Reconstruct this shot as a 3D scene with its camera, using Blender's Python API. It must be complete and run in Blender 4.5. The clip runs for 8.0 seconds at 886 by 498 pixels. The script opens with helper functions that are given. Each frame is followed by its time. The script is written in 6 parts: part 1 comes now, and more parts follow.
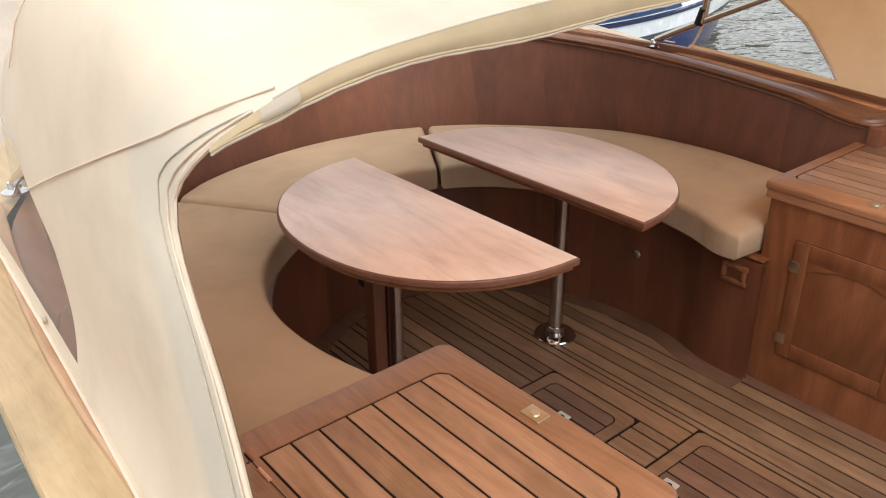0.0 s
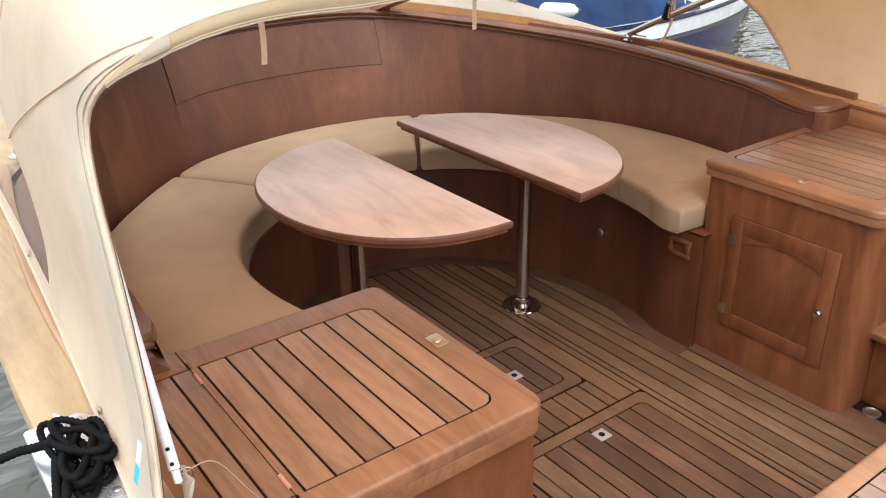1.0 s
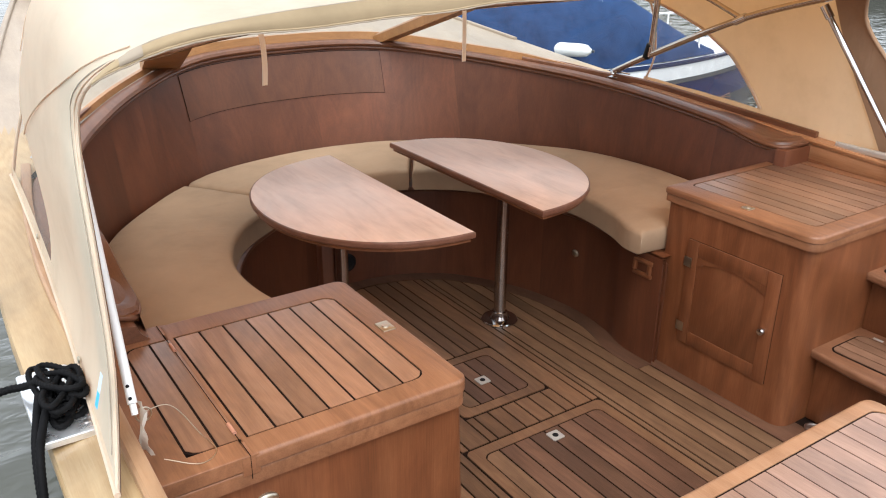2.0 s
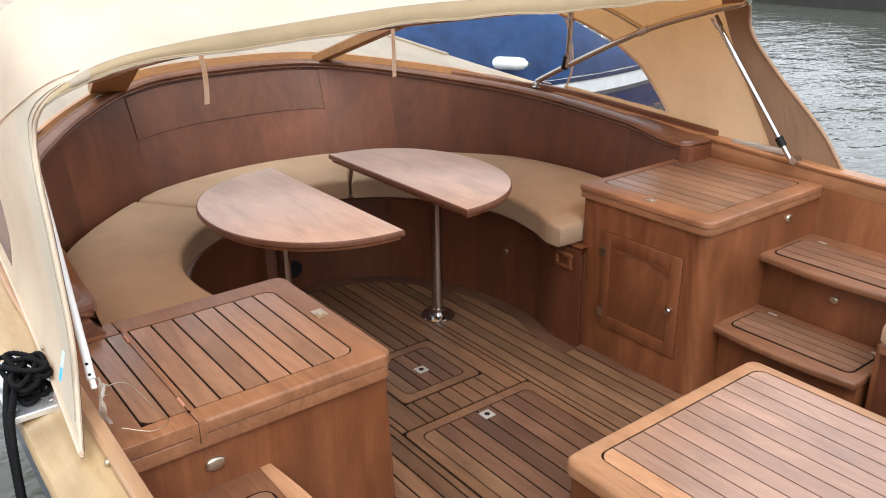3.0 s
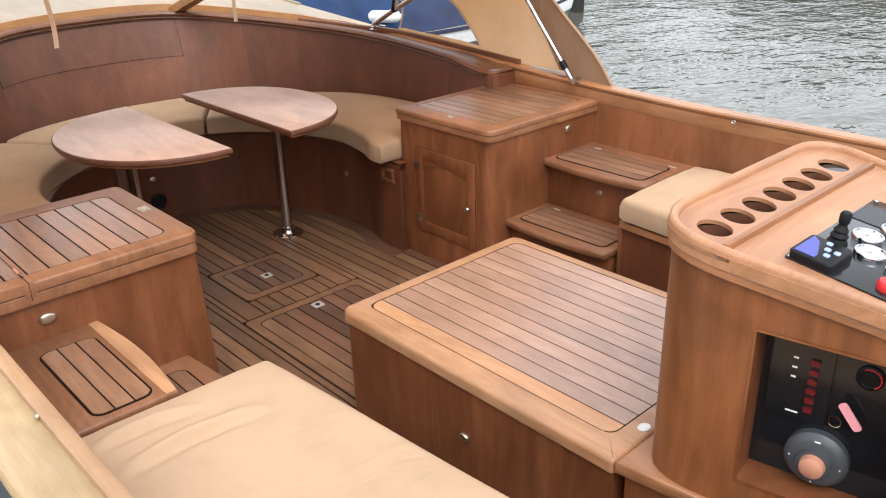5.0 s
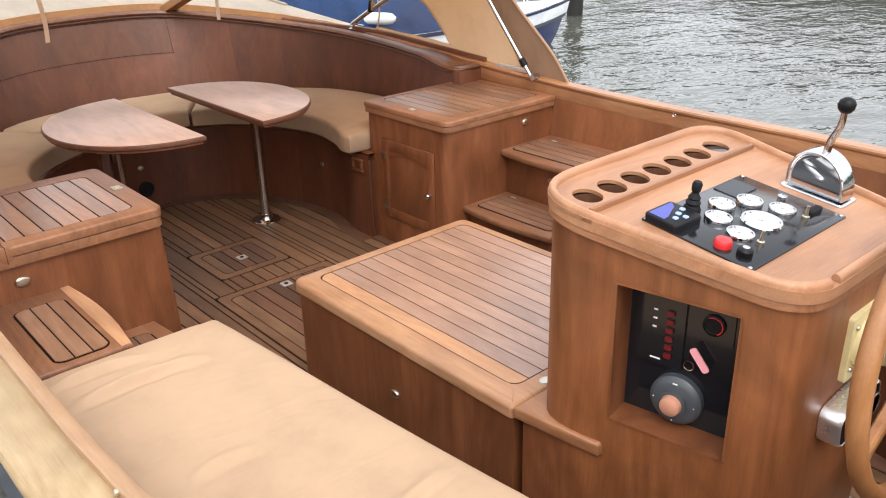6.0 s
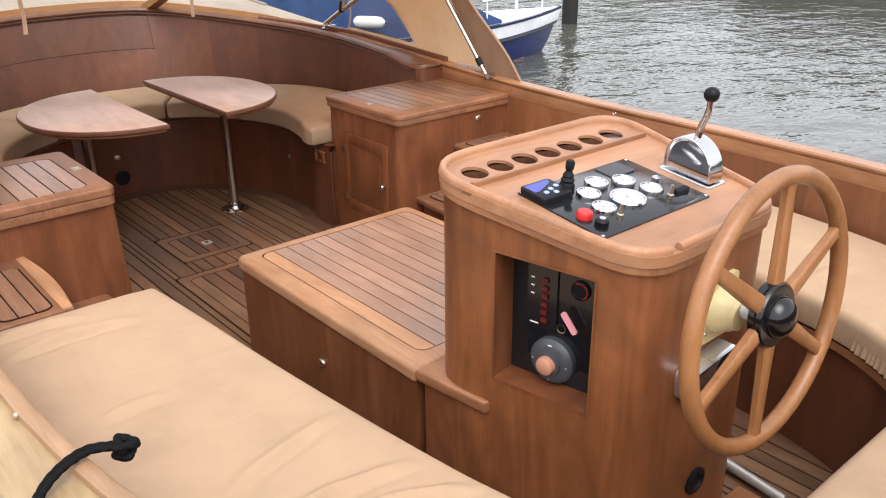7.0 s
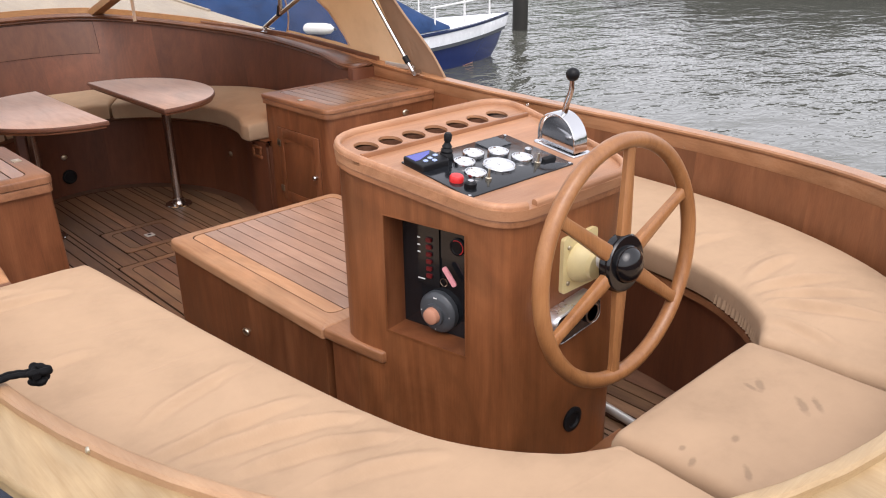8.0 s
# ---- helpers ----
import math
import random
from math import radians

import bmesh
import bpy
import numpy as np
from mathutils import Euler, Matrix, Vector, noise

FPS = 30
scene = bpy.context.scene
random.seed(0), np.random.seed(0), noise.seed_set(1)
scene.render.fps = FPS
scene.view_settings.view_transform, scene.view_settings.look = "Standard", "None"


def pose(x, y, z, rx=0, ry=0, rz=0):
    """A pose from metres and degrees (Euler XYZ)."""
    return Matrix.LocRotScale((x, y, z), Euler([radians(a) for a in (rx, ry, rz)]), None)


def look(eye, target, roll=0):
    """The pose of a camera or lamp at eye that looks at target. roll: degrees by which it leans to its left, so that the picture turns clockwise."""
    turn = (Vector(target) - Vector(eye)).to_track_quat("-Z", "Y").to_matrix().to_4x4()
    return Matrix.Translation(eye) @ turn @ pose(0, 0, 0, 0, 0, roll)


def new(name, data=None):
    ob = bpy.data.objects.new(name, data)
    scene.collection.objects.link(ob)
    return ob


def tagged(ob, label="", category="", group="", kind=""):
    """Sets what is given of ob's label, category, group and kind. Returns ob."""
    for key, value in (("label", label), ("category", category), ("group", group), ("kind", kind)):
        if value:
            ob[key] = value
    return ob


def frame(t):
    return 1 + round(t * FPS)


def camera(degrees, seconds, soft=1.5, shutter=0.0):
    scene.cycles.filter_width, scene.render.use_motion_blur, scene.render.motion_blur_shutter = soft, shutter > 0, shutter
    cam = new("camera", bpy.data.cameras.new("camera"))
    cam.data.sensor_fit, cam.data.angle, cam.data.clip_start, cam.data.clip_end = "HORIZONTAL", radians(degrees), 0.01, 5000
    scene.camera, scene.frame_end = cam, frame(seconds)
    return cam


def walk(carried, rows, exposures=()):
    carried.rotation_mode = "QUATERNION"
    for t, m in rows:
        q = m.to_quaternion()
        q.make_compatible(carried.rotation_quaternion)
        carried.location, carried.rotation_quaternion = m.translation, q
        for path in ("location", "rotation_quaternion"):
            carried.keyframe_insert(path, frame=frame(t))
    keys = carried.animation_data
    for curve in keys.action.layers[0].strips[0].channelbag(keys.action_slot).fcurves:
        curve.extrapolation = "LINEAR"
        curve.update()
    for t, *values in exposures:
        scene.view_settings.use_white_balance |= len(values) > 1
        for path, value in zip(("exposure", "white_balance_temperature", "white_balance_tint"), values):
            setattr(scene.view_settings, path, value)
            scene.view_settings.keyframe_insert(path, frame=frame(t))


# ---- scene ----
cam = camera(56.6, 8.0, soft=1.1)
PATH = [
    (0, (-1.722, -0.061, 1.701), (-0.573, 1.325, 0.83), -0.4),
    (0.5, (-1.706, -0.28, 1.688), (-0.591, 1.127, 0.807), -1.1),
    (1, (-1.683, -0.468, 1.696), (-0.615, 0.991, 0.841), -1.0),
    (2.3, (-1.667, -0.883, 1.728), (-0.639, 0.658, 0.974), 0.4),
    (2.5, (-1.658, -0.933, 1.741), (-0.618, 0.603, 0.993), -0.3),
    (3, (-1.746, -1.082, 1.75), (-0.63, 0.404, 1.012), -0.8),
    (3.5, (-1.81, -1.256, 1.756), (-0.623, 0.162, 0.992), -1.2),
    (4, (-1.812, -1.417, 1.756), (-0.589, -0.05, 0.959), -2.0),
    (4.5, (-1.782, -1.638, 1.738), (-0.558, -0.286, 0.916), -1.8),
    (5.8, (-1.78, -2.139, 1.724), (-0.563, -0.771, 0.919), -1.3),
    (6, (-1.774, -2.213, 1.733), (-0.572, -0.834, 0.926), -1.5),
    (6.5, (-1.737, -2.377, 1.732), (-0.546, -0.98, 0.938), -1.3),
    (7, (-1.699, -2.561, 1.716), (-0.508, -1.163, 0.927), -0.6),
    (7.5, (-1.696, -2.731, 1.71), (-0.476, -1.354, 0.926), -0.8),
    (8, (-1.733, -2.93, 1.697), (-0.481, -1.572, 0.929), -0.9),
]
EXPOSURES = [(0.0, 0.27, 6300, 9), (1.0, 0.38, 6150, 9), (2.5, 0.28, 6100, 9), (4.0, 0.36, 6250, 10), (6.5, 0.30, 6350, 12), (8.0, 0.09, 6400, 16)]
walk(cam, [(t, look(eye, target, roll)) for t, eye, target, roll in PATH], EXPOSURES)

# ---- light ----
SUN_ELEV, SUN_AZ = 56.0, 213.0
world = bpy.data.worlds.new("overcast_sky")
scene.world = world
world.use_nodes = True
wn, wl = world.node_tree.nodes, world.node_tree.links
sky = wn.new("ShaderNodeTexSky")
sky.sky_type = "NISHITA"
sky.sun_disc = False
sky.sun_elevation, sky.sun_rotation = radians(SUN_ELEV), radians(SUN_AZ)
sky.air_density, sky.dust_density = 1.0, 5.0
haze = wn.new("ShaderNodeHueSaturation")
haze.inputs["Saturation"].default_value = 0.35
wl.new(sky.outputs[0], haze.inputs["Color"])
veil = wn.new("ShaderNodeMix")
veil.data_type = "RGBA"
veil.inputs["Factor"].default_value = 0.5
veil.inputs[7].default_value = (6.6, 6.7, 6.8, 1)
wl.new(haze.outputs[0], veil.inputs[6])
wl.new(veil.outputs[2], wn["Background"].inputs["Color"])
wn["Background"].inputs["Strength"].default_value = 0.27
sun = new("sun", bpy.data.lights.new("sun", "SUN"))
sun.data.energy, sun.data.angle, sun.data.color = 1.1, radians(50), (1.0, 0.96, 0.90)
sd = Vector((math.sin(radians(SUN_AZ)) * math.cos(radians(SUN_ELEV)), math.cos(radians(SUN_AZ)) * math.cos(radians(SUN_ELEV)), math.sin(radians(SUN_ELEV))))
sun.matrix_world = look(sd * 50, (0, 0, 0))

# ---- materials ----


def material(name, base=(0.5, 0.5, 0.5), rough=0.5, metal=0.0):
    m = bpy.data.materials.new(name)
    m.use_nodes = True
    b = m.node_tree.nodes["Principled BSDF"]
    b.inputs["Base Color"].default_value = (*base, 1)
    b.inputs["Roughness"].default_value = rough
    b.inputs["Metallic"].default_value = metal
    return m, m.node_tree.nodes, m.node_tree.links, b


def ramp(nodes, stops):
    r = nodes.new("ShaderNodeValToRGB")
    while len(r.color_ramp.elements) < len(stops):
        r.color_ramp.elements.new(0.5)
    for e, (p, c) in zip(r.color_ramp.elements, stops):
        e.position, e.color = p, (*c, 1)
    return r


def noise_tex(nodes, links, vec, scale, detail=4.0, rough=0.55, distort=0.0):
    n = nodes.new("ShaderNodeTexNoise")
    n.inputs["Scale"].default_value = scale
    n.inputs["Detail"].default_value = detail
    n.inputs["Roughness"].default_value = rough
    n.inputs["Distortion"].default_value = distort
    links.new(vec, n.inputs["Vector"])
    return n


def wood(name, dark, mid, light, axis="y", rough=0.45, tone=0.25, figure=1.0, stain=0.25, use_uv=False, bump=0.22, flame=0.5, rings=24.0):
    """Oiled hardwood: long fine grain along one axis, broad figure, pale and dark boards, stains."""
    m, nodes, links, b = material(name, mid, rough)
    tc = nodes.new("ShaderNodeTexCoord")
    info = nodes.new("ShaderNodeObjectInfo")
    mul = nodes.new("ShaderNodeVectorMath")
    mul.operation = "MULTIPLY"
    mul.inputs[1].default_value = (7.3, 5.1, 3.7)
    links.new(info.outputs["Random"], mul.inputs[0])
    add = nodes.new("ShaderNodeVectorMath")
    links.new(tc.outputs["UV" if use_uv else "Object"], add.inputs[0])
    links.new(mul.outputs[0], add.inputs[1])

    def stretched(along, across):
        mp = nodes.new("ShaderNodeMapping")
        mp.inputs["Scale"].default_value = [along if a == axis else across for a in "xyz"]
        links.new(add.outputs[0], mp.inputs["Vector"])
        return mp.outputs[0]

    fine = noise_tex(nodes, links, stretched(9.0, 260.0), 1.0, 5.0, 0.7, 0.3)
    # cathedral figure: contour lines of a slow, long field
    slow = noise_tex(nodes, links, stretched(0.75 * figure, 4.2 * figure), 1.0, 1.6, 0.45, 0.25)
    turns = nodes.new("ShaderNodeMath")
    turns.operation = "MULTIPLY"
    turns.inputs[1].default_value = rings * 6.283
    links.new(slow.outputs["Fac"], turns.inputs[0])
    wave = nodes.new("ShaderNodeMath")
    wave.operation = "SINE"
    links.new(turns.outputs[0], wave.inputs[0])
    broad = noise_tex(nodes, links, stretched(1.5 * figure, 9.0 * figure), 1.0, 4.0, 0.6, 2.0)
    spots = noise_tex(nodes, links, stretched(2.2, 4.6), 1.0, 5.0, 0.62, 0.6)
    mix = nodes.new("ShaderNodeMix")
    mix.inputs["Factor"].default_value = 0.46
    links.new(broad.outputs["Fac"], mix.inputs[2])
    links.new(fine.outputs["Fac"], mix.inputs[3])
    cr = ramp(nodes, [(0.28, dark), (0.50, mid), (0.75, light)])
    figured = nodes.new("ShaderNodeMath")
    figured.operation = "MULTIPLY_ADD"
    figured.inputs[1].default_value = 0.06 * flame
    links.new(wave.outputs[0], figured.inputs[0])
    links.new(mix.outputs[0], figured.inputs[2])
    links.new(figured.outputs[0], cr.inputs[0])
    hsv = nodes.new("ShaderNodeHueSaturation")
    val = nodes.new("ShaderNodeMapRange")
    val.inputs["To Min"].default_value, val.inputs["To Max"].default_value = 0.94 * (1 - tone), 0.94 * (1 + tone)
    links.new(info.outputs["Random"], val.inputs["Value"])
    sv = nodes.new("ShaderNodeMapRange")
    sv.inputs["From Min"].default_value, sv.inputs["From Max"].default_value = 0.35, 0.65
    sv.inputs["To Min"].default_value, sv.inputs["To Max"].default_value = 1 - stain, 1 + stain * 0.5
    links.new(spots.outputs["Fac"], sv.inputs["Value"])
    vm = nodes.new("ShaderNodeMath")
    vm.operation = "MULTIPLY"
    links.new(val.outputs[0], vm.inputs[0])
    links.new(sv.outputs[0], vm.inputs[1])
    hsv.inputs["Saturation"].default_value = 1.04
    links.new(vm.outputs[0], hsv.inputs["Value"])
    links.new(cr.outputs[0], hsv.inputs["Color"])
    links.new(hsv.outputs[0], b.inputs["Base Color"])
    rr = nodes.new("ShaderNodeMapRange")
    rr.inputs["To Min"].default_value, rr.inputs["To Max"].default_value = rough - 0.1, rough + 0.14
    links.new(spots.outputs["Fac"], rr.inputs["Value"])
    links.new(rr.outputs[0], b.inputs["Roughness"])
    bp = nodes.new("ShaderNodeBump")
    bp.inputs["Strength"].default_value = bump
    bp.inputs["Distance"].default_value = 0.002
    links.new(fine.outputs["Fac"], bp.inputs["Height"])
    links.new(bp.outputs[0], b.inputs["Normal"])
    return m


def fabric(name, base, rough=0.9, weave=900.0, wrinkle=0.5, spots=0.12, sheer=0.0, shine=(0.8, 0.5, 0.22), wscale=(3.0, 9.0, 3.0)):
    """Woven canvas: fine weave, soft creases, faint stains; sheer: share of light that comes through it."""
    m, nodes, links, b = material(name, base, rough)
    tc = nodes.new("ShaderNodeTexCoord")
    mp = nodes.new("ShaderNodeMapping")
    mp.inputs["Scale"].default_value = wscale
    mp.inputs["Rotation"].default_value = (0, 0, 0.5)
    links.new(tc.outputs["Object"], mp.inputs["Vector"])
    cre = noise_tex(nodes, links, mp.outputs[0], 1.0, 3.0, 0.5, 1.2)
    wv = noise_tex(nodes, links, tc.outputs["Object"], weave, 2.0)
    st = noise_tex(nodes, links, tc.outputs["Object"], 4.0, 6.0, 0.65)
    cr = ramp(nodes, [(0.3, [c * (1 - spots * 1.6) for c in base]), (0.5, base), (0.75, [min(1, c * (1 + spots)) for c in base])])
    links.new(st.outputs["Fac"], cr.inputs[0])
    links.new(cr.outputs[0], b.inputs["Base Color"])
    b1 = nodes.new("ShaderNodeBump")
    b1.inputs["Strength"].default_value, b1.inputs["Distance"].default_value = wrinkle, 0.02
    links.new(cre.outputs["Fac"], b1.inputs["Height"])
    b2 = nodes.new("ShaderNodeBump")
    b2.inputs["Strength"].default_value, b2.inputs["Distance"].default_value = 0.15, 0.0008
    links.new(wv.outputs["Fac"], b2.inputs["Height"])
    links.new(b1.outputs[0], b2.inputs["Normal"])
    links.new(b2.outputs[0], b.inputs["Normal"])
    b.inputs["Specular IOR Level"].default_value = 0.2
    if sheer:
        tr = nodes.new("ShaderNodeBsdfTranslucent")
        tr.inputs["Color"].default_value = (*shine, 1)
        mx = nodes.new("ShaderNodeMixShader")
        mx.inputs[0].default_value = sheer
        links.new(b.outputs[0], mx.inputs[1])
        links.new(tr.outputs[0], mx.inputs[2])
        links.new(mx.outputs[0], nodes["Material Output"].inputs["Surface"])
    return m


def plain(name, base, rough=0.5, metal=0.0, vary=0.08, scale=12.0, coat=0.0):
    m, nodes, links, b = material(name, base, rough, metal)
    tc = nodes.new("ShaderNodeTexCoord")
    n = noise_tex(nodes, links, tc.outputs["Object"], scale, 5.0, 0.6)
    cr = ramp(nodes, [(0.3, [c * (1 - vary) for c in base]), (0.7, [min(1, c * (1 + vary)) for c in base])])
    links.new(n.outputs["Fac"], cr.inputs[0])
    links.new(cr.outputs[0], b.inputs["Base Color"])
    r = nodes.new("ShaderNodeMapRange")
    r.inputs["To Min"].default_value, r.inputs["To Max"].default_value = max(0.02, rough - 0.08), min(1, rough + 0.08)
    links.new(n.outputs["Fac"], r.inputs["Value"])
    links.new(r.outputs[0], b.inputs["Roughness"])
    b.inputs["Coat Weight"].default_value = coat
    return m


def glass(name, tint=(0.9, 0.93, 0.92), cloudy=0.0):
    m, nodes, links, b = material(name, tint, 0.03)
    gl = nodes.new("ShaderNodeBsdfGlossy")
    gl.inputs["Roughness"].default_value = 0.06
    tp = nodes.new("ShaderNodeBsdfTransparent")
    tp.inputs["Color"].default_value = (*tint, 1)
    mx = nodes.new("ShaderNodeMixShader")
    mx.inputs[0].default_value = 0.05
    links.new(tp.outputs[0], mx.inputs[1])
    links.new(gl.outputs[0], mx.inputs[2])
    last = mx
    if cloudy:
        df = nodes.new("ShaderNodeBsdfDiffuse")
        df.inputs["Color"].default_value = (0.8, 0.76, 0.68, 1)
        m2 = nodes.new("ShaderNodeMixShader")
        m2.inputs[0].default_value = cloudy
        links.new(mx.outputs[0], m2.inputs[1])
        links.new(df.outputs[0], m2.inputs[2])
        last = m2
    links.new(last.outputs[0], nodes["Material Output"].inputs["Surface"])
    return m


def water_mat():
    """Short wind chop over a slower swell, with calmer and rougher patches."""
    m, nodes, links, b = material("canal_water", (0.080, 0.082, 0.066), 0.05)
    b.inputs["IOR"].default_value = 1.5
    tc = nodes.new("ShaderNodeTexCoord")
    mp = nodes.new("ShaderNodeMapping")
    mp.inputs["Rotation"].default_value = (0, 0, radians(40))
    mp.inputs["Scale"].default_value = (1.0, 1.6, 1.0)
    links.new(tc.outputs["Object"], mp.inputs["Vector"])
    gust = noise_tex(nodes, links, mp.outputs[0], 0.30, 2.0, 0.55, 0.5)
    gr = nodes.new("ShaderNodeMapRange")
    gr.inputs["From Min"].default_value, gr.inputs["From Max"].default_value = 0.36, 0.62
    gr.inputs["To Min"].default_value, gr.inputs["To Max"].default_value = 0.45, 1.0
    links.new(gust.outputs["Fac"], gr.inputs["Value"])
    below = None
    for scale, depth, detail in ((0.8, 0.09, 1.5), (2.8, 0.04, 1.5), (8.0, 0.014, 1.0)):
        n = noise_tex(nodes, links, mp.outputs[0], scale, detail, 0.55, 0.6)
        bp = nodes.new("ShaderNodeBump")
        bp.inputs["Distance"].default_value = depth
        links.new(gr.outputs[0], bp.inputs["Strength"])
        links.new(n.outputs["Fac"], bp.inputs["Height"])
        if below:
            links.new(below.outputs[0], bp.inputs["Normal"])
        below = bp
    links.new(below.outputs[0], b.inputs["Normal"])
    return m


M_WALL = wood("mahogany_panel", (0.091, 0.030, 0.0148), (0.127, 0.044, 0.0212), (0.165, 0.0615, 0.030), "z", 0.44, 0.16, 0.7, 0.24)
M_LEAF = wood("mahogany_flap", (0.079, 0.028, 0.0135), (0.109, 0.040, 0.019), (0.142, 0.056, 0.026), "z", 0.46, 0.03, 0.8, 0.22)
M_WALLH = wood("mahogany_board", (0.10, 0.040, 0.021), (0.165, 0.069, 0.036), (0.23, 0.105, 0.056), "y", 0.36, 0.08, 0.9, 0.2)
M_TRIM = wood("teak_trim", (0.20, 0.085, 0.04), (0.32, 0.145, 0.07), (0.42, 0.21, 0.11), "y", 0.4, 0.1, 1.0, 0.22)
M_TRIMX = wood("teak_trim_cross", (0.20, 0.085, 0.04), (0.32, 0.145, 0.07), (0.42, 0.21, 0.11), "x", 0.4, 0.1, 1.0, 0.22)
M_BODY = wood("teak_panel", (0.118, 0.041, 0.0185), (0.178, 0.065, 0.0285), (0.250, 0.102, 0.047), "z", 0.38, 0.10, 0.8, 0.26, flame=0.8, rings=14.0)
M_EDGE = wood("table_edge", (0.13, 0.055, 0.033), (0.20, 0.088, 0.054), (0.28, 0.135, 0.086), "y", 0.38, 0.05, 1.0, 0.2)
# step treads: lid trim wood scaled darker, their shade put into the colour
M_TREAD = wood("shaded_step_trim", (0.135, 0.056, 0.028), (0.212, 0.094, 0.049), (0.30, 0.146, 0.08), "y", 0.38, 0.06, 1.0, 0.25)
M_PLANK = wood("teak_plank", (0.235, 0.128, 0.083), (0.335, 0.192, 0.13), (0.43, 0.272, 0.192), "y", 0.42, 0.11, 1.2, 0.25)
M_PLANK.node_tree.nodes["Principled BSDF"].inputs["Coat Weight"].default_value = 0.9
M_PLANK.node_tree.nodes["Principled BSDF"].inputs["Coat Roughness"].default_value = 0.28
M_LID = wood("red_teak_plank", (0.158, 0.074, 0.041), (0.248, 0.122, 0.069), (0.345, 0.188, 0.112), "y", 0.36, 0.17, 1.0, 0.28)
M_STEP = wood("step_teak_plank", (0.15, 0.074, 0.043), (0.235, 0.124, 0.075), (0.33, 0.19, 0.12), "y", 0.40, 0.20, 1.0, 0.28)
M_STEP.node_tree.nodes["Principled BSDF"].inputs["Coat Weight"].default_value = 0.5
M_STEP.node_tree.nodes["Principled BSDF"].inputs["Coat Roughness"].default_value = 0.25
M_LID.node_tree.nodes["Principled BSDF"].inputs["Coat Weight"].default_value = 0.7
M_LID.node_tree.nodes["Principled BSDF"].inputs["Coat Roughness"].default_value = 0.25
M_LIDTRIM = wood("red_teak_trim", (0.16, 0.068, 0.034), (0.255, 0.115, 0.058), (0.35, 0.17, 0.09), "y", 0.38, 0.06, 1.0, 0.22)
M_COAM = wood("teak_coaming", (0.15, 0.057, 0.026), (0.205, 0.082, 0.038), (0.255, 0.112, 0.054), "z", 0.36, 0.2, 0.8, 0.2, flame=0.4)
M_FLOOR = wood("teak_floor", (0.102, 0.050, 0.027), (0.163, 0.084, 0.045), (0.243, 0.137, 0.075), "y", 0.44, 0.28, 1.0, 0.28)
# near-white base colour: sky sheen on the table tops painted into the wood
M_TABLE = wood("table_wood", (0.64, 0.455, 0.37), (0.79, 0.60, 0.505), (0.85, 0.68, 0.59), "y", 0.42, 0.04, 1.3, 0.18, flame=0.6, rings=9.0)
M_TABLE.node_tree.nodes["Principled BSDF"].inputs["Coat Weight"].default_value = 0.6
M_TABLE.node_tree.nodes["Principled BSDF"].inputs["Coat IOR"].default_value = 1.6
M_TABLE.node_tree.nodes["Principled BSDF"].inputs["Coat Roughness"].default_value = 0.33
M_DECK = wood("pale_deck_wood", (0.30, 0.195, 0.095), (0.385, 0.270, 0.145), (0.46, 0.345, 0.20), "y", 0.38, 0.05, 0.9, 0.22, flame=0.8, rings=22.0)
M_AFT = wood("straw_rail_wood", (0.36, 0.235, 0.12), (0.46, 0.32, 0.175), (0.54, 0.40, 0.235), "x", 0.4, 0.05, 0.8, 0.25, flame=0.3)
M_FORE = wood("pale_foredeck_wood", (0.32, 0.25, 0.185), (0.38, 0.305, 0.23), (0.44, 0.36, 0.28), "y", 0.45, 0.05, 0.6, 0.15, flame=0.3)
M_LIP = wood("pale_rail_wood", (0.30, 0.17, 0.092), (0.40, 0.24, 0.135), (0.47, 0.305, 0.18), "y", 0.38, 0.05, 0.8, 0.2)
# cup wells: wood darkened, the shade inside the holes put into its colour
M_WELL = wood("shaded_cup_lining", (0.07, 0.028, 0.014), (0.12, 0.050, 0.026), (0.17, 0.075, 0.040), "z", 0.5)
M_WHEEL = wood("wheel_wood", (0.21, 0.09, 0.037), (0.31, 0.142, 0.059), (0.40, 0.20, 0.088), "z", 0.3, 0.05, 1.0, 0.1)
M_SCREEN = wood("screen_wood", (0.26, 0.125, 0.05), (0.36, 0.18, 0.075), (0.45, 0.24, 0.10), "x", 0.4, 0.08, 1.0, 0.15)
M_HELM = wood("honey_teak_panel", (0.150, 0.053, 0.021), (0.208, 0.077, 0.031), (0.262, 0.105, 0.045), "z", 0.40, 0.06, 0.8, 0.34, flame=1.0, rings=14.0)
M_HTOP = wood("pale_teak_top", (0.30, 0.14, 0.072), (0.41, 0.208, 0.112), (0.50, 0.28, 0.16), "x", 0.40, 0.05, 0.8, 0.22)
M_CAP = wood("varnished_cap", (0.28, 0.13, 0.062), (0.40, 0.20, 0.103), (0.50, 0.28, 0.16), "y", 0.30, 0.06, 1.0, 0.2)
M_ENGT = wood("golden_teak_trim", (0.31, 0.15, 0.075), (0.42, 0.225, 0.122), (0.51, 0.305, 0.18), "y", 0.38, 0.08, 1.0, 0.25)
# golden boards; the starboard floor's sheen is painted into this lighter teak too
M_FLOORG = wood("golden_sheen_plank", (0.110, 0.058, 0.033), (0.172, 0.096, 0.054), (0.250, 0.150, 0.086), "y", 0.42, 0.2, 1.0, 0.28)
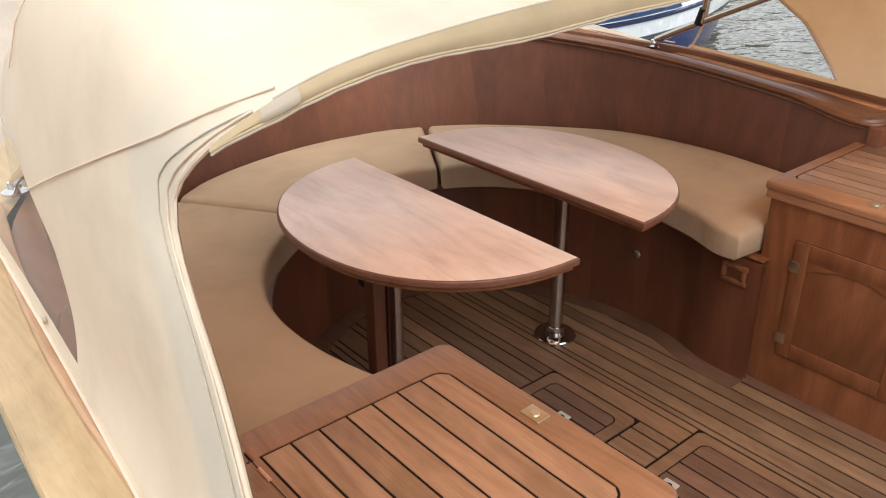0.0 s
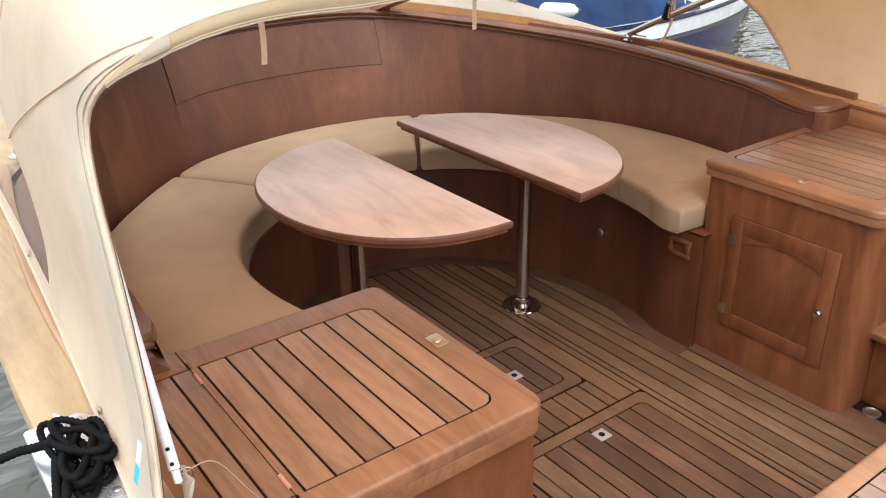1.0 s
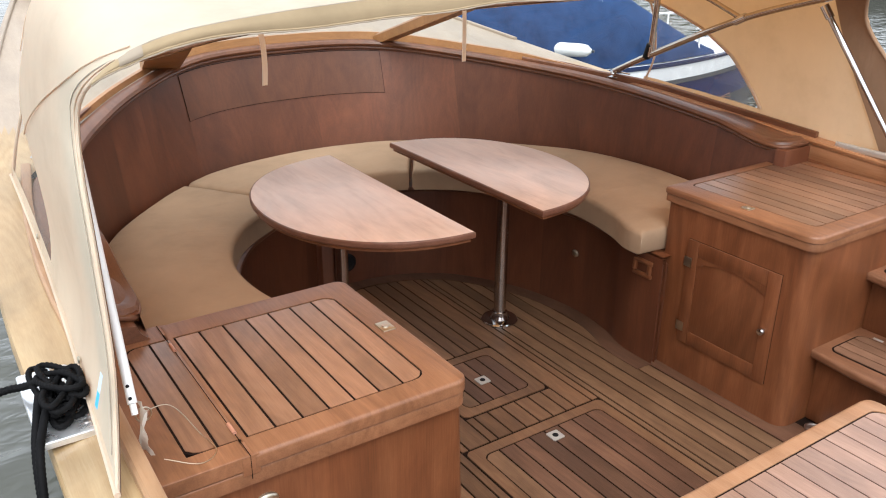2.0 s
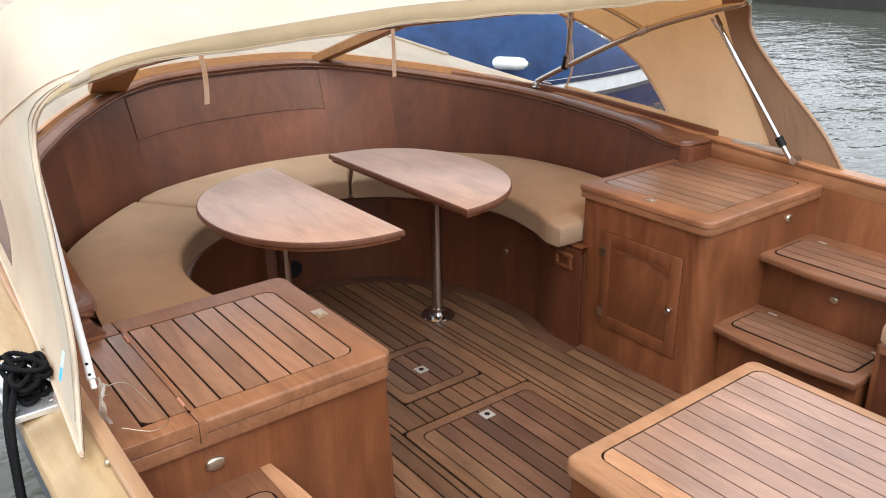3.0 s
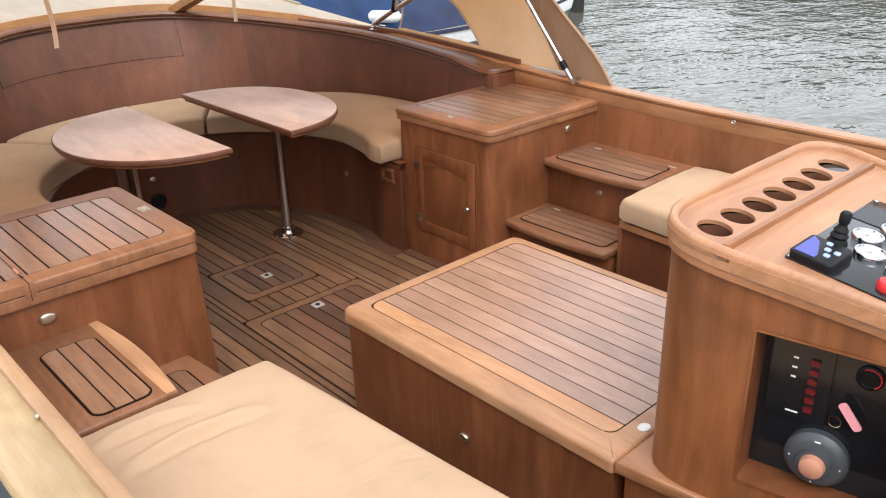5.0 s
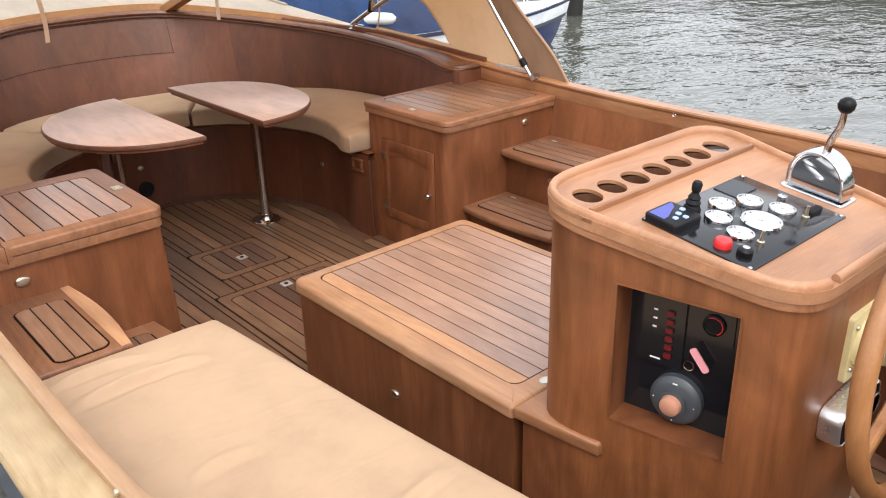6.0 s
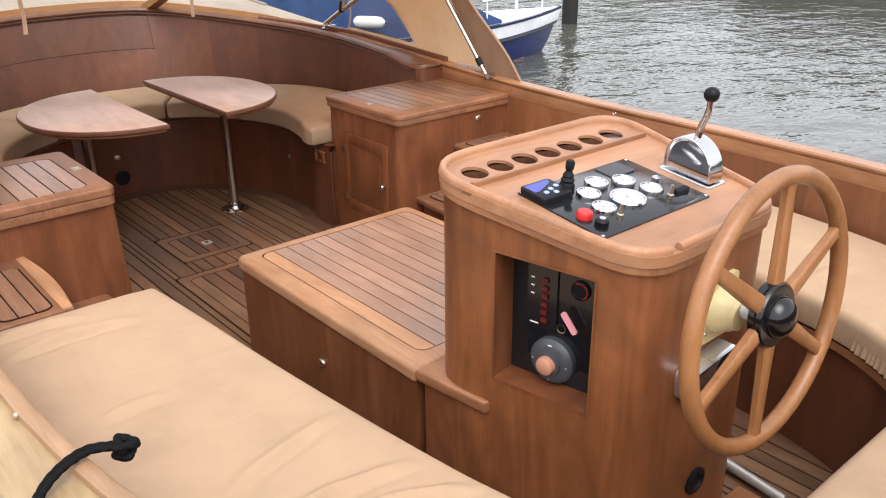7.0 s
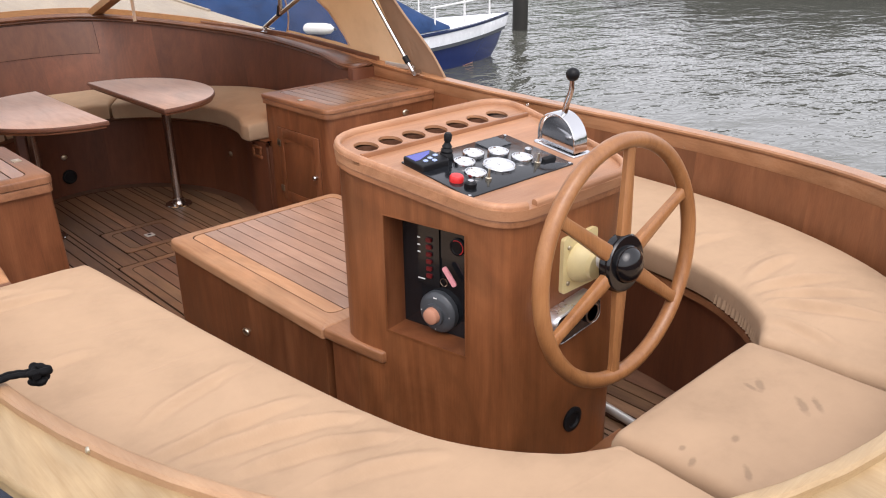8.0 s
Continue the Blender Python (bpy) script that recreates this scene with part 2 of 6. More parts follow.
M_HATCH = wood("dark_teak_plank", (0.082, 0.040, 0.024), (0.128, 0.064, 0.039), (0.185, 0.098, 0.060), "y", 0.44, 0.22, 1.0, 0.32)
M_CAULK = plain("black_caulk", (0.012, 0.006, 0.004), 0.9)
M_CAULK.node_tree.nodes["Principled BSDF"].inputs["Specular IOR Level"].default_value = 0.1
M_CUSH = fabric("beige_canvas", (0.41, 0.28, 0.178), 0.92, 900, 0.35, 0.08)
M_CANVAS = fabric("cream_canvas", (0.75, 0.685, 0.54), 0.9, 700, 0.2, 0.09, 0.42, (0.68, 0.325, 0.11), (3.0, 9.0, 1.0))
M_HEM = fabric("tan_hem", (0.30, 0.195, 0.125), 0.9, 700, 0.3, 0.1)
M_CORD = plain("grey_cord", (0.36, 0.30, 0.23), 0.8)
M_FLAP = fabric("tan_flap", (0.37, 0.285, 0.175), 0.9, 700, 0.3, 0.1)
M_TAPE = fabric("cream_tape", (0.86, 0.78, 0.67), 0.9, 900, 0.1, 0.03)
M_CHROME = plain("chrome", (0.62, 0.62, 0.63), 0.09, 1.0, 0.04)
# hood bows: steel tinted brown to carry the tan hood's reflection
M_BOW = plain("hood_tinted_steel", (0.50, 0.44, 0.38), 0.16, 1.0, 0.06)
M_STEEL = plain("brushed_steel", (0.66, 0.63, 0.60), 0.36, 1.0, 0.02)
M_BRASS = plain("worn_nickel", (0.55, 0.49, 0.38), 0.32, 1.0, 0.1)
M_BLACK = plain("black_plastic", (0.005, 0.005, 0.006), 0.45)
M_PANEL = plain("black_gloss_panel", (0.010, 0.011, 0.013), 0.12, 0.0, 0.1, 30)
M_HUB = plain("polished_black", (0.006, 0.006, 0.007), 0.10, 0.0, 0.02, 6)
M_RUBBER = plain("black_rubber", (0.008, 0.008, 0.009), 0.6)
M_TICK = plain("grey_mark", (0.20, 0.21, 0.22), 0.6)
M_ROPE = plain("black_rope", (0.005, 0.005, 0.0055), 0.7, 0, 0.4, 60)
M_CREAM = plain("cream_paint", (0.66, 0.55, 0.28), 0.45)
M_WHITE = plain("white_plastic", (0.78, 0.78, 0.76), 0.35)
M_DIAL = plain("gauge_dial", (0.56, 0.57, 0.57), 0.4)
M_DKRED = plain("dark_red_rocker", (0.11, 0.005, 0.007), 0.4)
M_PLATE = plain("pale_steel", (0.62, 0.60, 0.56), 0.35, 0.6)
M_SHINE = plain("bright_steel", (0.86, 0.87, 0.88), 0.28, 0.9, 0.04)
M_POST = plain("polished_post", (0.50, 0.46, 0.43), 0.2, 1.0, 0.02)
M_RED = plain("red_button", (0.55, 0.02, 0.02), 0.35)
M_BLUE = plain("blue_screen", (0.05, 0.06, 0.30), 0.2)
M_KEY = plain("pale_blue_key", (0.30, 0.38, 0.60), 0.35)
M_PINK = plain("pink_tag", (0.72, 0.30, 0.33), 0.5)
M_COPPER = plain("copper_knob", (0.46, 0.22, 0.14), 0.45)
M_GREY = plain("grey_plastic", (0.055, 0.062, 0.07), 0.4)
M_NAVY = plain("navy_hull", (0.012, 0.02, 0.06), 0.2)
M_BOAT = plain("blue_boat_paint", (0.006, 0.018, 0.10), 0.18)
M_TARP = fabric("blue_tarp", (0.022, 0.052, 0.135), 0.75, 400, 0.8, 0.22)
M_GELCOAT = plain("white_gelcoat", (0.70, 0.72, 0.74), 0.25)
M_BARGE = plain("dark_barge", (0.02, 0.02, 0.015), 0.6, 0, 0.3, 3)
M_BANK = plain("dark_foliage", (0.03, 0.04, 0.022), 0.9, 0, 0.5, 1.5)
M_STAIN = fabric("stained_canvas", (0.375, 0.255, 0.162), 0.92, 900, 0.3, 0.10)
M_PILE = wood("wet_pile", (0.006, 0.005, 0.004), (0.012, 0.011, 0.008), (0.022, 0.02, 0.014), "z", 0.6)
M_GLASS = glass("clear_pane")
M_VINYL = glass("clear_vinyl", (0.92, 0.92, 0.9), 0.08)
M_BAG = glass("plastic_bag", (0.9, 0.92, 0.92), 0.7)
for m in (M_ROPE, M_RUBBER, M_BLACK):
    m.node_tree.nodes["Principled BSDF"].inputs["Specular IOR Level"].default_value = 0.1 if m is M_ROPE else 0.22
M_TAGP = plain("pale_label", (0.55, 0.66, 0.78), 0.35)
M_TAG = plain("blue_label", (0.06, 0.42, 0.75), 0.4)
M_WATER = water_mat()


def smudge(m, marks):
    """Dark greasy smudges on a cover, at the places given: x, y, length, width, turn."""
    nodes, links = m.node_tree.nodes, m.node_tree.links
    b = nodes["Principled BSDF"]
    src = b.inputs["Base Color"].links[0].from_socket
    tc = nodes.new("ShaderNodeTexCoord")
    n = noise_tex(nodes, links, tc.outputs["Object"], 45.0, 3.0, 0.6)
    for x, y, le, wi, turn in marks:
        mp = nodes.new("ShaderNodeMapping")
        mp.vector_type = "TEXTURE"
        mp.inputs["Location"].default_value = (x, y, 0.54)
        mp.inputs["Rotation"].default_value = (0, 0, radians(turn))
        mp.inputs["Scale"].default_value = (le, wi, 0.3)
        links.new(tc.outputs["Object"], mp.inputs["Vector"])
        ln = nodes.new("ShaderNodeVectorMath")
        ln.operation = "LENGTH"
        links.new(mp.outputs[0], ln.inputs[0])
        ad = nodes.new("ShaderNodeMath")
        ad.operation = "ADD"
        links.new(ln.outputs["Value"], ad.inputs[0])
        links.new(n.outputs["Fac"], ad.inputs[1])
        mr = nodes.new("ShaderNodeMapRange")
        mr.inputs["From Min"].default_value, mr.inputs["From Max"].default_value = 1.5, 0.9
        mr.inputs["To Max"].default_value = 0.42
        links.new(ad.outputs[0], mr.inputs["Value"])
        mx = nodes.new("ShaderNodeMix")
        mx.data_type = "RGBA"
        mx.inputs[7].default_value = (0.12, 0.085, 0.06, 1)
        links.new(mr.outputs[0], mx.inputs[0])
        links.new(src, mx.inputs[6])
        src = mx.outputs[2]
    links.new(src, b.inputs["Base Color"])


smudge(M_STAIN, [(0.09, -2.145, 0.045, 0.013, 35), (0.065, -2.135, 0.028, 0.011, 75), (0.08, -2.262, 0.048, 0.015, 42), (0.112, -2.285, 0.042, 0.012, 42), (-0.17, -2.22, 0.022, 0.012, 20), (-0.30, -2.19, 0.015, 0.010, 0), (-0.26, -2.30, 0.03, 0.010, 40), (-0.28, -2.15, 0.012, 0.010, 0)])

# ---- building helpers ----


def obj(name, bm, mat, smooth=True, angle=40):
    bmesh.ops.recalc_face_normals(bm, faces=bm.faces)
    me = bpy.data.meshes.new(name)
    bm.to_mesh(me)
    bm.free()
    me.materials.append(mat)
    if smooth:
        for p in me.polygons:
            p.use_smooth = True
        me.set_sharp_from_angle(angle=radians(angle))
    return new(name, me)


def part(name, bm, mat, parent, label="", smooth=True):
    ob = obj(name, bm, mat, smooth)
    ob.parent = parent
    if label:
        tagged(ob, label)
    return ob


def thing(name, at, label, category, group="", kind=""):
    ob = new(name)
    ob.empty_display_size = 0.1
    ob.location = at
    bpy.context.view_layer.update()
    return tagged(ob, label, category, group, kind)


def sub(name, bm, mat, parent, label="", smooth=True):
    """A mesh in world places, hung under a thing."""
    ob = part(name, bm, mat, parent, label, smooth)
    ob.matrix_parent_inverse = Matrix.Translation(parent.matrix_world.translation).inverted() if parent.type == "EMPTY" else parent.matrix_world.inverted()
    return ob


def spline(pts, n=8):
    """A smooth line through the points (Catmull-Rom), n steps for each span."""
    p = [Vector(q) for q in pts]
    p = [p[0] * 2 - p[1]] + p + [p[-1] * 2 - p[-2]]
    out = []
    for i in range(1, len(p) - 2):
        for k in range(n):
            t = k / n
            a, b, c, d = p[i - 1], p[i], p[i + 1], p[i + 2]
            out.append(0.5 * (2 * b + (c - a) * t + (2 * a - 5 * b + 4 * c - d) * t * t + (3 * b - a - 3 * c + d) * t ** 3))
    out.append(p[-2])
    return out


def resample(line, n):
    """n + 1 points at even distances along a line."""
    d = [0.0]
    for a, b in zip(line, line[1:]):
        d.append(d[-1] + (b - a).length)
    out, j = [], 0
    for k in range(n + 1):
        s = d[-1] * k / n
        while j < len(d) - 2 and d[j + 1] < s:
            j += 1
        w = (s - d[j]) / max(1e-9, d[j + 1] - d[j])
        out.append(line[j].lerp(line[j + 1], min(1, max(0, w))))
    return out


def length(line):
    return sum((b - a).length for a, b in zip(line, line[1:]))


def grid(bm, rows, close=False):
    """Quads between rows of points."""
    vs = [[bm.verts.new(p) for p in r] for r in rows]
    for a, b in zip(vs, vs[1:]):
        m = len(a)
        for k in range(m if close else m - 1):
            bm.faces.new((a[k], a[(k + 1) % m], b[(k + 1) % m], b[k]))
    return vs


def rrect(x0, x1, y0, y1, r, n=6):
    """A rectangle with round corners, counter-clockwise; r one radius or four (from x1 y1 round)."""
    rs = r if isinstance(r, (tuple, list)) else (r,) * 4
    out = []
    for (cx, cy, a0), q in zip(((x1, y1, 0), (x0, y1, 90), (x0, y0, 180), (x1, y0, 270)), rs):
        sx, sy = (-1 if cx == x1 else 1), (-1 if cy == y1 else 1)
        for k in range(n + 1):
            a = radians(a0 + 90 * k / n)
            out.append((cx + sx * q + q * math.cos(a), cy + sy * q + q * math.sin(a)))
            if q < 1e-6:
                break
    return out


def round_poly(pts, rs, n=6):
    """A polygon with rounded corners."""
    out, m = [], len(pts)
    for i in range(m):
        a, b, c = Vector(pts[i - 1]), Vector(pts[i]), Vector(pts[(i + 1) % m])
        u, v = (a - b).normalized(), (c - b).normalized()
        half = u.angle(v) / 2
        d = rs[i] / math.tan(half)
        p, q = b + u * d, b + v * d
        for k in range(n + 1):
            t = k / n
            out.append(tuple((1 - t) ** 2 * p + 2 * t * (1 - t) * b + t * t * q))
    return out


def inset(outline, d):
    n, out = len(outline), []
    area = sum(outline[i - 1][0] * outline[i][1] - outline[i][0] * outline[i - 1][1] for i in range(n))
    s = 1 if area > 0 else -1
    for i in range(n):
        a, b, c = (Vector(outline[j % n]) for j in (i - 1, i, i + 1))
        e, f = b - a, c - b
        if e.length < 1e-7:
            e = f
        if f.length < 1e-7:
            f = e
        n1, n2 = Vector((-e.y, e.x)).normalized() * s, Vector((-f.y, f.x)).normalized() * s
        m = n1 + n2
        m = m / max(0.35, m.length_squared) * 2 if m.length > 1e-6 else n1
        out.append(tuple(b + m * d))
    return out


def prism(bm, outline, z0, z1, r=0.0, r0=0.0, n=3, lift=None):
    """An upright block of any outline, its top edge rounded by r and its foot by r0. lift(x, y) raises it."""
    rings = []
    if r0:
        rings += [(r0 * (1 - math.sin(radians(90 * k / n))), z0 + r0 * (1 - math.cos(radians(90 * k / n)))) for k in range(n)]
    rings.append((0, z0 + r0))
    if r:
        rings += [(r * (1 - math.cos(radians(90 * k / n))), z1 - r + r * math.sin(radians(90 * k / n))) for k in range(n + 1)]
    else:
        rings.append((0, z1))
    lift = lift or (lambda x, y: 0)
    rows = [[(x, y, z + lift(x, y)) for x, y in (inset(outline, d) if d else outline)] for d, z in rings]
    vs = grid(bm, rows, True)
    bm.faces.new(vs[0])
    bm.faces.new(vs[-1])
    return bm


def frame_prism(bm, outer, inner, z0, z1, r=0.0, n=3, lift=None):
    """A flat frame: outer outline with a hole of as many points."""
    lift = lift or (lambda x, y: 0)
    rings = [(outer, 0, z0)]
    for k in range(n + 1 if r else 1):
        a = radians(90 * k / n)
        rings.append((outer, r * (1 - math.cos(a)), z1 - r + r * math.sin(a)))
    rings += [(inner, 0, z1), (inner, 0, z0)]
    rows = [[(x, y, z + lift(x, y)) for x, y in (inset(o, d) if d else o)] for o, d, z in rings]
    rows.append(rows[0])
    grid(bm, rows, True)
    bmesh.ops.remove_doubles(bm, verts=bm.verts, dist=1e-6)
    return bm


def box(bm, x0, x1, y0, y1, z0, z1, r=0.004):
    return prism(bm, rrect(x0, x1, y0, y1, max(r, 0.0005), 2), z0, z1, r, r, 2)


def tube(bm, path, r, n=10, cap=True, flat=1.0):
    """A round bar along a line; r one radius or one for each point."""
    pts = [Vector(p) for p in path]
    rs = r if isinstance(r, (list, tuple)) else [r] * len(pts)
    t0 = (pts[1] - pts[0]).normalized()
    nrm = t0.orthogonal().normalized()
    rows = []
    for i, p in enumerate(pts):
        t = (pts[min(i + 1, len(pts) - 1)] - pts[max(i - 1, 0)]).normalized()
        nrm = (nrm - t * nrm.dot(t)).normalized()
        bi = t.cross(nrm)
        rows.append([p + (nrm * math.cos(2 * math.pi * k / n) + bi * math.sin(2 * math.pi * k / n) * flat) * rs[i] for k in range(n)])
    vs = grid(bm, rows, True)
    if cap:
        bm.faces.new(vs[0])
        bm.faces.new(vs[-1])
    return bm


def sweep(bm, path, prof, cap=True):
    """A moulding: prof is a closed list of (out, up), out being to the right of the way along the path."""
    pts = [Vector(p) for p in path]
    rows = []
    for i, p in enumerate(pts):
        t = pts[min(i + 1, len(pts) - 1)] - pts[max(i - 1, 0)]
        t = Vector((t.x, t.y, 0)).normalized()
        side = Vector((t.y, -t.x, 0))
        rows.append([p + side * o + Vector((0, 0, u)) for o, u in prof])
    vs = grid(bm, rows, True)
    if cap:
        bm.faces.new(vs[0])
        bm.faces.new(vs[-1])
    return bm


def lathe(bm, prof, at=(0, 0, 0), n=24, m=None):
    """A turned thing: prof is a list of (radius, height) from foot to head."""
    mm = Matrix.Translation(at) @ (m or Matrix())
    rows = [[mm @ Vector((max(r, 1e-4) * math.cos(2 * math.pi * k / n), max(r, 1e-4) * math.sin(2 * math.pi * k / n), z)) for k in range(n)] for r, z in prof]
    vs = grid(bm, rows, True)
    bm.faces.new(vs[0])
    bm.faces.new(vs[-1])
    return bm


def B():
    return bmesh.new()


def turned(axis):
    """Turns z to the axis."""
    return Vector(axis).to_track_quat("Z", "Y").to_matrix().to_4x4()


def disc_cap(bm, at, axis, r, h, oval=1.0):
    """A low rounded button on a face."""
    prof = [(r, 0), (r, h * 0.5), (r * 0.85, h * 0.85), (r * 0.5, h), (0.0, h)]
    return lathe(bm, prof, at, 16, turned(axis) @ Matrix.Diagonal((oval, 1, 1, 1)))




def plank_outline(a, b, ylo, yhi, n=5):
    """The outline of one board between x = a and b, its ends cut by the lines ylo(x) and yhi(x)."""
    xs = [a + (b - a) * k / n for k in range(n + 1)]
    lo, hi = [ylo(x) for x in xs], [yhi(x) for x in xs]
    if max(h - l for h, l in zip(hi, lo)) < 0.02:
        return None
    if max(lo) - min(lo) < 1e-5:
        bottom = [(xs[0], lo[0]), (xs[-1], lo[-1])]
    else:
        bottom = [(x, min(l, h - 0.002)) for x, l, h in zip(xs, lo, hi)]
    if max(hi) - min(hi) < 1e-5:
        top = [(xs[-1], hi[-1]), (xs[0], hi[0])]
    else:
        top = [(x, max(h, l + 0.002)) for x, l, h in zip(xs[::-1], lo[::-1], hi[::-1])]
    return bottom + top


def round_lim(x0, x1, y, r, sign):
    """The end line of a field of boards whose corners are round."""
    def f(x):
        d = min(x - x0, x1 - x)
        if d >= r:
            return y
        return y - sign * (r - math.sqrt(max(0, r * r - (r - max(d, 0)) ** 2)))
    return f


def plank_field(parent, x0, x1, y0, y1, z, pitch, r=0.04, gap=0.0045, mat=None, thick=0.008, proud=0.0005, name="plank", first=None):
    """Boards laid along y, with black caulk between, in a round-cornered field."""
    mat = mat or M_PLANK
    bm = prism(B(), rrect(x0 - 0.004, x1 + 0.004, y0 - 0.004, y1 + 0.004, r + 0.004), z - thick, z - 0.0012)
    sub("caulk", bm, M_CAULK, parent)
    n = max(1, round((x1 - x0) / pitch))
    w = (x1 - x0) / n
    lo, hi = round_lim(x0, x1, y0, r, -1), round_lim(x0, x1, y1, r, 1)
    for k in range(n):
        o = plank_outline(x0 + k * w + (gap / 2 if k else 0.003), x0 + (k + 1) * w - (gap / 2 if k < n - 1 else 0.003), lambda x: lo(x) + 0.003, lambda x: hi(x) - 0.003)
        if o:
            sub(name, prism(B(), o, z - thick + 0.001, z + proud), first if first and not k else mat, parent)

# ---- the boat's lines: x to starboard, y to the bow, floor at z = 0 ----
WATER = -0.33


def sheer(y):
    """Height of the rail top."""
    return 0.785 + 0.0225 * max(0.0, min(y, 4.5) + 0.3) ** 2 + 0.12 * max(0.0, y - 4.5) + 0.022 * max(0.0, -0.9 - y) ** 1.6


def half_beam(y):
    """Half width of the hull at deck level, forward of the middle."""
    return 1.57 if y < 1.0 else 1.57 * (1 - ((y - 1.0) / 5.9) ** 1.9)


def stern_line(w, depth, n=40, y_from=1.1, mid=-0.4):
    """From the port side round the stern to the starboard side, as (x, y)."""
    side = [(-w, y_from + (mid - y_from) * k / 8) for k in range(8)]
    arc = []
    for k in range(n + 1):
        a = math.pi * k / n
        c, s = math.cos(a), math.sin(a)
        arc.append((-math.copysign(abs(c) ** 0.74, c) * w, mid - s ** 0.74 * depth))
    return side + arc + [(-x, y) for x, y in side[::-1]]


LIP_W, LIP_D = 1.445, 2.19


def mirrored(half):
    """Half a line from the middle out, as one from port to starboard."""
    return [(-p[0], *p[1:]) for p in half[:0:-1]] + list(half)


WALL_FOOT = spline([(x, y, 0.42) for x, y in mirrored([(0, 2.92), (0.40, 2.86), (0.68, 2.72), (1.0, 2.40), (1.18, 2.12), (1.25, 1.75), (1.23, 1.4), (1.21, 1.13)])], 8)
WALL_HEAD = spline([(x, y, sheer(y) - 0.032 - (0.03 * max(0.0, min(1.0, (1.7 - y) / 0.5)) if x < 0 else 0.0)) for x, y in mirrored([(0, 3.13), (0.30, 3.11), (0.56, 3.01), (0.86, 2.72), (1.07, 2.43), (1.22, 2.14), (1.29, 1.80), (1.30, 1.45), (1.285, 1.13)])], 8)
WALL_FOOT, WALL_HEAD = resample(WALL_FOOT, 96), resample(WALL_HEAD, 96)

# ---- water and surroundings ----
bm = B()
xs = [-400, -120, -40, -15, -6, 0, 6, 15, 40, 120, 400]
grid(bm, [[(x, y, WATER) for x in xs] for y in xs])
tagged(obj("water", bm, M_WATER), "grey rippled canal water under an overcast sky", "water", kind="structure")

# far bank, out of view: added to put dark reflections on the water
bank = thing("backdrop", (26, 0, WATER), "dark green bank out of view, added for water reflections", "bank", kind="structure")
bm = B()
rows = []
for k in range(13):
    w = k / 12
    row = []
    for j in range(80):
        y = -60 + 120 * j / 79
        h = 2.8 + 1.4 * noise.noise(Vector((y * 0.15, 0, 2))) + 1.2 * noise.noise(Vector((y * 0.6, 0, 5)))
        row.append((26 + 5 * w * w + 0.8 * noise.noise(Vector((y * 0.5, w * 4, 1))), y, WATER - 0.1 + h * w + 0.5 * w * noise.noise(Vector((y * 0.9, w * 6, 8)))))
    rows.append(row)
grid(bm, rows)
sub("trees", bm, M_BANK, bank)

# ---- hull, decks, coaming ----
hull = thing("boat_hull", (0, 0, WATER), "navy blue hull of an open wooden motor sloop", "hull", kind="structure")
port_edge = [(-half_beam(y), y) for y in [6.82 - 0.15 * k for k in range(39)] if y > 1.1]
star_edge = [(-x, y) for x, y in port_edge[::-1]]
edge = [(0.0, 6.9)] + port_edge + stern_line(1.57, 2.315) + star_edge
rows = []
for d, dz in ((0.0, -0.035), (-0.004, -0.04), (-0.006, -0.052), (0.0, -0.060), (0.004, -0.064), (0.03, -0.35), (0.10, -0.75), (0.2, -1.0)):
    o = inset(edge, d)
    rows.append([(x, y, sheer(y) + dz) for x, y in o])
bm = B()
grid(bm, rows[:5], True)
sub("rubbing_strake", bm, M_DECK, hull, "pale varnished rubbing strake")
bm = B()
grid(bm, rows[4:], True)
sub("topsides", bm, M_NAVY, hull, "dark navy painted topsides")

fwd_lip = [p.to_tuple() for p in spline([(1.36, 2.12), (1.41, 1.8), (1.44, 1.45), (1.447, 1.2)], 6)]
lip = [Vector((x, y, sheer(y))) for x, y in [(-x, y) for x, y in fwd_lip] + stern_line(LIP_W, LIP_D) + fwd_lip[::-1]]
# side and stern deck, outside the lip
deck = thing("side_deck", (0, -2.5, sheer(-2.5)), "pale varnished side deck outside the cockpit coaming", "deck", kind="structure")
outer = stern_line(1.57, 2.315)
inner = [(x + 0.018 * max(0.0, (y - 0.5) / 0.6), y) for x, y in stern_line(LIP_W + 0.012, LIP_D + 0.012)]
bm = B()
rows = []
for k in range(11):
    w = k / 10
    rows.append([(a[0] + (b[0] - a[0]) * w, a[1] + (b[1] - a[1]) * w, sheer(a[1]) - 0.0215 - 0.012 * w * w) for a, b in zip(inner, outer)])
rows += [[(x, y, z - 0.05) for x, y, z in rows[-1]]]
grid(bm, rows)
side_bm = bm

# foredeck and the deck beside the forward cockpit
foredeck = thing("foredeck", (0, 4, sheer(4)), "pale varnished foredeck ahead of the windscreen", "deck", kind="structure")
half = 48
OUTER = resample(spline([(x, y, 0) for x, y in mirrored([(0, 3.17), (0.30, 3.15), (0.58, 3.05), (0.90, 2.74), (1.12, 2.45), (1.29, 2.18), (1.41, 1.95), (1.46, 1.5), (1.475, 1.1)])], 8), 96)
fore_edge = resample([Vector((x, y, 0)) for x, y in [(-1.57, 1.1)] + port_edge[::-1] + [(0, 6.9)] + star_edge[::-1] + [(1.57, 1.1)]], 96)
bm = B()
rows = []
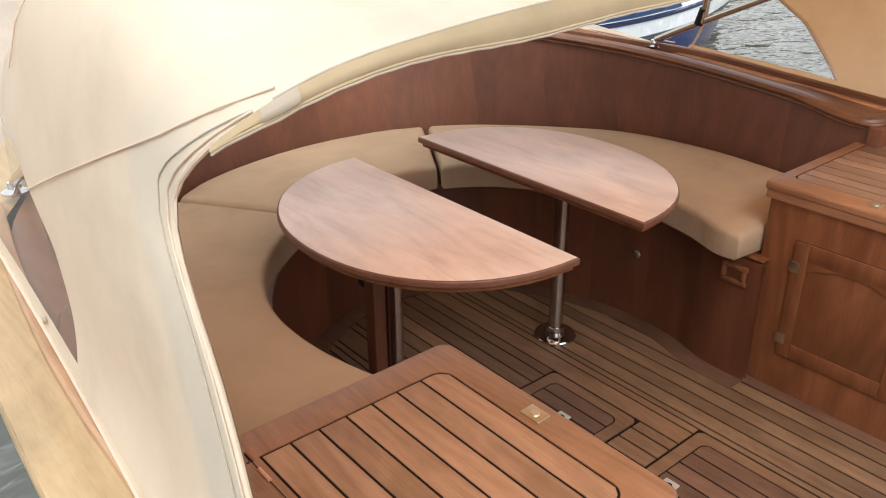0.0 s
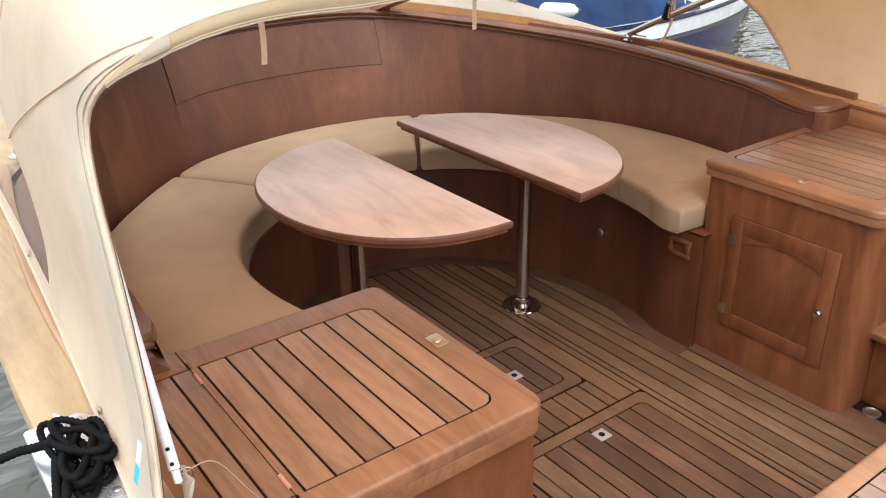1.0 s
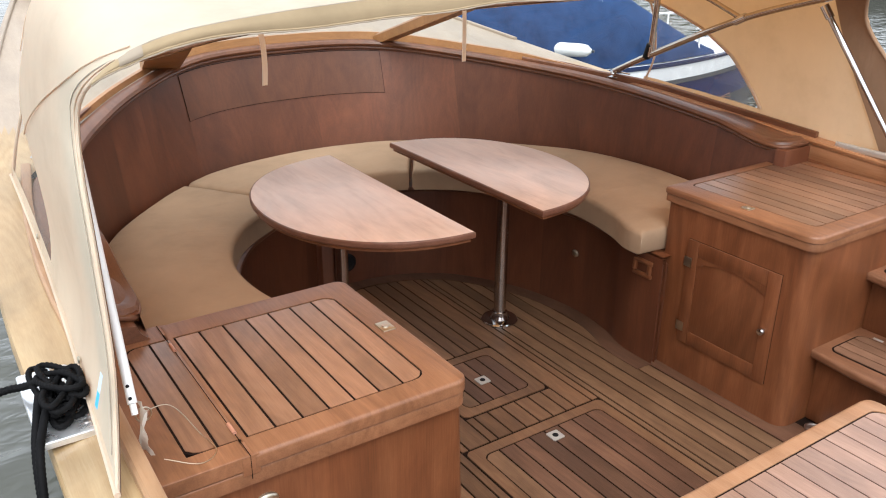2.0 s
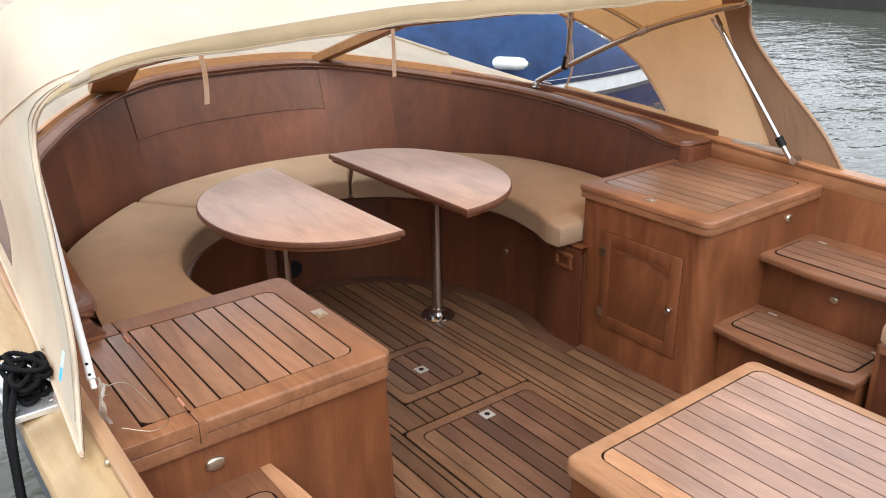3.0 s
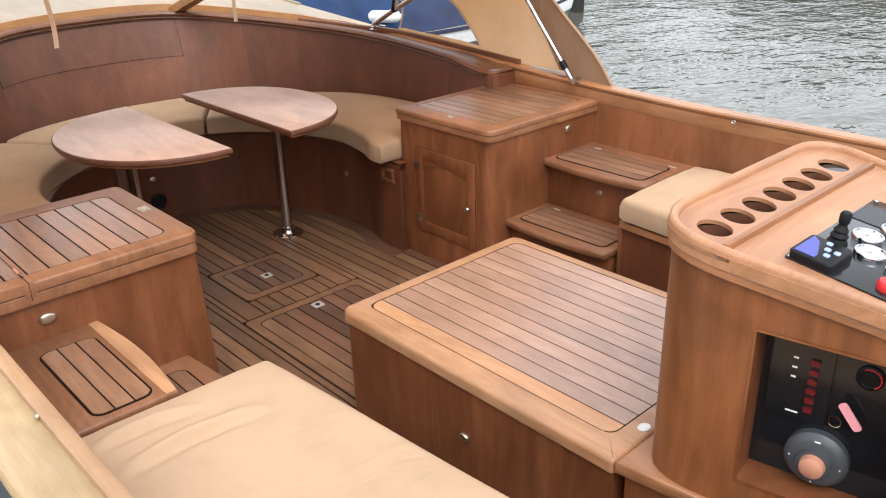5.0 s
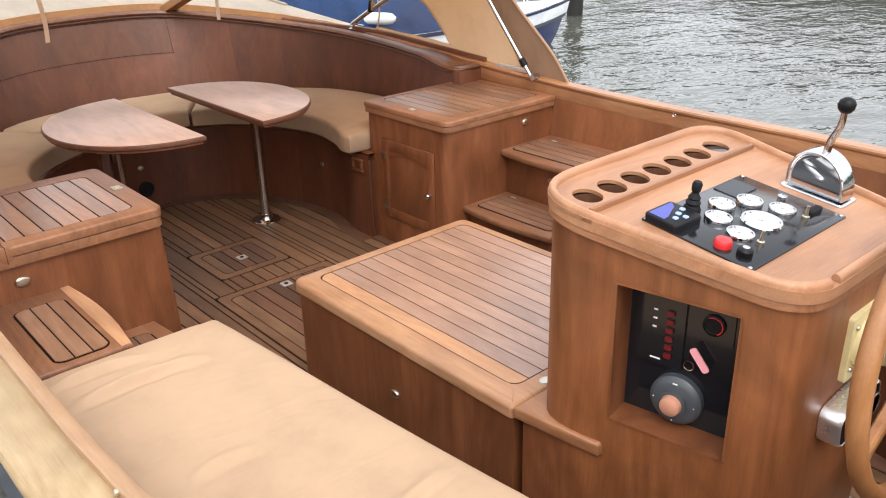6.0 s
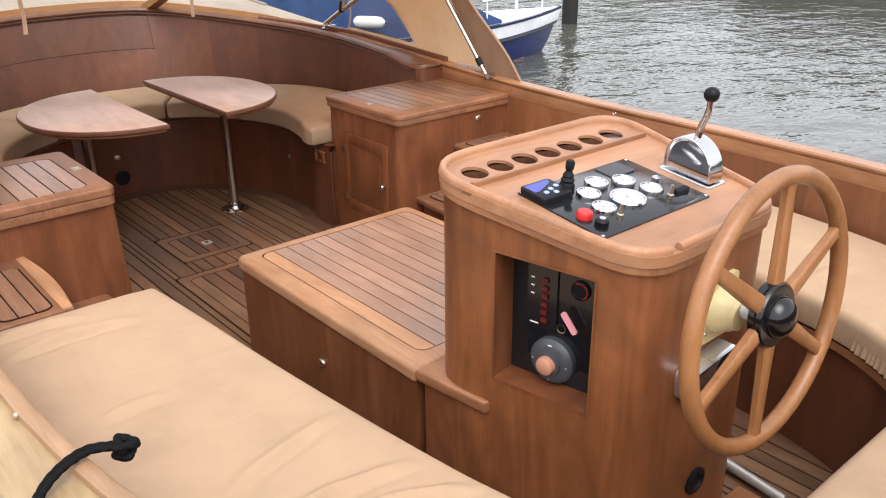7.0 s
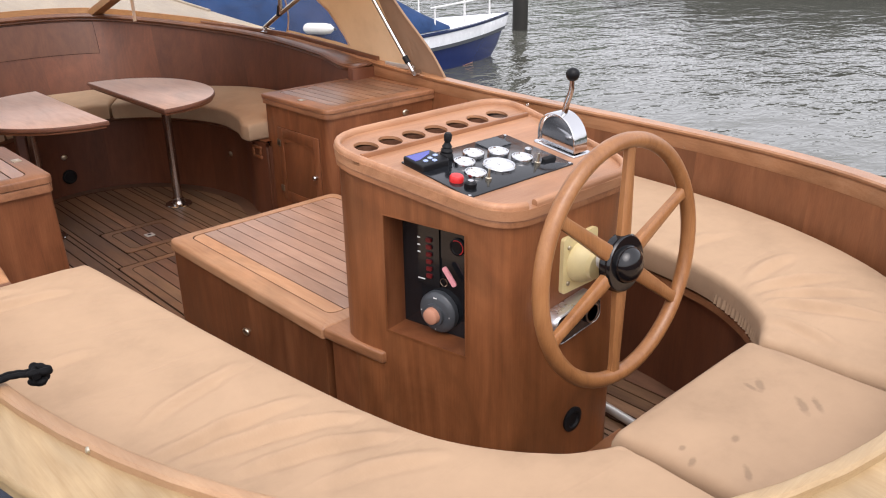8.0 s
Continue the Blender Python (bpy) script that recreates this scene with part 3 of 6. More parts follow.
for k in range(11):
    w = k / 10
    row = []
    for a, b in zip(OUTER, fore_edge):
        p = (a + Vector((0.036 if a.x < 0 and a.y < 1.9 else 0, 0, 0))).lerp(b, w)
        row.append((p.x, p.y, sheer(p.y) - 0.0215 - 0.012 * w * w + 0.05 * max(0.0, 1 - (p.x / 0.8) ** 2) * min(1.0, 3 * w)))
    rows.append(row)
grid(bm, rows)
side_deck = bm.copy()
bmesh.ops.delete(bm, geom=[f for f in bm.faces if f.calc_center_median().y < 2.5], context="FACES")
bmesh.ops.delete(side_deck, geom=[f for f in side_deck.faces if f.calc_center_median().y >= 2.5], context="FACES")
sub("deck_board", bm, M_FORE, foredeck)
for f in side_deck.faces:
    side_bm.faces.new([side_bm.verts.new(v.co) for v in f.verts])
side_deck.free()
bmesh.ops.remove_doubles(side_bm, verts=side_bm.verts, dist=0.002)
sub("deck_board", side_bm, M_DECK, deck)
toe = [Vector((p.x * 0.985, p.y - 0.01, sheer(p.y) - 0.036)) for p in fore_edge if p.y > 2.9]
sub("toe_rail", sweep(B(), toe, [(-0.012, 0.0), (-0.012, 0.014), (-0.008, 0.018), (0.008, 0.018), (0.012, 0.014), (0.012, 0.0)]), M_FORE, foredeck, "pale toe rail along the deck edge")

# coaming wall round the after cockpit
coaming = thing("wall_coaming", (0, -2.4, 0.4), "mahogany panelled coaming wall round the after cockpit", "wall", kind="structure")
line = resample([Vector((x, y, 0)) for x, y in stern_line(LIP_W - 0.012, LIP_D - 0.012)], 160)
n_panels = 16
for k in range(n_panels):
    seg = line[k * 10:k * 10 + 11]
    bm = B()
    rows = []
    for dz in (0, 1):
        rows.append([(p.x * (0.955 if not dz else 1), p.y, 0.0 if not dz else sheer(p.y) - 0.03) for p in seg])
    back = [[(x * 1.015, y * 1.012, z) for x, y, z in r] for r in rows]
    grid(bm, [rows[0], rows[1], back[1], back[0], rows[0]])
    bmesh.ops.remove_doubles(bm, verts=bm.verts, dist=1e-6)
    sub("panel", bm, M_COAM, coaming)
LIP_PROF = [(0.0, -0.078), (-0.010, -0.074), (-0.012, -0.058), (-0.003, -0.050), (-0.003, -0.014), (-0.009, -0.010), (-0.009, -0.004), (-0.003, 0.0), (0.016, 0.0), (0.022, -0.006), (0.023, -0.035), (0.0, -0.035)]
WIDE_PROF = [(0.0, -0.088), (-0.014, -0.086), (-0.018, -0.080), (-0.018, -0.027), (-0.012, -0.021), (-0.024, -0.017), (-0.027, -0.007), (-0.021, 0.0), (0.042, 0.0), (0.05, -0.007), (0.051, -0.035), (0.0, -0.035)]
rail = thing("coaming_rail", (0, -2.65, sheer(-2.5)), "slim hardwood rail capping the cockpit coaming", "rail", kind="structure")
port_n = next(k for k, p in enumerate(lip) if p.y < -1.6 and p.x > -1.0)
star_n = next(k for k, p in enumerate(lip) if p.y < -2.0 and p.x > 0.52)
for a, b, mt, lb in ((0, port_n, M_LIP, "pale worn port length of the rail"), (port_n, star_n, M_AFT, "pale stern length of the rail"), (star_n, len(lip) - 1, M_CAP, "varnished starboard length of the rail")):
    sub("capping", sweep(B(), lip[a:b + 1], WIDE_PROF if a == star_n else LIP_PROF), mt, rail, lb)



def dip(x, y):
    """How far the backrest's edge falls towards its scrolled end."""
    w = max(0.0, min(1.0, (1.48 - y) / 0.25))
    return (0.022 if x >= 0 else 0.066) * w * w * (3 - 2 * w) * (1 - 0.7 * max(0.0, min(1.0, (abs(x) - 1.29) / 0.12)))


# brown covering board between the backrest and the outer lip
cover = thing("covering_board", (0, 3.1, sheer(3.1)), "mahogany covering board behind the forward seat", "trim", kind="structure")
bm = B()
trim = lambda p: 0.8 if p.x < 0 and p.y < 2.2 else 1.0
rows = [[(a.x + (b.x - a.x) * w * trim(b), a.y + (b.y - a.y) * w * trim(b), sheer(a.y) - 0.01 + (0.004 if trim(b) == 1.0 else -0.009) * w - dip(0.1 if a.x > 0 else -0.1, a.y) * (1 - w) * 1.1) for a, b in zip(WALL_HEAD, OUTER)] for w in (0, 0.5, 1)]
grid(bm, rows + [[(x, y, z - 0.03) for x, y, z in rows[-1]]])
sub("board", bm, M_WALLH, cover)
for s in (-1, 1):
    if s > 0:
        sub("end_panel", box(B(), 1.2625, 1.458, 1.0965, 1.146, 0.4, sheer(1.1) - 0.028, 0.003), M_WALL, cover)
    else:
        foot_line = spline([(-1.262, 0.60), (-1.264, 0.68), (-1.274, 0.712), (-1.296, 0.735), (-1.304, 0.757)], 5)
        foot_line = [(-1.458, 0.60)] + [(p.x, p.y) for p in foot_line] + [(-1.458, 0.79)]
        bm = B()
        v = grid(bm, [[(x, y, z) for x, z in foot_line] for y in (1.085, 1.26)], True)
        bm.faces.new(v[0])
        bm.faces.new(v[1])
        sub("end_panel", bm, M_WALLH, cover, "flared foot under the rail end")
    sub("end_panel", box(B(), min(s * 1.12, s * 1.262), max(s * 1.12, s * 1.262), 1.132, 1.146, 0.4, 0.60, 0.003), M_WALL, cover)
    bill = [(1.272, 1.40), (1.264, 1.26), (1.268, 1.175), (1.295, 1.126), (1.35, 1.110), (1.43, 1.110), (1.452, 1.30), (1.40, 1.55), (1.30, 1.58)]
    bill = [(s * p.x, p.y) for p in spline(bill, 4)]
    sub("rail_end", prism(B(), bill if s > 0 else bill[::-1], -0.017, 0.001, 0.006, 0.010, 4, lambda x, y: sheer(y) - dip(x, y)), M_WALLH, cover, "flared end of the backrest rail")

strip = [Vector((p.x, p.y, sheer(p.y) - 0.012)) for p in OUTER[70:]]
sub("lip", sweep(B(), strip, [(0.0, -0.01), (0.0, 0.032), (0.005, 0.037), (0.017, 0.037), (0.022, 0.032), (0.022, -0.01)]), M_WALLH, cover, "upright lip under the hood")

# moulded rail along the top of the backrest, its ends scrolled outwards
head_rail = thing("backrest_rail", (0, 3.1, sheer(3.1)), "rounded mahogany rail along the backrest top with scrolled ends", "rail", kind="structure")
tip = [(1.298, 1.36), (1.290, 1.25), (1.298, 1.178), (1.335, 1.145), (1.40, 1.135)]
mid_l = [(p.x, p.y) for p in WALL_HEAD]
line = spline([(-x, y) for x, y in tip[::-1]] + [p for p in mid_l[4:-4:4] if p[1] > 1.42] + tip, 4)
line = resample([Vector((p.x, p.y, sheer(p.y) + 0.002 - dip(p.x, p.y))) for p in line], 150)
sub("moulding", sweep(B(), line, [(0.0, -0.036), (0.012, -0.034), (0.016, -0.028), (0.014, -0.022), (0.024, -0.016), (0.028, -0.006), (0.022, 0.006), (0.008, 0.011), (-0.02, 0.011), (-0.035, 0.006), (-0.038, -0.02), (-0.02, -0.036)]), M_WALLH, head_rail)

# backrest wall of the forward cockpit
fwd = thing("wall_backrest", (0, 2.92, 0.42), "curved mahogany backrest wall of the forward seat", "wall", kind="structure")


def wall_pt(i, v, off=0.0):
    a, b = WALL_FOOT[i], WALL_HEAD[i]
    t = WALL_FOOT[min(i + 1, 96)] - WALL_FOOT[max(i - 1, 0)]
    nrm = Vector((t.y, -t.x, 0)).normalized()
    return a.lerp(b, v) + nrm * off


cuts = [0, 7, 13, 20, 26, 31, 37, 43, 50, 58, 64, 70, 76, 83, 90, 96]
for a, b in zip(cuts, cuts[1:]):
    bm = B()
    rows = [[wall_pt(i, v) for i in range(a, b + 1)] for v in (0, 0.25, 0.5, 0.75, 1)]
    rows += [[wall_pt(i, v, -0.02) for i in range(a, b + 1)] for v in (1, 0)]
    grid(bm, rows + [rows[0]])
    bmesh.ops.remove_doubles(bm, verts=bm.verts, dist=1e-6)
    sub("panel", bm, M_WALL, fwd)


# flap of the locker let into the backrest
flap = thing("locker_flap", (0, 3.0, 0.78), "mahogany flap door let into the backrest", "flap")
i0, i1 = 37, 57
for nm, e, off, mt in (("gap", 0.0, 0.0015, M_CAULK), ("leaf", 0.0022, 0.004, M_LEAF)):
    bm = B()
    ew = e / 0.55
    rows = []
    for v in (0.63 + ew, 0.75, 0.88, 0.985 - ew):
        rows.append([wall_pt(i, v, off) for i in range(i0, i1 + 1)])
    if e:
        for r in rows:
            r[0] = r[0].lerp(r[1], e / max(1e-6, (r[1] - r[0]).length))
            r[-1] = r[-1].lerp(r[-2], e / max(1e-6, (r[-2] - r[-1]).length))
    grid(bm, rows)
    sub(nm, bm, mt, flap)

# ---- floor ----
SEAT_FOOT = spline([(-0.70, 1.13), (-0.79, 1.35), (-0.825, 1.6), (-0.79, 1.86), (-0.66, 2.09), (-0.47, 2.27), (-0.22, 2.42), (0.03, 2.47), (0.26, 2.42), (0.47, 2.28), (0.64, 2.0), (0.71, 1.7), (0.695, 1.47), (0.645, 1.3), (0.64, 1.13)], 6)
floor = thing("floor", (0, 1, 0), "worn teak plank floor with black caulked seams", "floor", kind="structure")
bm = prism(B(), [(-1.3, -2.3), (1.3, -2.3), (1.3, 2.6), (-1.3, 2.6)], -0.05, -0.003)
sub("caulk", bm, M_CAULK, floor)
HATCHES = [(-0.215, 0.18, 1.22, 1.605), (-0.335, 0.292, 0.22, 1.065)]


def seat_front(x):
    """How far forward the floor goes at x, short of the margin board."""
    best = 1.0
    for a, b in zip(SEAT_FOOT, SEAT_FOOT[1:]):
        if min(a.x, b.x) <= x <= max(a.x, b.x) and abs(a.x - b.x) > 1e-6:
            w = (x - a.x) / (b.x - a.x)
            best = max(best, a.y + (b.y - a.y) * w)
    return best


PITCH = 0.0625
edges = sorted(set([round(-0.68 + PITCH * k, 4) for k in range(22)] + [h[0] for h in HATCHES] + [h[1] for h in HATCHES]))
keep = []
hx = {h[0] for h in HATCHES} | {h[1] for h in HATCHES}
for e in edges:
    if keep and e - keep[-1] < 0.028:
        if e in hx and keep[-1] not in hx:
            keep[-1] = e
        elif e not in hx:
            continue
        else:
            keep.append(e)
    else:
        keep.append(e)
for a, b in zip(keep, keep[1:]):
    mid = (a + b) / 2
    hs = sorted([h for h in HATCHES if h[0] - 0.002 <= a and b <= h[1] + 0.002], key=lambda h: h[2])
    spans, start = [], -2.2
    for h in hs:
        spans.append((start, h[2]))
        start = h[3]
    spans.append((start, None))
    for lo, hi in spans:
        top = (lambda x: seat_front(x) - 0.085) if hi is None else (lambda x, q=hi: q - 0.004)
        o = plank_outline(a + 0.0036, b - 0.0036, lambda x, q=lo: q + 0.004, top)
        if o:
            sub("plank", prism(B(), o, -0.02, 0.0), M_FLOORG if 0.30 < mid < 0.62 else M_FLOOR, floor)
# margin boards that follow the seat front and the lockers
bm = B()
line = resample([p.to_3d() for p in SEAT_FOOT], 90)
sweep(bm, line, [(-0.01, -0.02), (-0.01, 0.0014), (0.076, 0.0014), (0.076, -0.02)])
sub("margin_board", bm, M_HATCH, floor)
for x0, x1, y0, y1 in ((-0.77, -0.655, -1.9, 1.16), (0.636, 0.77, -1.9, 1.16)):
    sub("margin_board", prism(B(), rrect(x0, x1, y0, y1, 0.002, 2), -0.02, 0.0008), M_HATCH, floor)
for x0, x1, y0, y1 in HATCHES:
    hatch = thing("floor_hatch", ((x0 + x1) / 2, y0, 0), "teak plank floor hatch with a small lifting ring", "hatch", "floor hatches")
    o, i = rrect(x0 + 0.006, x1 - 0.006, y0 + 0.006, y1 - 0.006, 0.022), rrect(x0 + 0.048, x1 - 0.048, y0 + 0.048, y1 - 0.048, 0.03)
    sub("border", frame_prism(B(), o, i, -0.02, 0.001), M_FLOOR, hatch)
    plank_field(hatch, x0 + 0.05, x1 - 0.05, y0 + 0.05, y1 - 0.05, 0.0, PITCH, 0.03, 0.0068, mat=M_HATCH, first=M_FLOORG)
    ry = y0 + 0.18 if y1 > 1.2 else y1 - 0.095
    ring = sub("lift_ring", prism(B(), rrect(-0.03, 0.02, ry - 0.024, ry + 0.024, 0.004), 0.0, 0.004, 0.001), M_PLATE, hatch, "small steel lifting plate")
    sub("hole", lathe(B(), [(0.011, 0), (0.011, 0.0015), (0, 0.0015)], (-0.005, ry, 0.0035), 14), M_BLACK, ring)

# ---- forward seat ----
bench = thing("horseshoe_bench", (0, 2.6, 0), "horseshoe wooden bench base with panelled front", "bench")
line = resample([p.to_3d() for p in SEAT_FOOT], 112)
for k in range(14):
    seg = line[k * 8:k * 8 + 9]
    bm = B()
    rows = []
    for z, o in ((0.0, 0.0), (0.458, 0.0), (0.458, -0.02), (0.0, -0.02)):
        r = []
        for i, p in enumerate(seg):
            j = k * 8 + i
            t = line[min(j + 1, 112)] - line[max(j - 1, 0)]
            nrm = Vector((t.y, -t.x, 0)).normalized()
            r.append(p + nrm * o + Vector((0, 0, z)))
        rows.append(r)
    grid(bm, rows + [rows[0]])
    bmesh.ops.remove_doubles(bm, verts=bm.verts, dist=1e-6)
    sub("front_panel", bm, M_WALL, bench)
bm = sweep(B(), [p + Vector((0, 0, 0.452)) for p in line[:-4]], [(-0.03, -0.012), (0.008, -0.014), (0.018, -0.004), (0.018, 0.012), (0.006, 0.02), (-0.03, 0.02)])
sub("moulding", bm, M_WALLH, bench)
wf = resample([p.copy() for p in WALL_FOOT], 112)
bm = B()
grid(bm, [[(p.x, p.y, 0.468) for p in line], [(p.x, p.y, 0.468) for p in wf]])
sub("seat_board", bm, M_BODY, bench)


def edged(total, r, n):
    """Places along a length, close together at both ends."""
    e = [0, 0.12 * r, 0.35 * r, 0.65 * r, r]
    return [x / total for x in e] + [(r + (total - 2 * r) * k / n) / total for k in range(1, n)] + [1 - x / total for x in e[::-1]]


def cushion(name, inner, outer, z0, z1, label, group, r=0.026, crown=0.012, seed=0, creases=0.004, n_u=40, n_v=14, mat=None, folds=()):
    """A covered seat pad between two lines that run the same way."""
    li, lo = length(inner), length(outer)
    us = edged((li + lo) / 2, r, n_u)
    wid = (inner[len(inner) // 2] - outer[len(outer) // 2]).length
    vs = edged(wid, r, n_v)

    def along(line, u):
        f = u * (len(line) - 1)
        i = min(int(f), len(line) - 2)
        return line[i].lerp(line[i + 1], f - i)

    inner, outer = resample(inner, 60), resample(outer, 60)
    bm = B()
    rows = []
    tot = (li + lo) / 2
    for u in us:
        a, b = along(inner, u), along(outer, u)
        du = min(u, 1 - u) * tot
        row = []
        for v in vs:
            p = a.lerp(b, v)
            dv = min(v, 1 - v) * (a - b).length
            d1, d2 = min(du, r), min(dv, r)
            drop = (r - math.sqrt(max(0, r * r - (r - d1) ** 2))) + (r - math.sqrt(max(0, r * r - (r - d2) ** 2)))
            inward = 1 - max(0, 1 - du / 0.12) ** 2 - max(0, 1 - dv / 0.12) ** 2
            w = noise.noise(Vector((p.x * 2.2 + seed, p.y * 2.2, 0))) * 0.008 + noise.noise(Vector((p.x * 9 + seed, p.y * 4.5, 3))) * creases
            # creases that run in from the inner edge
            ph = u * tot * 15 + noise.noise(Vector((p.x * 3, p.y * 3, seed))) * 3
            q = p.x * 0.55 + p.y * 0.83
            w += creases * 1.1 * max(0, noise.noise(Vector((q * 1.3, (p.x * 0.83 - p.y * 0.55) * 11 + 0.6 * math.sin(q * 5), seed + 9))) - 0.05) * 2
            w += creases * 1.3 * math.sin(ph) * max(0, 1 - v * 1.7) * max(0, noise.noise(Vector((u * tot * 1.6, seed, 0))) + 0.15)
            for fx0, fy0, fx1, fy1, fw, fh in folds:
                fw, fh = fw * 1.6, fh * 1.25
                e = Vector((fx1 - fx0, fy1 - fy0))
                c = Vector((p.x - fx0, p.y - fy0))
                s = c.dot(e) / e.length_squared
                if -0.2 < s < 1.2:
                    q = (c.x * e.y - c.y * e.x) / e.length + 0.02 * math.sin(3 * s)
                    k = fh * max(0, 1 - (2 * s - 1) ** 2 * 0.9) if -0.02 < s < 1.02 else 0
                    w += k * (math.exp(-(q / fw) ** 2) - 0.6 * math.exp(-((q - 1.7 * fw) / fw) ** 2))
            row.append((p.x, p.y, z1 - min(drop, r * 1.3) + (crown + w) * max(0, inward)))
        rows.append(row)
    top = grid(bm, rows)
    rim = [v for v in top[0]] + [r_[-1] for r_ in top[1:]] + [v for v in top[-1][-2::-1]] + [r_[0] for r_ in top[-2:0:-1]]
    cx = sum((v.co for v in rim), Vector()) / len(rim)
    low = []
    for v in rim:
        low.append(bm.verts.new((v.co.x, v.co.y, z0 + 0.012)))
    foot = [bm.verts.new((v.co.x + (cx.x - v.co.x) * 0.015, v.co.y + (cx.y - v.co.y) * 0.015, z0)) for v in rim]
    for a, b in ((rim, low), (low, foot)):
        for k in range(len(a)):
            bm.faces.new((a[k], a[(k + 1) % len(a)], b[(k + 1) % len(a)], b[k]))
    ob = obj(name, bm, mat or M_CUSH, True, 60)
    return tagged(ob, label, "cushion", group)


CUSH_IN = resample([p.to_3d() for p in spline([(-0.72, 1.15), (-0.80, 1.36), (-0.835, 1.58), (-0.81, 1.80), (-0.70, 2.02), (-0.52, 2.19), (-0.26, 2.34), (0.02, 2.39), (0.25, 2.33), (0.45, 2.18), (0.60, 1.92), (0.665, 1.66), (0.63, 1.42), (0.575, 1.27), (0.575, 1.19)], 8)], 200)
CUSH_OUT = resample([Vector((p.x * 0.995, p.y - 0.008, 0)) for p in WALL_FOOT], 200)


def near_index(line, p):
    return min(range(len(line)), key=lambda i: (line[i] - Vector((p[0], p[1], 0))).length)


i1, o1 = near_index(CUSH_IN, (-0.41, 2.26)), near_index(CUSH_OUT, (-0.70, 2.75))
i2, o2 = near_index(CUSH_IN, (0.25, 2.33)), near_index(CUSH_OUT, (0.55, 2.77))
g = "forward seat cushions"
cushion("seat_cushion", CUSH_IN[:i1], CUSH_OUT[:o1], 0.472, 0.567, "beige canvas seat cushion curving along the forward bench", g, seed=1, r=0.019)
cushion("seat_cushion", CUSH_IN[i1:i2], CUSH_OUT[o1:o2], 0.472, 0.567, "beige canvas seat cushion at the head of the bench", g, seed=2, r=0.019)
cushion("seat_cushion", CUSH_IN[i2:], CUSH_OUT[o2:], 0.472, 0.567, "beige canvas seat cushion ending against the cabinet", g, seed=3, r=0.019)

# ---- after seat ----
AFT_IN = [(0.82, -0.035), (0.79, -0.4), (0.76, -0.8), (0.72, -1.2), (0.67, -1.55), (0.60, -1.76), (0.47, -1.94), (0.33, -2.02)]
port_in = resample([p.to_3d() for p in spline([(-x, y) for x, y in AFT_IN], 8)], 120)
wall_l = [Vector((x, y, 0)) for x, y in stern_line(LIP_W - 0.06, LIP_D - 0.06, 60, -0.02)]
i_st = near_index(wall_l, (-0.36, -2.6))
port_out = resample(wall_l[:i_st + 1], 120)
after = thing("after_bench", (0, -2.3, 0), "panelled wooden bench base round the after cockpit", "bench")
front = [Vector((p.x - 0.03, p.y, 0)) for p in port_in]
full = front + [Vector((x, -2.06, 0)) for x in (-0.2, 0, 0.2)] + [Vector((-p.x, p.y, 0)) for p in front[::-1]]
full = resample(full, 112)
for k in range(14):
    seg = full[k * 8:k * 8 + 9]
    bm = B()
    rows = [[p + Vector((0, 0, z)) + (p.normalized() * o) for p in seg] for z, o in ((0, 0), (0.42, 0), (0.42, 0.02), (0, 0.02))]
    grid(bm, rows + [rows[0]])
    bmesh.ops.remove_doubles(bm, verts=bm.verts, dist=1e-6)
    sub("front_panel", bm, M_WALL, after)
sub("moulding", sweep(B(), [p + Vector((0, 0, 0.425)) for p in full], [(-0.02, -0.012), (0.012, -0.012), (0.02, 0.0), (0.012, 0.015), (-0.02, 0.015)][::-1]), M_TRIM, after)
bm = B()
grid(bm, [[(p.x, p.y, 0.432) for p in full], [(p.x, p.y, 0.432) for p in resample(wall_l, 112)]])
sub("seat_board", bm, M_BODY, after)
for s in (-1, 1):
    sub("end_panel", box(B(), min(s * 0.85, s * 1.42), max(s * 0.85, s * 1.42), -0.035, -0.015, 0.0, 0.43), M_BODY, after)
g = "after seat cushions"
cushion("seat_cushion", port_in, port_out, 0.44, 0.525, "beige canvas cushion along the port side, creased", g, seed=5, creases=0.004, n_u=320, n_v=70, folds=[(-1.20, -1.315, -0.76, -1.36, 0.010, 0.016), (-1.14, -1.36, -0.70, -1.52, 0.010, 0.018), (-1.08, -1.49, -0.69, -1.645, 0.010, 0.016), (-1.15, -1.18, -0.78, -1.085, 0.011, 0.010), (-0.98, -1.66, -0.66, -1.78, 0.011, 0.011), (-1.37, -0.11, -1.08, -0.135, 0.011, 0.014), (-1.34, -0.245, -0.96, -0.262, 0.011, 0.016), (-1.25, -0.73, -1.06, -0.72, 0.012, 0.008)])
star_pad = cushion("seat_cushion", [Vector((-p.x, p.y, 0)) for p in port_in][::-1], [Vector((-p.x, p.y, 0)) for p in port_out][::-1], 0.452, 0.546, "beige canvas cushion along the starboard side, creased", g, seed=6, creases=0.004, n_u=320, n_v=70, folds=[(0.57, -1.84, 0.90, -2.02, 0.012, 0.015), (0.53, -1.91, 0.70, -2.24, 0.012, 0.015), (0.46, -1.95, 0.41, -2.22, 0.012, 0.012), (0.63, -1.81, 0.97, -1.82, 0.013, 0.012), (0.56, -1.89, 0.83, -2.14, 0.010, 0.012), (0.70, -1.5, 1.0, -1.55, 0.014, 0.008)])
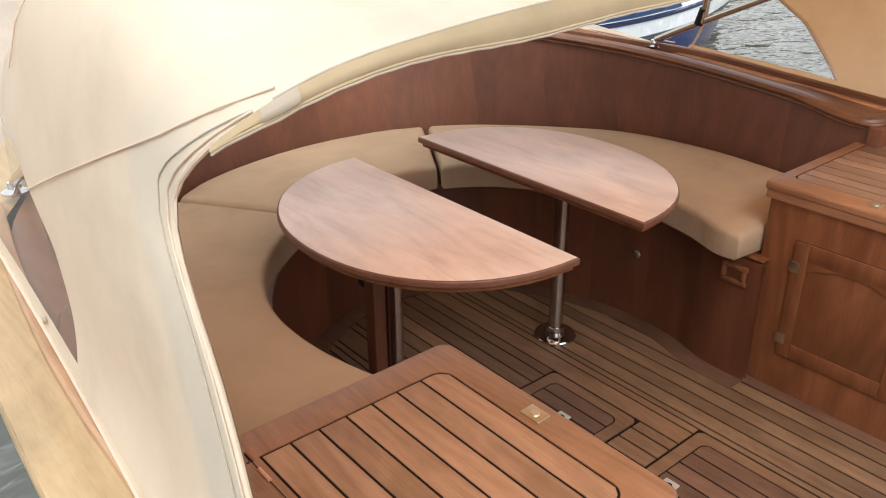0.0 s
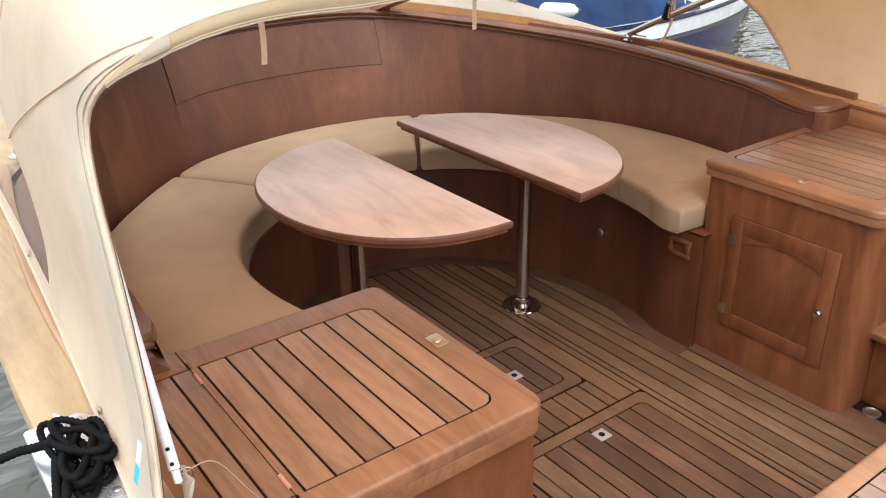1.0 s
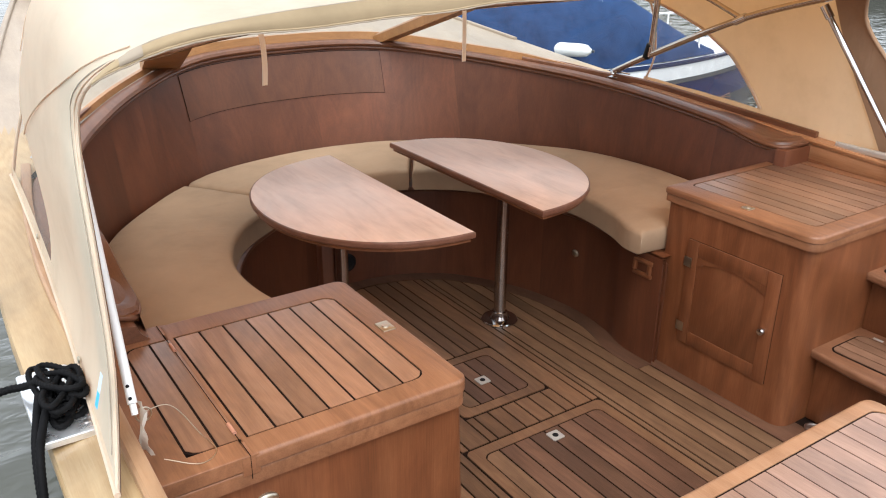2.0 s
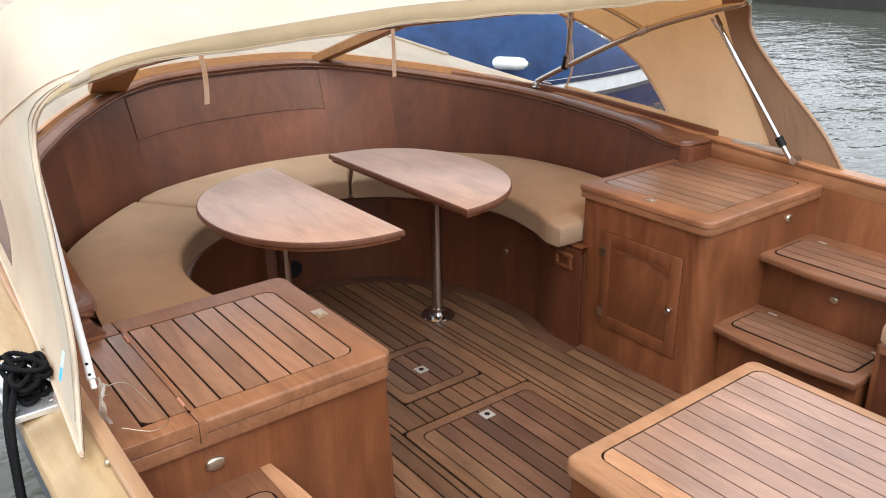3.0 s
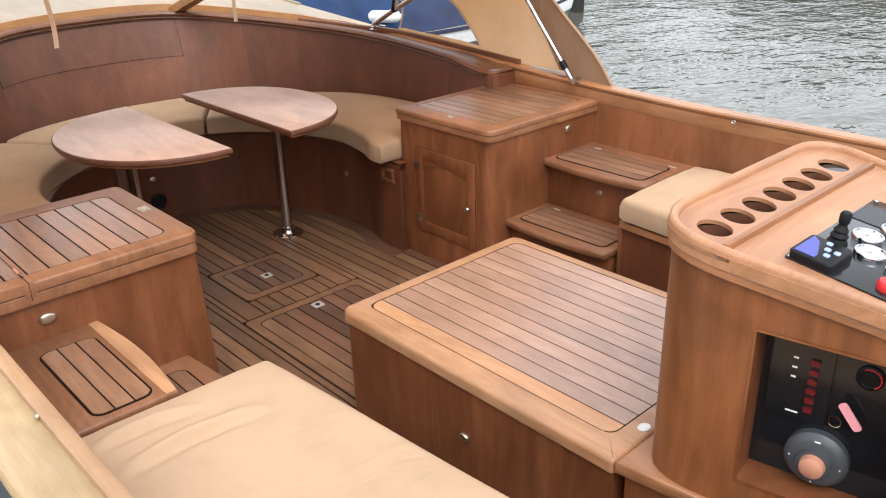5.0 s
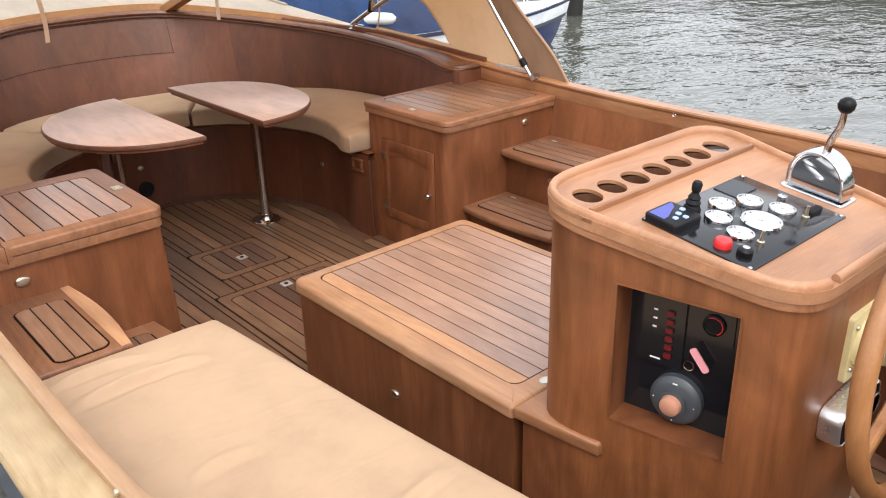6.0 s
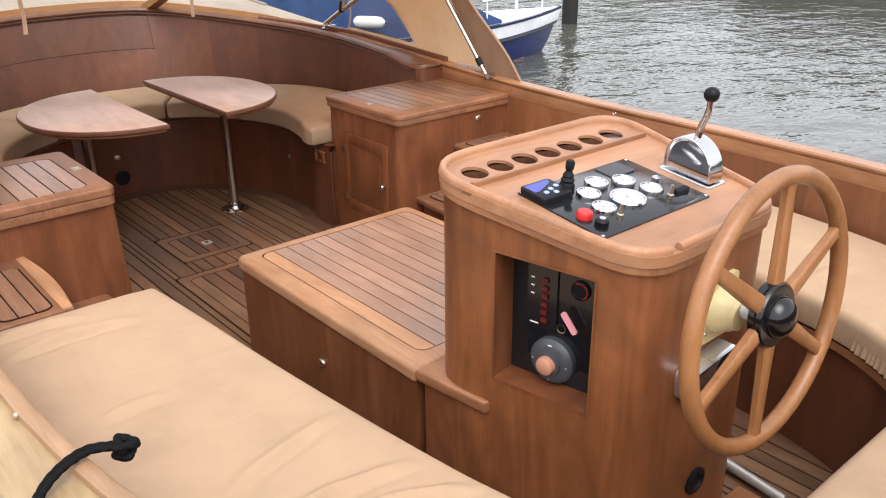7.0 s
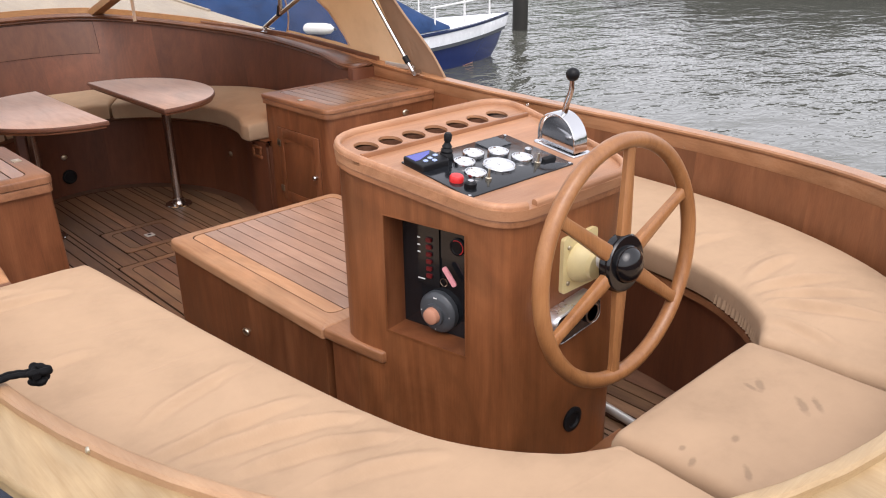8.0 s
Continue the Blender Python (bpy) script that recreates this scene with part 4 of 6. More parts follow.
cushion("seat_cushion", [Vector((x, -1.99, 0)) for x in (-0.325, 0, 0.325)], [Vector((x, -2.56, 0)) for x in (-0.325, 0, 0.325)], 0.44, 0.538, "beige canvas stern cushion with dark smudges", g, seed=7, creases=0.003, n_u=20, n_v=16, mat=M_STAIN)

# gathered cloth under the rounded inner corner of the starboard cushion
gath = [Vector((-p.x, p.y, 0)) for p in port_in]
gath = resample(gath[int(0.80 * len(gath)):], 150)
bm = B()
rows = []
for w in (0.0, 0.35, 0.7, 1.0):
    row = []
    for k, p in enumerate(gath):
        t = gath[min(k + 1, 150)] - gath[max(k - 1, 0)]
        nrm = Vector((t.y, -t.x, 0)).normalized()
        if nrm.x > 0:
            nrm = -nrm
        ruck = math.sin(k * 0.85 + 1.3 * math.sin(k * 0.21)) * (0.25 + 0.75 * w)
        row.append(p + nrm * (0.002 + 0.003 * w + 0.003 * ruck) + Vector((0, 0, 0.487 - 0.034 * w + 0.002 * math.sin(k * 0.4))))
    rows.append(row)
grid(bm, rows)
sub("gathered_edge", bm, M_CUSH, star_pad, "gathered cloth edge")

# ---- tables ----


def table(name, s, x_edge, x_far, y0, y1, post, batten):
    """A D-shaped table leaf on a steel post. s: which way it bulges."""
    t = thing(name, (post[0], post[1], 0), "D-shaped varnished wooden table leaf on a steel post", "table", "table leaves")
    yc, hy, w = (y0 + y1) / 2, (y1 - y0) / 2, abs(x_far - x_edge)
    out = []
    for k in range(33):
        a = math.pi * k / 32
        c, sn = math.cos(a), math.sin(a)
        out.append((x_edge + s * w * sn ** 0.9, yc + hy * math.copysign(abs(c) ** 0.95, c)))
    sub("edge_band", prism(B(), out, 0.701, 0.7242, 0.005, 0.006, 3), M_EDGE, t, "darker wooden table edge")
    sub("tabletop", prism(B(), inset(out, 0.0055), 0.715, 0.7252, 0.0008, 0, 2), M_TABLE, t, "varnished table top, sky sheen in its pale colour")
    sub("underside_board", prism(B(), inset(out, 0.012), 0.688, 0.698), M_BODY, t)
    px, py = post
    sub("post", lathe(B(), [(0.027, 0.0), (0.027, 0.3), (0.027, 0.69)], (px, py, 0.0), 24), M_POST, t, "brushed steel post")
    ring = sub("flange", lathe(B(), [(0.082, 0.002), (0.082, 0.007), (0.078, 0.011), (0.060, 0.012), (0.045, 0.013), (0.045, 0.004)], (px, py, 0.0), 32), M_CHROME, t, "polished round floor flange")
    sub("collar", lathe(B(), [(0.044, 0.006), (0.043, 0.016), (0.036, 0.024), (0.034, 0.045), (0.0275, 0.047)], (px, py, 0.0), 28), M_POST, ring, "dark polished collar")
    if batten:
        sub("batten", box(B(), px - 0.075, px - 0.03, py + 0.0, py + 0.05, 0.0, 0.69), M_WALL, t, "dark wooden support beside the post")
    return t


table("table", -1, -0.19, -0.712, 1.215, 2.275, (-0.42, 1.75), True)
table("table", 1, 0.12, 0.615, 1.245, 2.305, (0.36, 1.772), False)

# ---- lockers ----


def knob(parent, at, axis, r=0.014):
    return sub("knob", lathe(B(), [(0.006, 0), (0.006, 0.010), (r, 0.014), (r * 1.05, 0.02), (r * 0.8, 0.027), (0, 0.029)], at, 16, turned(axis)), M_CHROME, parent, "chrome knob")


def vent(parent, at, axis, r=0.02):
    v = sub("vent_cap", disc_cap(B(), at, axis, r * 0.85, 0.010, 1.4), M_BRASS, parent, "oval nickel cap")
    return v


def latch(parent, x, y, z, along="y", w=0.05):
    o = rrect(x - 0.018, x + 0.018, y - w / 2, y + w / 2, 0.003) if along == "y" else rrect(x - w / 2, x + w / 2, y - 0.018, y + 0.018, 0.003)
    l = sub("latch_plate", prism(B(), o, z - 0.002, z + 0.003, 0.001), M_BRASS, parent, "flush brass lifting plate")
    sub("ring", lathe(B(), [(0.010, 0), (0.010, 0.003), (0.006, 0.003)], (x, y, z + 0.0025), 14), M_STEEL, l)


near_box = thing("storage_locker", (-1.06, 0.83, 0), "teak storage locker with a planked hinged lid", "locker")
bm = prism(B(), round_poly([(-1.42, 0.522), (-0.728, 0.522), (-0.728, 1.13), (-1.42, 1.13)], [0.002, 0.022, 0.02, 0.002]), 0.0, 0.668)
for v in bm.verts:
    if v.co.x > -1.0 and v.co.z < 0.1:
        v.co.x += 0.022
sub("body", bm, M_BODY, near_box)
sub("lid", frame_prism(B(), rrect(-1.2435, -0.716, 0.506, 1.145, (0.035, 0.0135, 0.0135, 0.035)), rrect(-1.229, -0.793, 0.568, 1.062, (0.035, 0.0005, 0.0005, 0.035)), 0.683, 0.7155, 0.009), M_LIDTRIM, near_box, "hinged lid with a broad teak border")
sub("fixed_top", frame_prism(B(), rrect(-1.43, -1.246, 0.508, 1.145, 0.002), rrect(-1.352, -1.2465, 0.568, 1.062, 0.002), 0.683, 0.7155, 0.002), M_LIDTRIM, near_box)
sub("lid_gap", box(B(), -1.42, -0.728, 0.518, 1.135, 0.66, 0.684, 0.001), M_CAULK, near_box)
sub("apron", prism(B(), rrect(-1.425, -0.719, 0.509, 1.14, (0.033, 0.001, 0.001, 0.033)), 0.645, 0.679, 0.003), M_LIDTRIM, near_box)
plank_field(near_box, -1.349, -0.795, 0.57, 1.06, 0.714, 0.0615, 0.035, 0.0058, mat=M_LID)
sub("lid_core", box(B(), -1.262, -1.226, 0.5072, 0.56, 0.67, 0.7145, 0.001), M_LIDTRIM, near_box)
sub("lid_core", box(B(), -1.262, -1.226, 1.09, 1.1448, 0.67, 0.7145, 0.001), M_LIDTRIM, near_box)
sub("lid_seam", box(B(), -1.2452, -1.2438, 0.5065, 1.1455, 0.66, 0.7160, 0.0005), M_CAULK, near_box)
for y in (1.01, 0.612):
    sub("hinge", tube(B(), [(-1.2445, y - 0.02, 0.7165), (-1.2445, y + 0.02, 0.7165)], 0.0042, 10), M_COPPER, near_box, "small copper hinge")
latch(near_box, -0.758, 0.825, 0.7155)
vent(near_box, (-1.215, 0.522, 0.585), (0, -1, 0), 0.021)

cab = thing("cabinet", (1.05, 0.87, 0), "teak cabinet with a panelled door and planked top", "cabinet")
sub("body", prism(B(), round_poly([(0.686, 0.560), (1.42, 0.560), (1.42, 1.17), (0.686, 1.17)], [0.062, 0.002, 0.002, 0.01], 8), 0.0, 0.69), M_BODY, cab)
o = round_poly([(1.43, 1.19), (0.672, 1.19), (0.672, 0.548), (1.43, 0.548)], [0.013, 0.016, 0.052, 0.013], 8)
i = round_poly([(1.378, 1.147), (0.763, 1.147), (0.763, 0.618), (1.378, 0.618)], [0.03, 0.03, 0.03, 0.03], 8)
sub("top_border", frame_prism(B(), o, i, 0.712, 0.735, 0.008), M_LIDTRIM, cab)
sub("lid_gap", prism(B(), round_poly([(1.425, 1.185), (0.682, 1.185), (0.682, 0.558), (1.425, 0.558)], [0.002, 0.015, 0.052, 0.002], 8), 0.700, 0.7125), M_CAULK, cab)
sub("apron", prism(B(), round_poly([(1.425, 1.185), (0.675, 1.185), (0.675, 0.551), (1.425, 0.551)], [0.002, 0.015, 0.052, 0.002], 8), 0.682, 0.7095, 0.003), M_LIDTRIM, cab)
plank_field(cab, 0.765, 1.376, 0.62, 1.145, 0.7335, 0.0611, 0.03, 0.0048, mat=M_STEP)
latch(cab, 0.728, 0.86, 0.735, "y", 0.036)
vent(cab, (1.215, 0.560, 0.635), (0, -1, 0), 0.02)
sub("door_gap", box(B(), 0.6852, 0.70, 0.6538, 1.0562, 0.1388, 0.5662, 0.0003), M_CAULK, cab)
door = sub("door", box(B(), 0.6832, 0.70, 0.655, 1.055, 0.14, 0.565, 0.001), M_BODY, cab, "raised panel door")
for y0, y1, z0, z1 in ((0.655, 0.705, 0.14, 0.565), (1.005, 1.055, 0.14, 0.565), (0.705, 1.005, 0.14, 0.195), (0.705, 1.005, 0.505, 0.565)):
    sub("door_rail", box(B(), 0.6785, 0.6838, y0 + 0.0005, y1 - 0.0005, z0 + 0.0005, z1 - 0.0005, 0.002), M_BODY, door)
# the head rail's lower edge, cut to a shallow ogee arch
arch = [(0.705, 0.507), (0.705, 0.470), (0.722, 0.474), (0.735, 0.486), (0.765, 0.490), (0.80, 0.501), (0.855, 0.504), (0.91, 0.501), (0.945, 0.490), (0.975, 0.486), (0.988, 0.474), (1.005, 0.470), (1.005, 0.507)]
bm = B()
v = grid(bm, [[(x, y, z) for y, z in arch] for x in (0.6788, 0.6838)], True)
bm.faces.new(v[0])
bm.faces.new(v[1])
sub("arched_rail", bm, M_BODY, door)
for z in (0.205, 0.475):
    sub("hinge", box(B(), 0.6755, 0.6790, 1.028, 1.062, z - 0.019, z + 0.019, 0.001), M_BRASS, door, "brushed metal hinge")
knob(door, (0.6785, 0.685, 0.345), (-1, 0, 0))


def step(name, x0, x1, y0, y1, z0, z1, field, side, cap_at=None):
    t = thing(name, ((x0 + x1) / 2, (y0 + y1) / 2, z0), "teak boarding step with a planked tread", "step", "boarding steps")
    lo, hi = (x0, x1)
    sub("riser", box(B(), x0 + (0.045 if side > 0 else 0), x1 - (0 if side > 0 else 0.03), y0 + 0.01, y1 - 0.01, z0, z1 - 0.03), M_BODY, t)
    bow = []
    n = 10
    for k in range(n + 1):
        y = y0 + (y1 - y0) * k / n
        b = 0.022 * math.sin(math.pi * k / n)
        bow.append((x0 - b if side > 0 else x1 + b, y))
    if side > 0:
        out = [(x1, y1), *bow[::-1], (x1, y0)]
    else:
        out = [(x0, y0), *bow, (x0, y1)]
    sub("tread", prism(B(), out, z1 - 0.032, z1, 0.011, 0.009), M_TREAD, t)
    plank_field(t, field[0], field[1], field[2], field[3], z1 + 0.0025, 0.052, 0.03, 0.005, mat=M_STEP, proud=0.001, thick=0.0045)
    hx = field[1] + 0.018
    for hy in (y0 + 0.06, y1 - 0.10) if side > 0 else ():
        sub("hinge", box(B(), hx - 0.005, hx + 0.005, hy - 0.018, hy + 0.018, z1 - 0.001, z1 + 0.0028, 0.001), M_PLATE, t, "small steel hinge")
    if side < 0 and z0 > 0.1:
        nose = [(x, y) for x, y in bow] + [(x1 - 0.038, bow[-1][1]), (x1 - 0.038, bow[0][1])]
        sub("nosing", prism(B(), inset(nose, 0.005), z1 - 0.004, z1 + 0.0012, 0.001), M_ENGT, t, "golden nosing board")
    if cap_at:
        vent(t, cap_at, (-side, 0, 0), 0.017)
    return t


step("boarding_step", -1.42, -1.075, -0.01, 0.53, 0.25, 0.522, (-1.285, -1.128, 0.02, 0.435), -1)
step("boarding_step", -1.10, -0.815, -0.01, 0.53, 0.0, 0.287, (-0.985, -0.87, 0.04, 0.45), -1)
step("boarding_step", 1.045, 1.42, 0.0, 0.57, 0.25, 0.525, (1.09, 1.32, 0.05, 0.535), 1, (1.09, 0.265, 0.42))
step("boarding_step", 0.785, 1.09, 0.0, 0.57, 0.0, 0.295, (0.835, 1.025, 0.045, 0.525), 1)

# ---- engine box ----
eng = thing("engine_box", (0, -0.38, 0), "large teak engine box with a planked lid", "engine box")
sub("body", prism(B(), rrect(-0.417, 0.417, -0.928, 0.16, (0.03, 0.03, 0.002, 0.002)), 0.0, 0.41), M_BODY, eng)
o = round_poly([(0.425, 0.175), (-0.425, 0.175), (-0.425, -0.932), (0.425, -0.932)], [0.045, 0.045, 0.0155, 0.0155], 8)
i = round_poly([(0.382, 0.125), (-0.349, 0.125), (-0.349, -0.868), (0.382, -0.868)], [0.04] * 4, 8)
sub("lid_border", frame_prism(B(), o, i, 0.405, 0.445, 0.014), M_ENGT, eng)
plank_field(eng, -0.347, 0.38, -0.866, 0.123, 0.4435, 0.0606, 0.04, 0.0042, first=M_ENGT)
vent(eng, (-0.417, -0.404, 0.23), (-1, 0, 0), 0.017)
sub("lid_button", disc_cap(B(), (-0.262, -0.905, 0.4445), (0, 0, 1), 0.016, 0.004, 1.25), M_PLATE, eng, "pale oval lid button")

# ---- helm console ----
SLOPE = lambda x, y: 0.139 * (y + 1.205)
helm = thing("helm_console", (-0.03, -1.3, 0), "teak helm console with instruments and cup holders", "console")
TOP = [(0.40, -0.945), (-0.44, -0.945), (-0.312, -1.62), (0.275, -1.62)]
out = round_poly(TOP, [0.13, 0.17, 0.15, 0.15], 8)
body = inset(out, 0.014)
# body walls, the port side left open for the switch niche
n_out = len(body)
corner = 9
bm = B()
order = body[corner * 2:] + body[:corner * 2]
port_a, port_b = body[corner * 2 - 1], body[corner * 2]
rows = [[(x, y, z if z < 0.5 else z + SLOPE(x, y)) for x, y in order] for z in (0.0, 1.0)]
grid(bm, rows)
pa, pb = Vector((*port_a, 0)), Vector((*port_b, 0))
along_n = (pb - pa).normalized()
inn = Vector((-along_n.y, along_n.x, 0))
if inn.x < 0:
    inn = -inn
L = (pb - pa).length
ya, yb = (pa.y + 1.210) / -along_n.y, min((pa.y + 1.496) / -along_n.y, L - 0.008)
NZ0, NZ1 = 0.53, 0.896


def face(s, z, depth=0.0):
    p = pa + along_n * s + inn * depth
    return (p.x, p.y, z)


top = lambda s: 1.0 + SLOPE(0, (pa + along_n * s).y)
for s0, s1, z0, z1 in [(p, q, u, w) for p, q in ((0, ya), (yb, L)) for u, w in ((0, NZ0), (NZ0, NZ1), (NZ1, None))] + [(ya, yb, 0, NZ0), (ya, yb, NZ1, None)]:
    grid(bm, [[face(s0, z0), face(s1, z0)], [face(s0, z1 or top(s0)), face(s1, z1 or top(s1))]])
bmesh.ops.remove_doubles(bm, verts=bm.verts, dist=0.0005)
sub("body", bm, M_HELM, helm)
bm = B()
loop = [(ya, NZ0), (yb, NZ0), (yb, NZ1), (ya, NZ1)]
grid(bm, [[face(s, z) for s, z in loop], [face(s, z, 0.085) for s, z in loop]], True)
sub("niche_lining", bm, M_BODY, helm)
fw = 0.005
for s0, s1, z0, z1 in ((ya - fw, yb + fw, NZ0 - fw, NZ0), (ya - fw, yb + fw, NZ1, NZ1 + fw), (ya - fw, ya, NZ0, NZ1), (yb, yb + fw, NZ0, NZ1)):
    bm = B()
    grid(bm, [[face(s0, z0, -0.003), face(s1, z0, -0.003)], [face(s0, z1, -0.003), face(s1, z1, -0.003)]])
    sub("niche_trim", bm, M_HELM, helm)
bm = B()
grid(bm, [[face(ya, NZ0, 0.084), face(yb, NZ0, 0.084)], [face(ya, NZ1, 0.084), face(yb, NZ1, 0.084)]])
sub("niche_back", bm, M_PANEL, helm, "black switch panel")
sub("top_moulding", frame_prism(B(), inset(out, 0.004), inset(out, 0.03), 0.985, 1.005, 0.006, 3, SLOPE), M_TRIM, helm)
CUT = -1.121
aft_o = [p for p in out if p[1] < CUT]
fwd_o = [p for p in out if p[1] >= CUT]


def side_x(s):
    a, b = (TOP[1], TOP[2]) if s < 0 else (TOP[0], TOP[3])
    return a[0] + (b[0] - a[0]) * (CUT - a[1]) / (b[1] - a[1])


aft_o = [(side_x(-1), CUT)] + aft_o + [(side_x(1), CUT)]
fwd_o = [(side_x(1), CUT)] + [p for p in out[:9]] + [p for p in out[9:18]] + [(side_x(-1), CUT)]
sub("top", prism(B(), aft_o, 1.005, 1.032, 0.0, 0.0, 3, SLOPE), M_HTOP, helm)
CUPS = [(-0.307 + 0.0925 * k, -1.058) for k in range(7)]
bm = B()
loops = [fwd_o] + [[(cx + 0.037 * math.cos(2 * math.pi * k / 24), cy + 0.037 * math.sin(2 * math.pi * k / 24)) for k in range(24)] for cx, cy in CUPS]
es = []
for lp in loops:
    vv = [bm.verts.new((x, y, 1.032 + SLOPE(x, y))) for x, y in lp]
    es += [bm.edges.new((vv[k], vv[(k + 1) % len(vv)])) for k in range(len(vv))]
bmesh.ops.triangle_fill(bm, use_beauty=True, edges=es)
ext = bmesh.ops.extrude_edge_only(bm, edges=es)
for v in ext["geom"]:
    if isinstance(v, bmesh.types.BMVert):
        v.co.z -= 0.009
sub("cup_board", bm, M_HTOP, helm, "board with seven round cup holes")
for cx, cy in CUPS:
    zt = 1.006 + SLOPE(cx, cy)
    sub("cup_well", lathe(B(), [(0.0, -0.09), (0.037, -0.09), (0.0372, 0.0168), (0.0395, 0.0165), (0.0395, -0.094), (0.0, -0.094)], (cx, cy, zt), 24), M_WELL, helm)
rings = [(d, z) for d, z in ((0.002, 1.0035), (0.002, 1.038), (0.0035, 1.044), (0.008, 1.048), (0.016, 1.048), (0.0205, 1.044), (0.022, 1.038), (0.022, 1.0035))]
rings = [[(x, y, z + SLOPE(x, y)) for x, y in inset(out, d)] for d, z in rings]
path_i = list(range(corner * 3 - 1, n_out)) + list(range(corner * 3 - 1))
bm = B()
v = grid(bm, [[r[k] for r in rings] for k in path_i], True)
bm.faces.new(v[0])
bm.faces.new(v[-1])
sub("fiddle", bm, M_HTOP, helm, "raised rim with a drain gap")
sub("divider", box(B(), -0.375, 0.33, -1.128, -1.114, 1.025, 1.056, 0.003), M_TRIMX, helm)
plinth = [(0.425, -0.936), (-0.425, -0.936), (-0.394, -1.198), (0.36, -1.198)]
sub("plinth", prism(B(), inset(plinth, 0.018), 0.0, 0.42), M_BODY, helm)
sub("plinth_ledge", prism(B(), plinth, 0.412, 0.450, 0.010, 0.006), M_TRIM, helm)

# steering wheel
WC, WR = Vector((0.026, -1.742, 0.79)), 0.337
tilt = Matrix.Translation(WC) @ Matrix.Rotation(radians(90 - 4), 4, "X")
path = [tilt @ Vector((WR * math.cos(2 * math.pi * k / 64), WR * math.sin(2 * math.pi * k / 64), 0)) for k in range(65)]
wheel = sub("steering_wheel", tube(B(), path, 0.0222, 14, False), M_WHEEL, helm, "wooden six spoke steering wheel with a black hub")
for k in range(6):
    a = radians(84 + 60 * k)
    u = Vector((math.cos(a), math.sin(a), 0))
    v = Vector((-u.y, u.x, 0))
    bm = B()
    rows = []
    for r, w, h in ((0.06, 0.023, 0.014), (0.2, 0.019, 0.012), (0.298, 0.0165, 0.011), (WR - 0.012, 0.021, 0.012)):
        rows.append([tilt @ (u * r + v * w * sx + Vector((0, 0, h * sz))) for sx, sz in ((-1, -0.6), (-0.7, -1), (0.7, -1), (1, -0.6), (1, 0.6), (0.7, 1), (-0.7, 1), (-1, 0.6))])
    vv = grid(bm, rows, True)
    bm.faces.new(vv[0]); bm.faces.new(vv[-1])
    sub("spoke", bm, M_WHEEL, wheel)
sub("hub_plate", lathe(B(), [(0.0, -0.018), (0.078, -0.018), (0.083, -0.013), (0.083, 0.012), (0.078, 0.018), (0.05, 0.0195)], (0, 0, 0), 32, tilt), M_HUB, wheel, "glossy black round hub")
sub("hub_dome", lathe(B(), [(0.054, 0.016), (0.053, 0.026), (0.046, 0.041), (0.034, 0.051), (0.018, 0.057), (0.0, 0.059)], (0, 0, 0), 28, tilt), M_HUB, wheel, "glossy black dome")
sub("shaft", lathe(B(), [(0.032, -0.09), (0.032, -0.02), (0.036, -0.016)], (0, 0, 0), 20, tilt), M_WHITE, wheel, "pale grey shaft collar")
flange = thing("steering_gear", (0.005, -1.605, 0.765), "cream painted steering gear flange on the console", "steering gear")
tb = Matrix.Translation((0.005, -1.605, 0.765)) @ Matrix.Rotation(radians(90), 4, "X")
bm = B()
o = rrect(-0.076, 0.076, -0.084, 0.084, 0.012)
rows = [[tb @ Vector((x, y, z)) for x, y in o] for z in (0, 0.014)]
v = grid(bm, rows, True)
bm.faces.new(v[0]); bm.faces.new(v[1])
sub("plate", bm, M_CREAM, flange)
sub("housing", lathe(B(), [(0.062, 0.01), (0.060, 0.032), (0.052, 0.040), (0.046, 0.058), (0.040, 0.062), (0.038, 0.075)], (0, 0, 0), 24, tb), M_CREAM, flange)

# throttle
thr = thing("throttle_lever", (0.205, -1.376, 1.0), "chrome arched throttle control with a black ball lever", "throttle")
tz = 1.032 + SLOPE(0, -1.376)
cy, R = -1.376, 0.074


def arch(q, rise):
    """Outline of the housing's side: straight foot, round head."""
    pts = [(cy + R * q, tz + 0.010)]
    for k in range(25):
        a = math.pi * k / 24
        pts.append((cy + R * q * math.cos(a), tz + 0.032 + (rise - 0.032) * q * math.sin(a)))
    return pts + [(cy - R * q, tz + 0.010)]


bm = B()
rows = [[(x, y, z + SLOPE(0, y) - SLOPE(0, cy)) for y, z in arch(q, 0.112)] for x, q in ((0.181, 0.84), (0.179, 0.87), (0.174, 0.90), (0.171, 0.955), (0.173, 0.99), (0.178, 1.0), (0.228, 1.0), (0.233, 0.99), (0.235, 0.955), (0.232, 0.90), (0.227, 0.87), (0.225, 0.84))]
v = grid(bm, rows, True)
bm.faces.new(v[0])
bm.faces.new(v[-1])
sub("housing", bm, M_CHROME, thr)
sub("foot", prism(B(), rrect(0.160, 0.248, cy - 0.082, cy + 0.082, 0.012), 1.03, 1.038, 0.003, 0, 3, SLOPE), M_CHROME, thr)
sub("lever", tube(B(), spline([(0.203, cy - 0.004, tz + 0.10), (0.204, cy - 0.012, tz + 0.14), (0.199, cy - 0.030, tz + 0.18), (0.195, cy - 0.036, tz + 0.222)], 5), [0.010 - 0.0025 * k / 15 for k in range(16)], 10), M_CHROME, thr)
sub("ball", lathe(B(), [(0.0, -0.02), (0.012, -0.017), (0.019, -0.008), (0.021, 0.003), (0.017, 0.013), (0.008, 0.019), (0.0, 0.02)], (0.193, cy - 0.038, tz + 0.230), 18), M_BLACK, thr, "black ball grip")

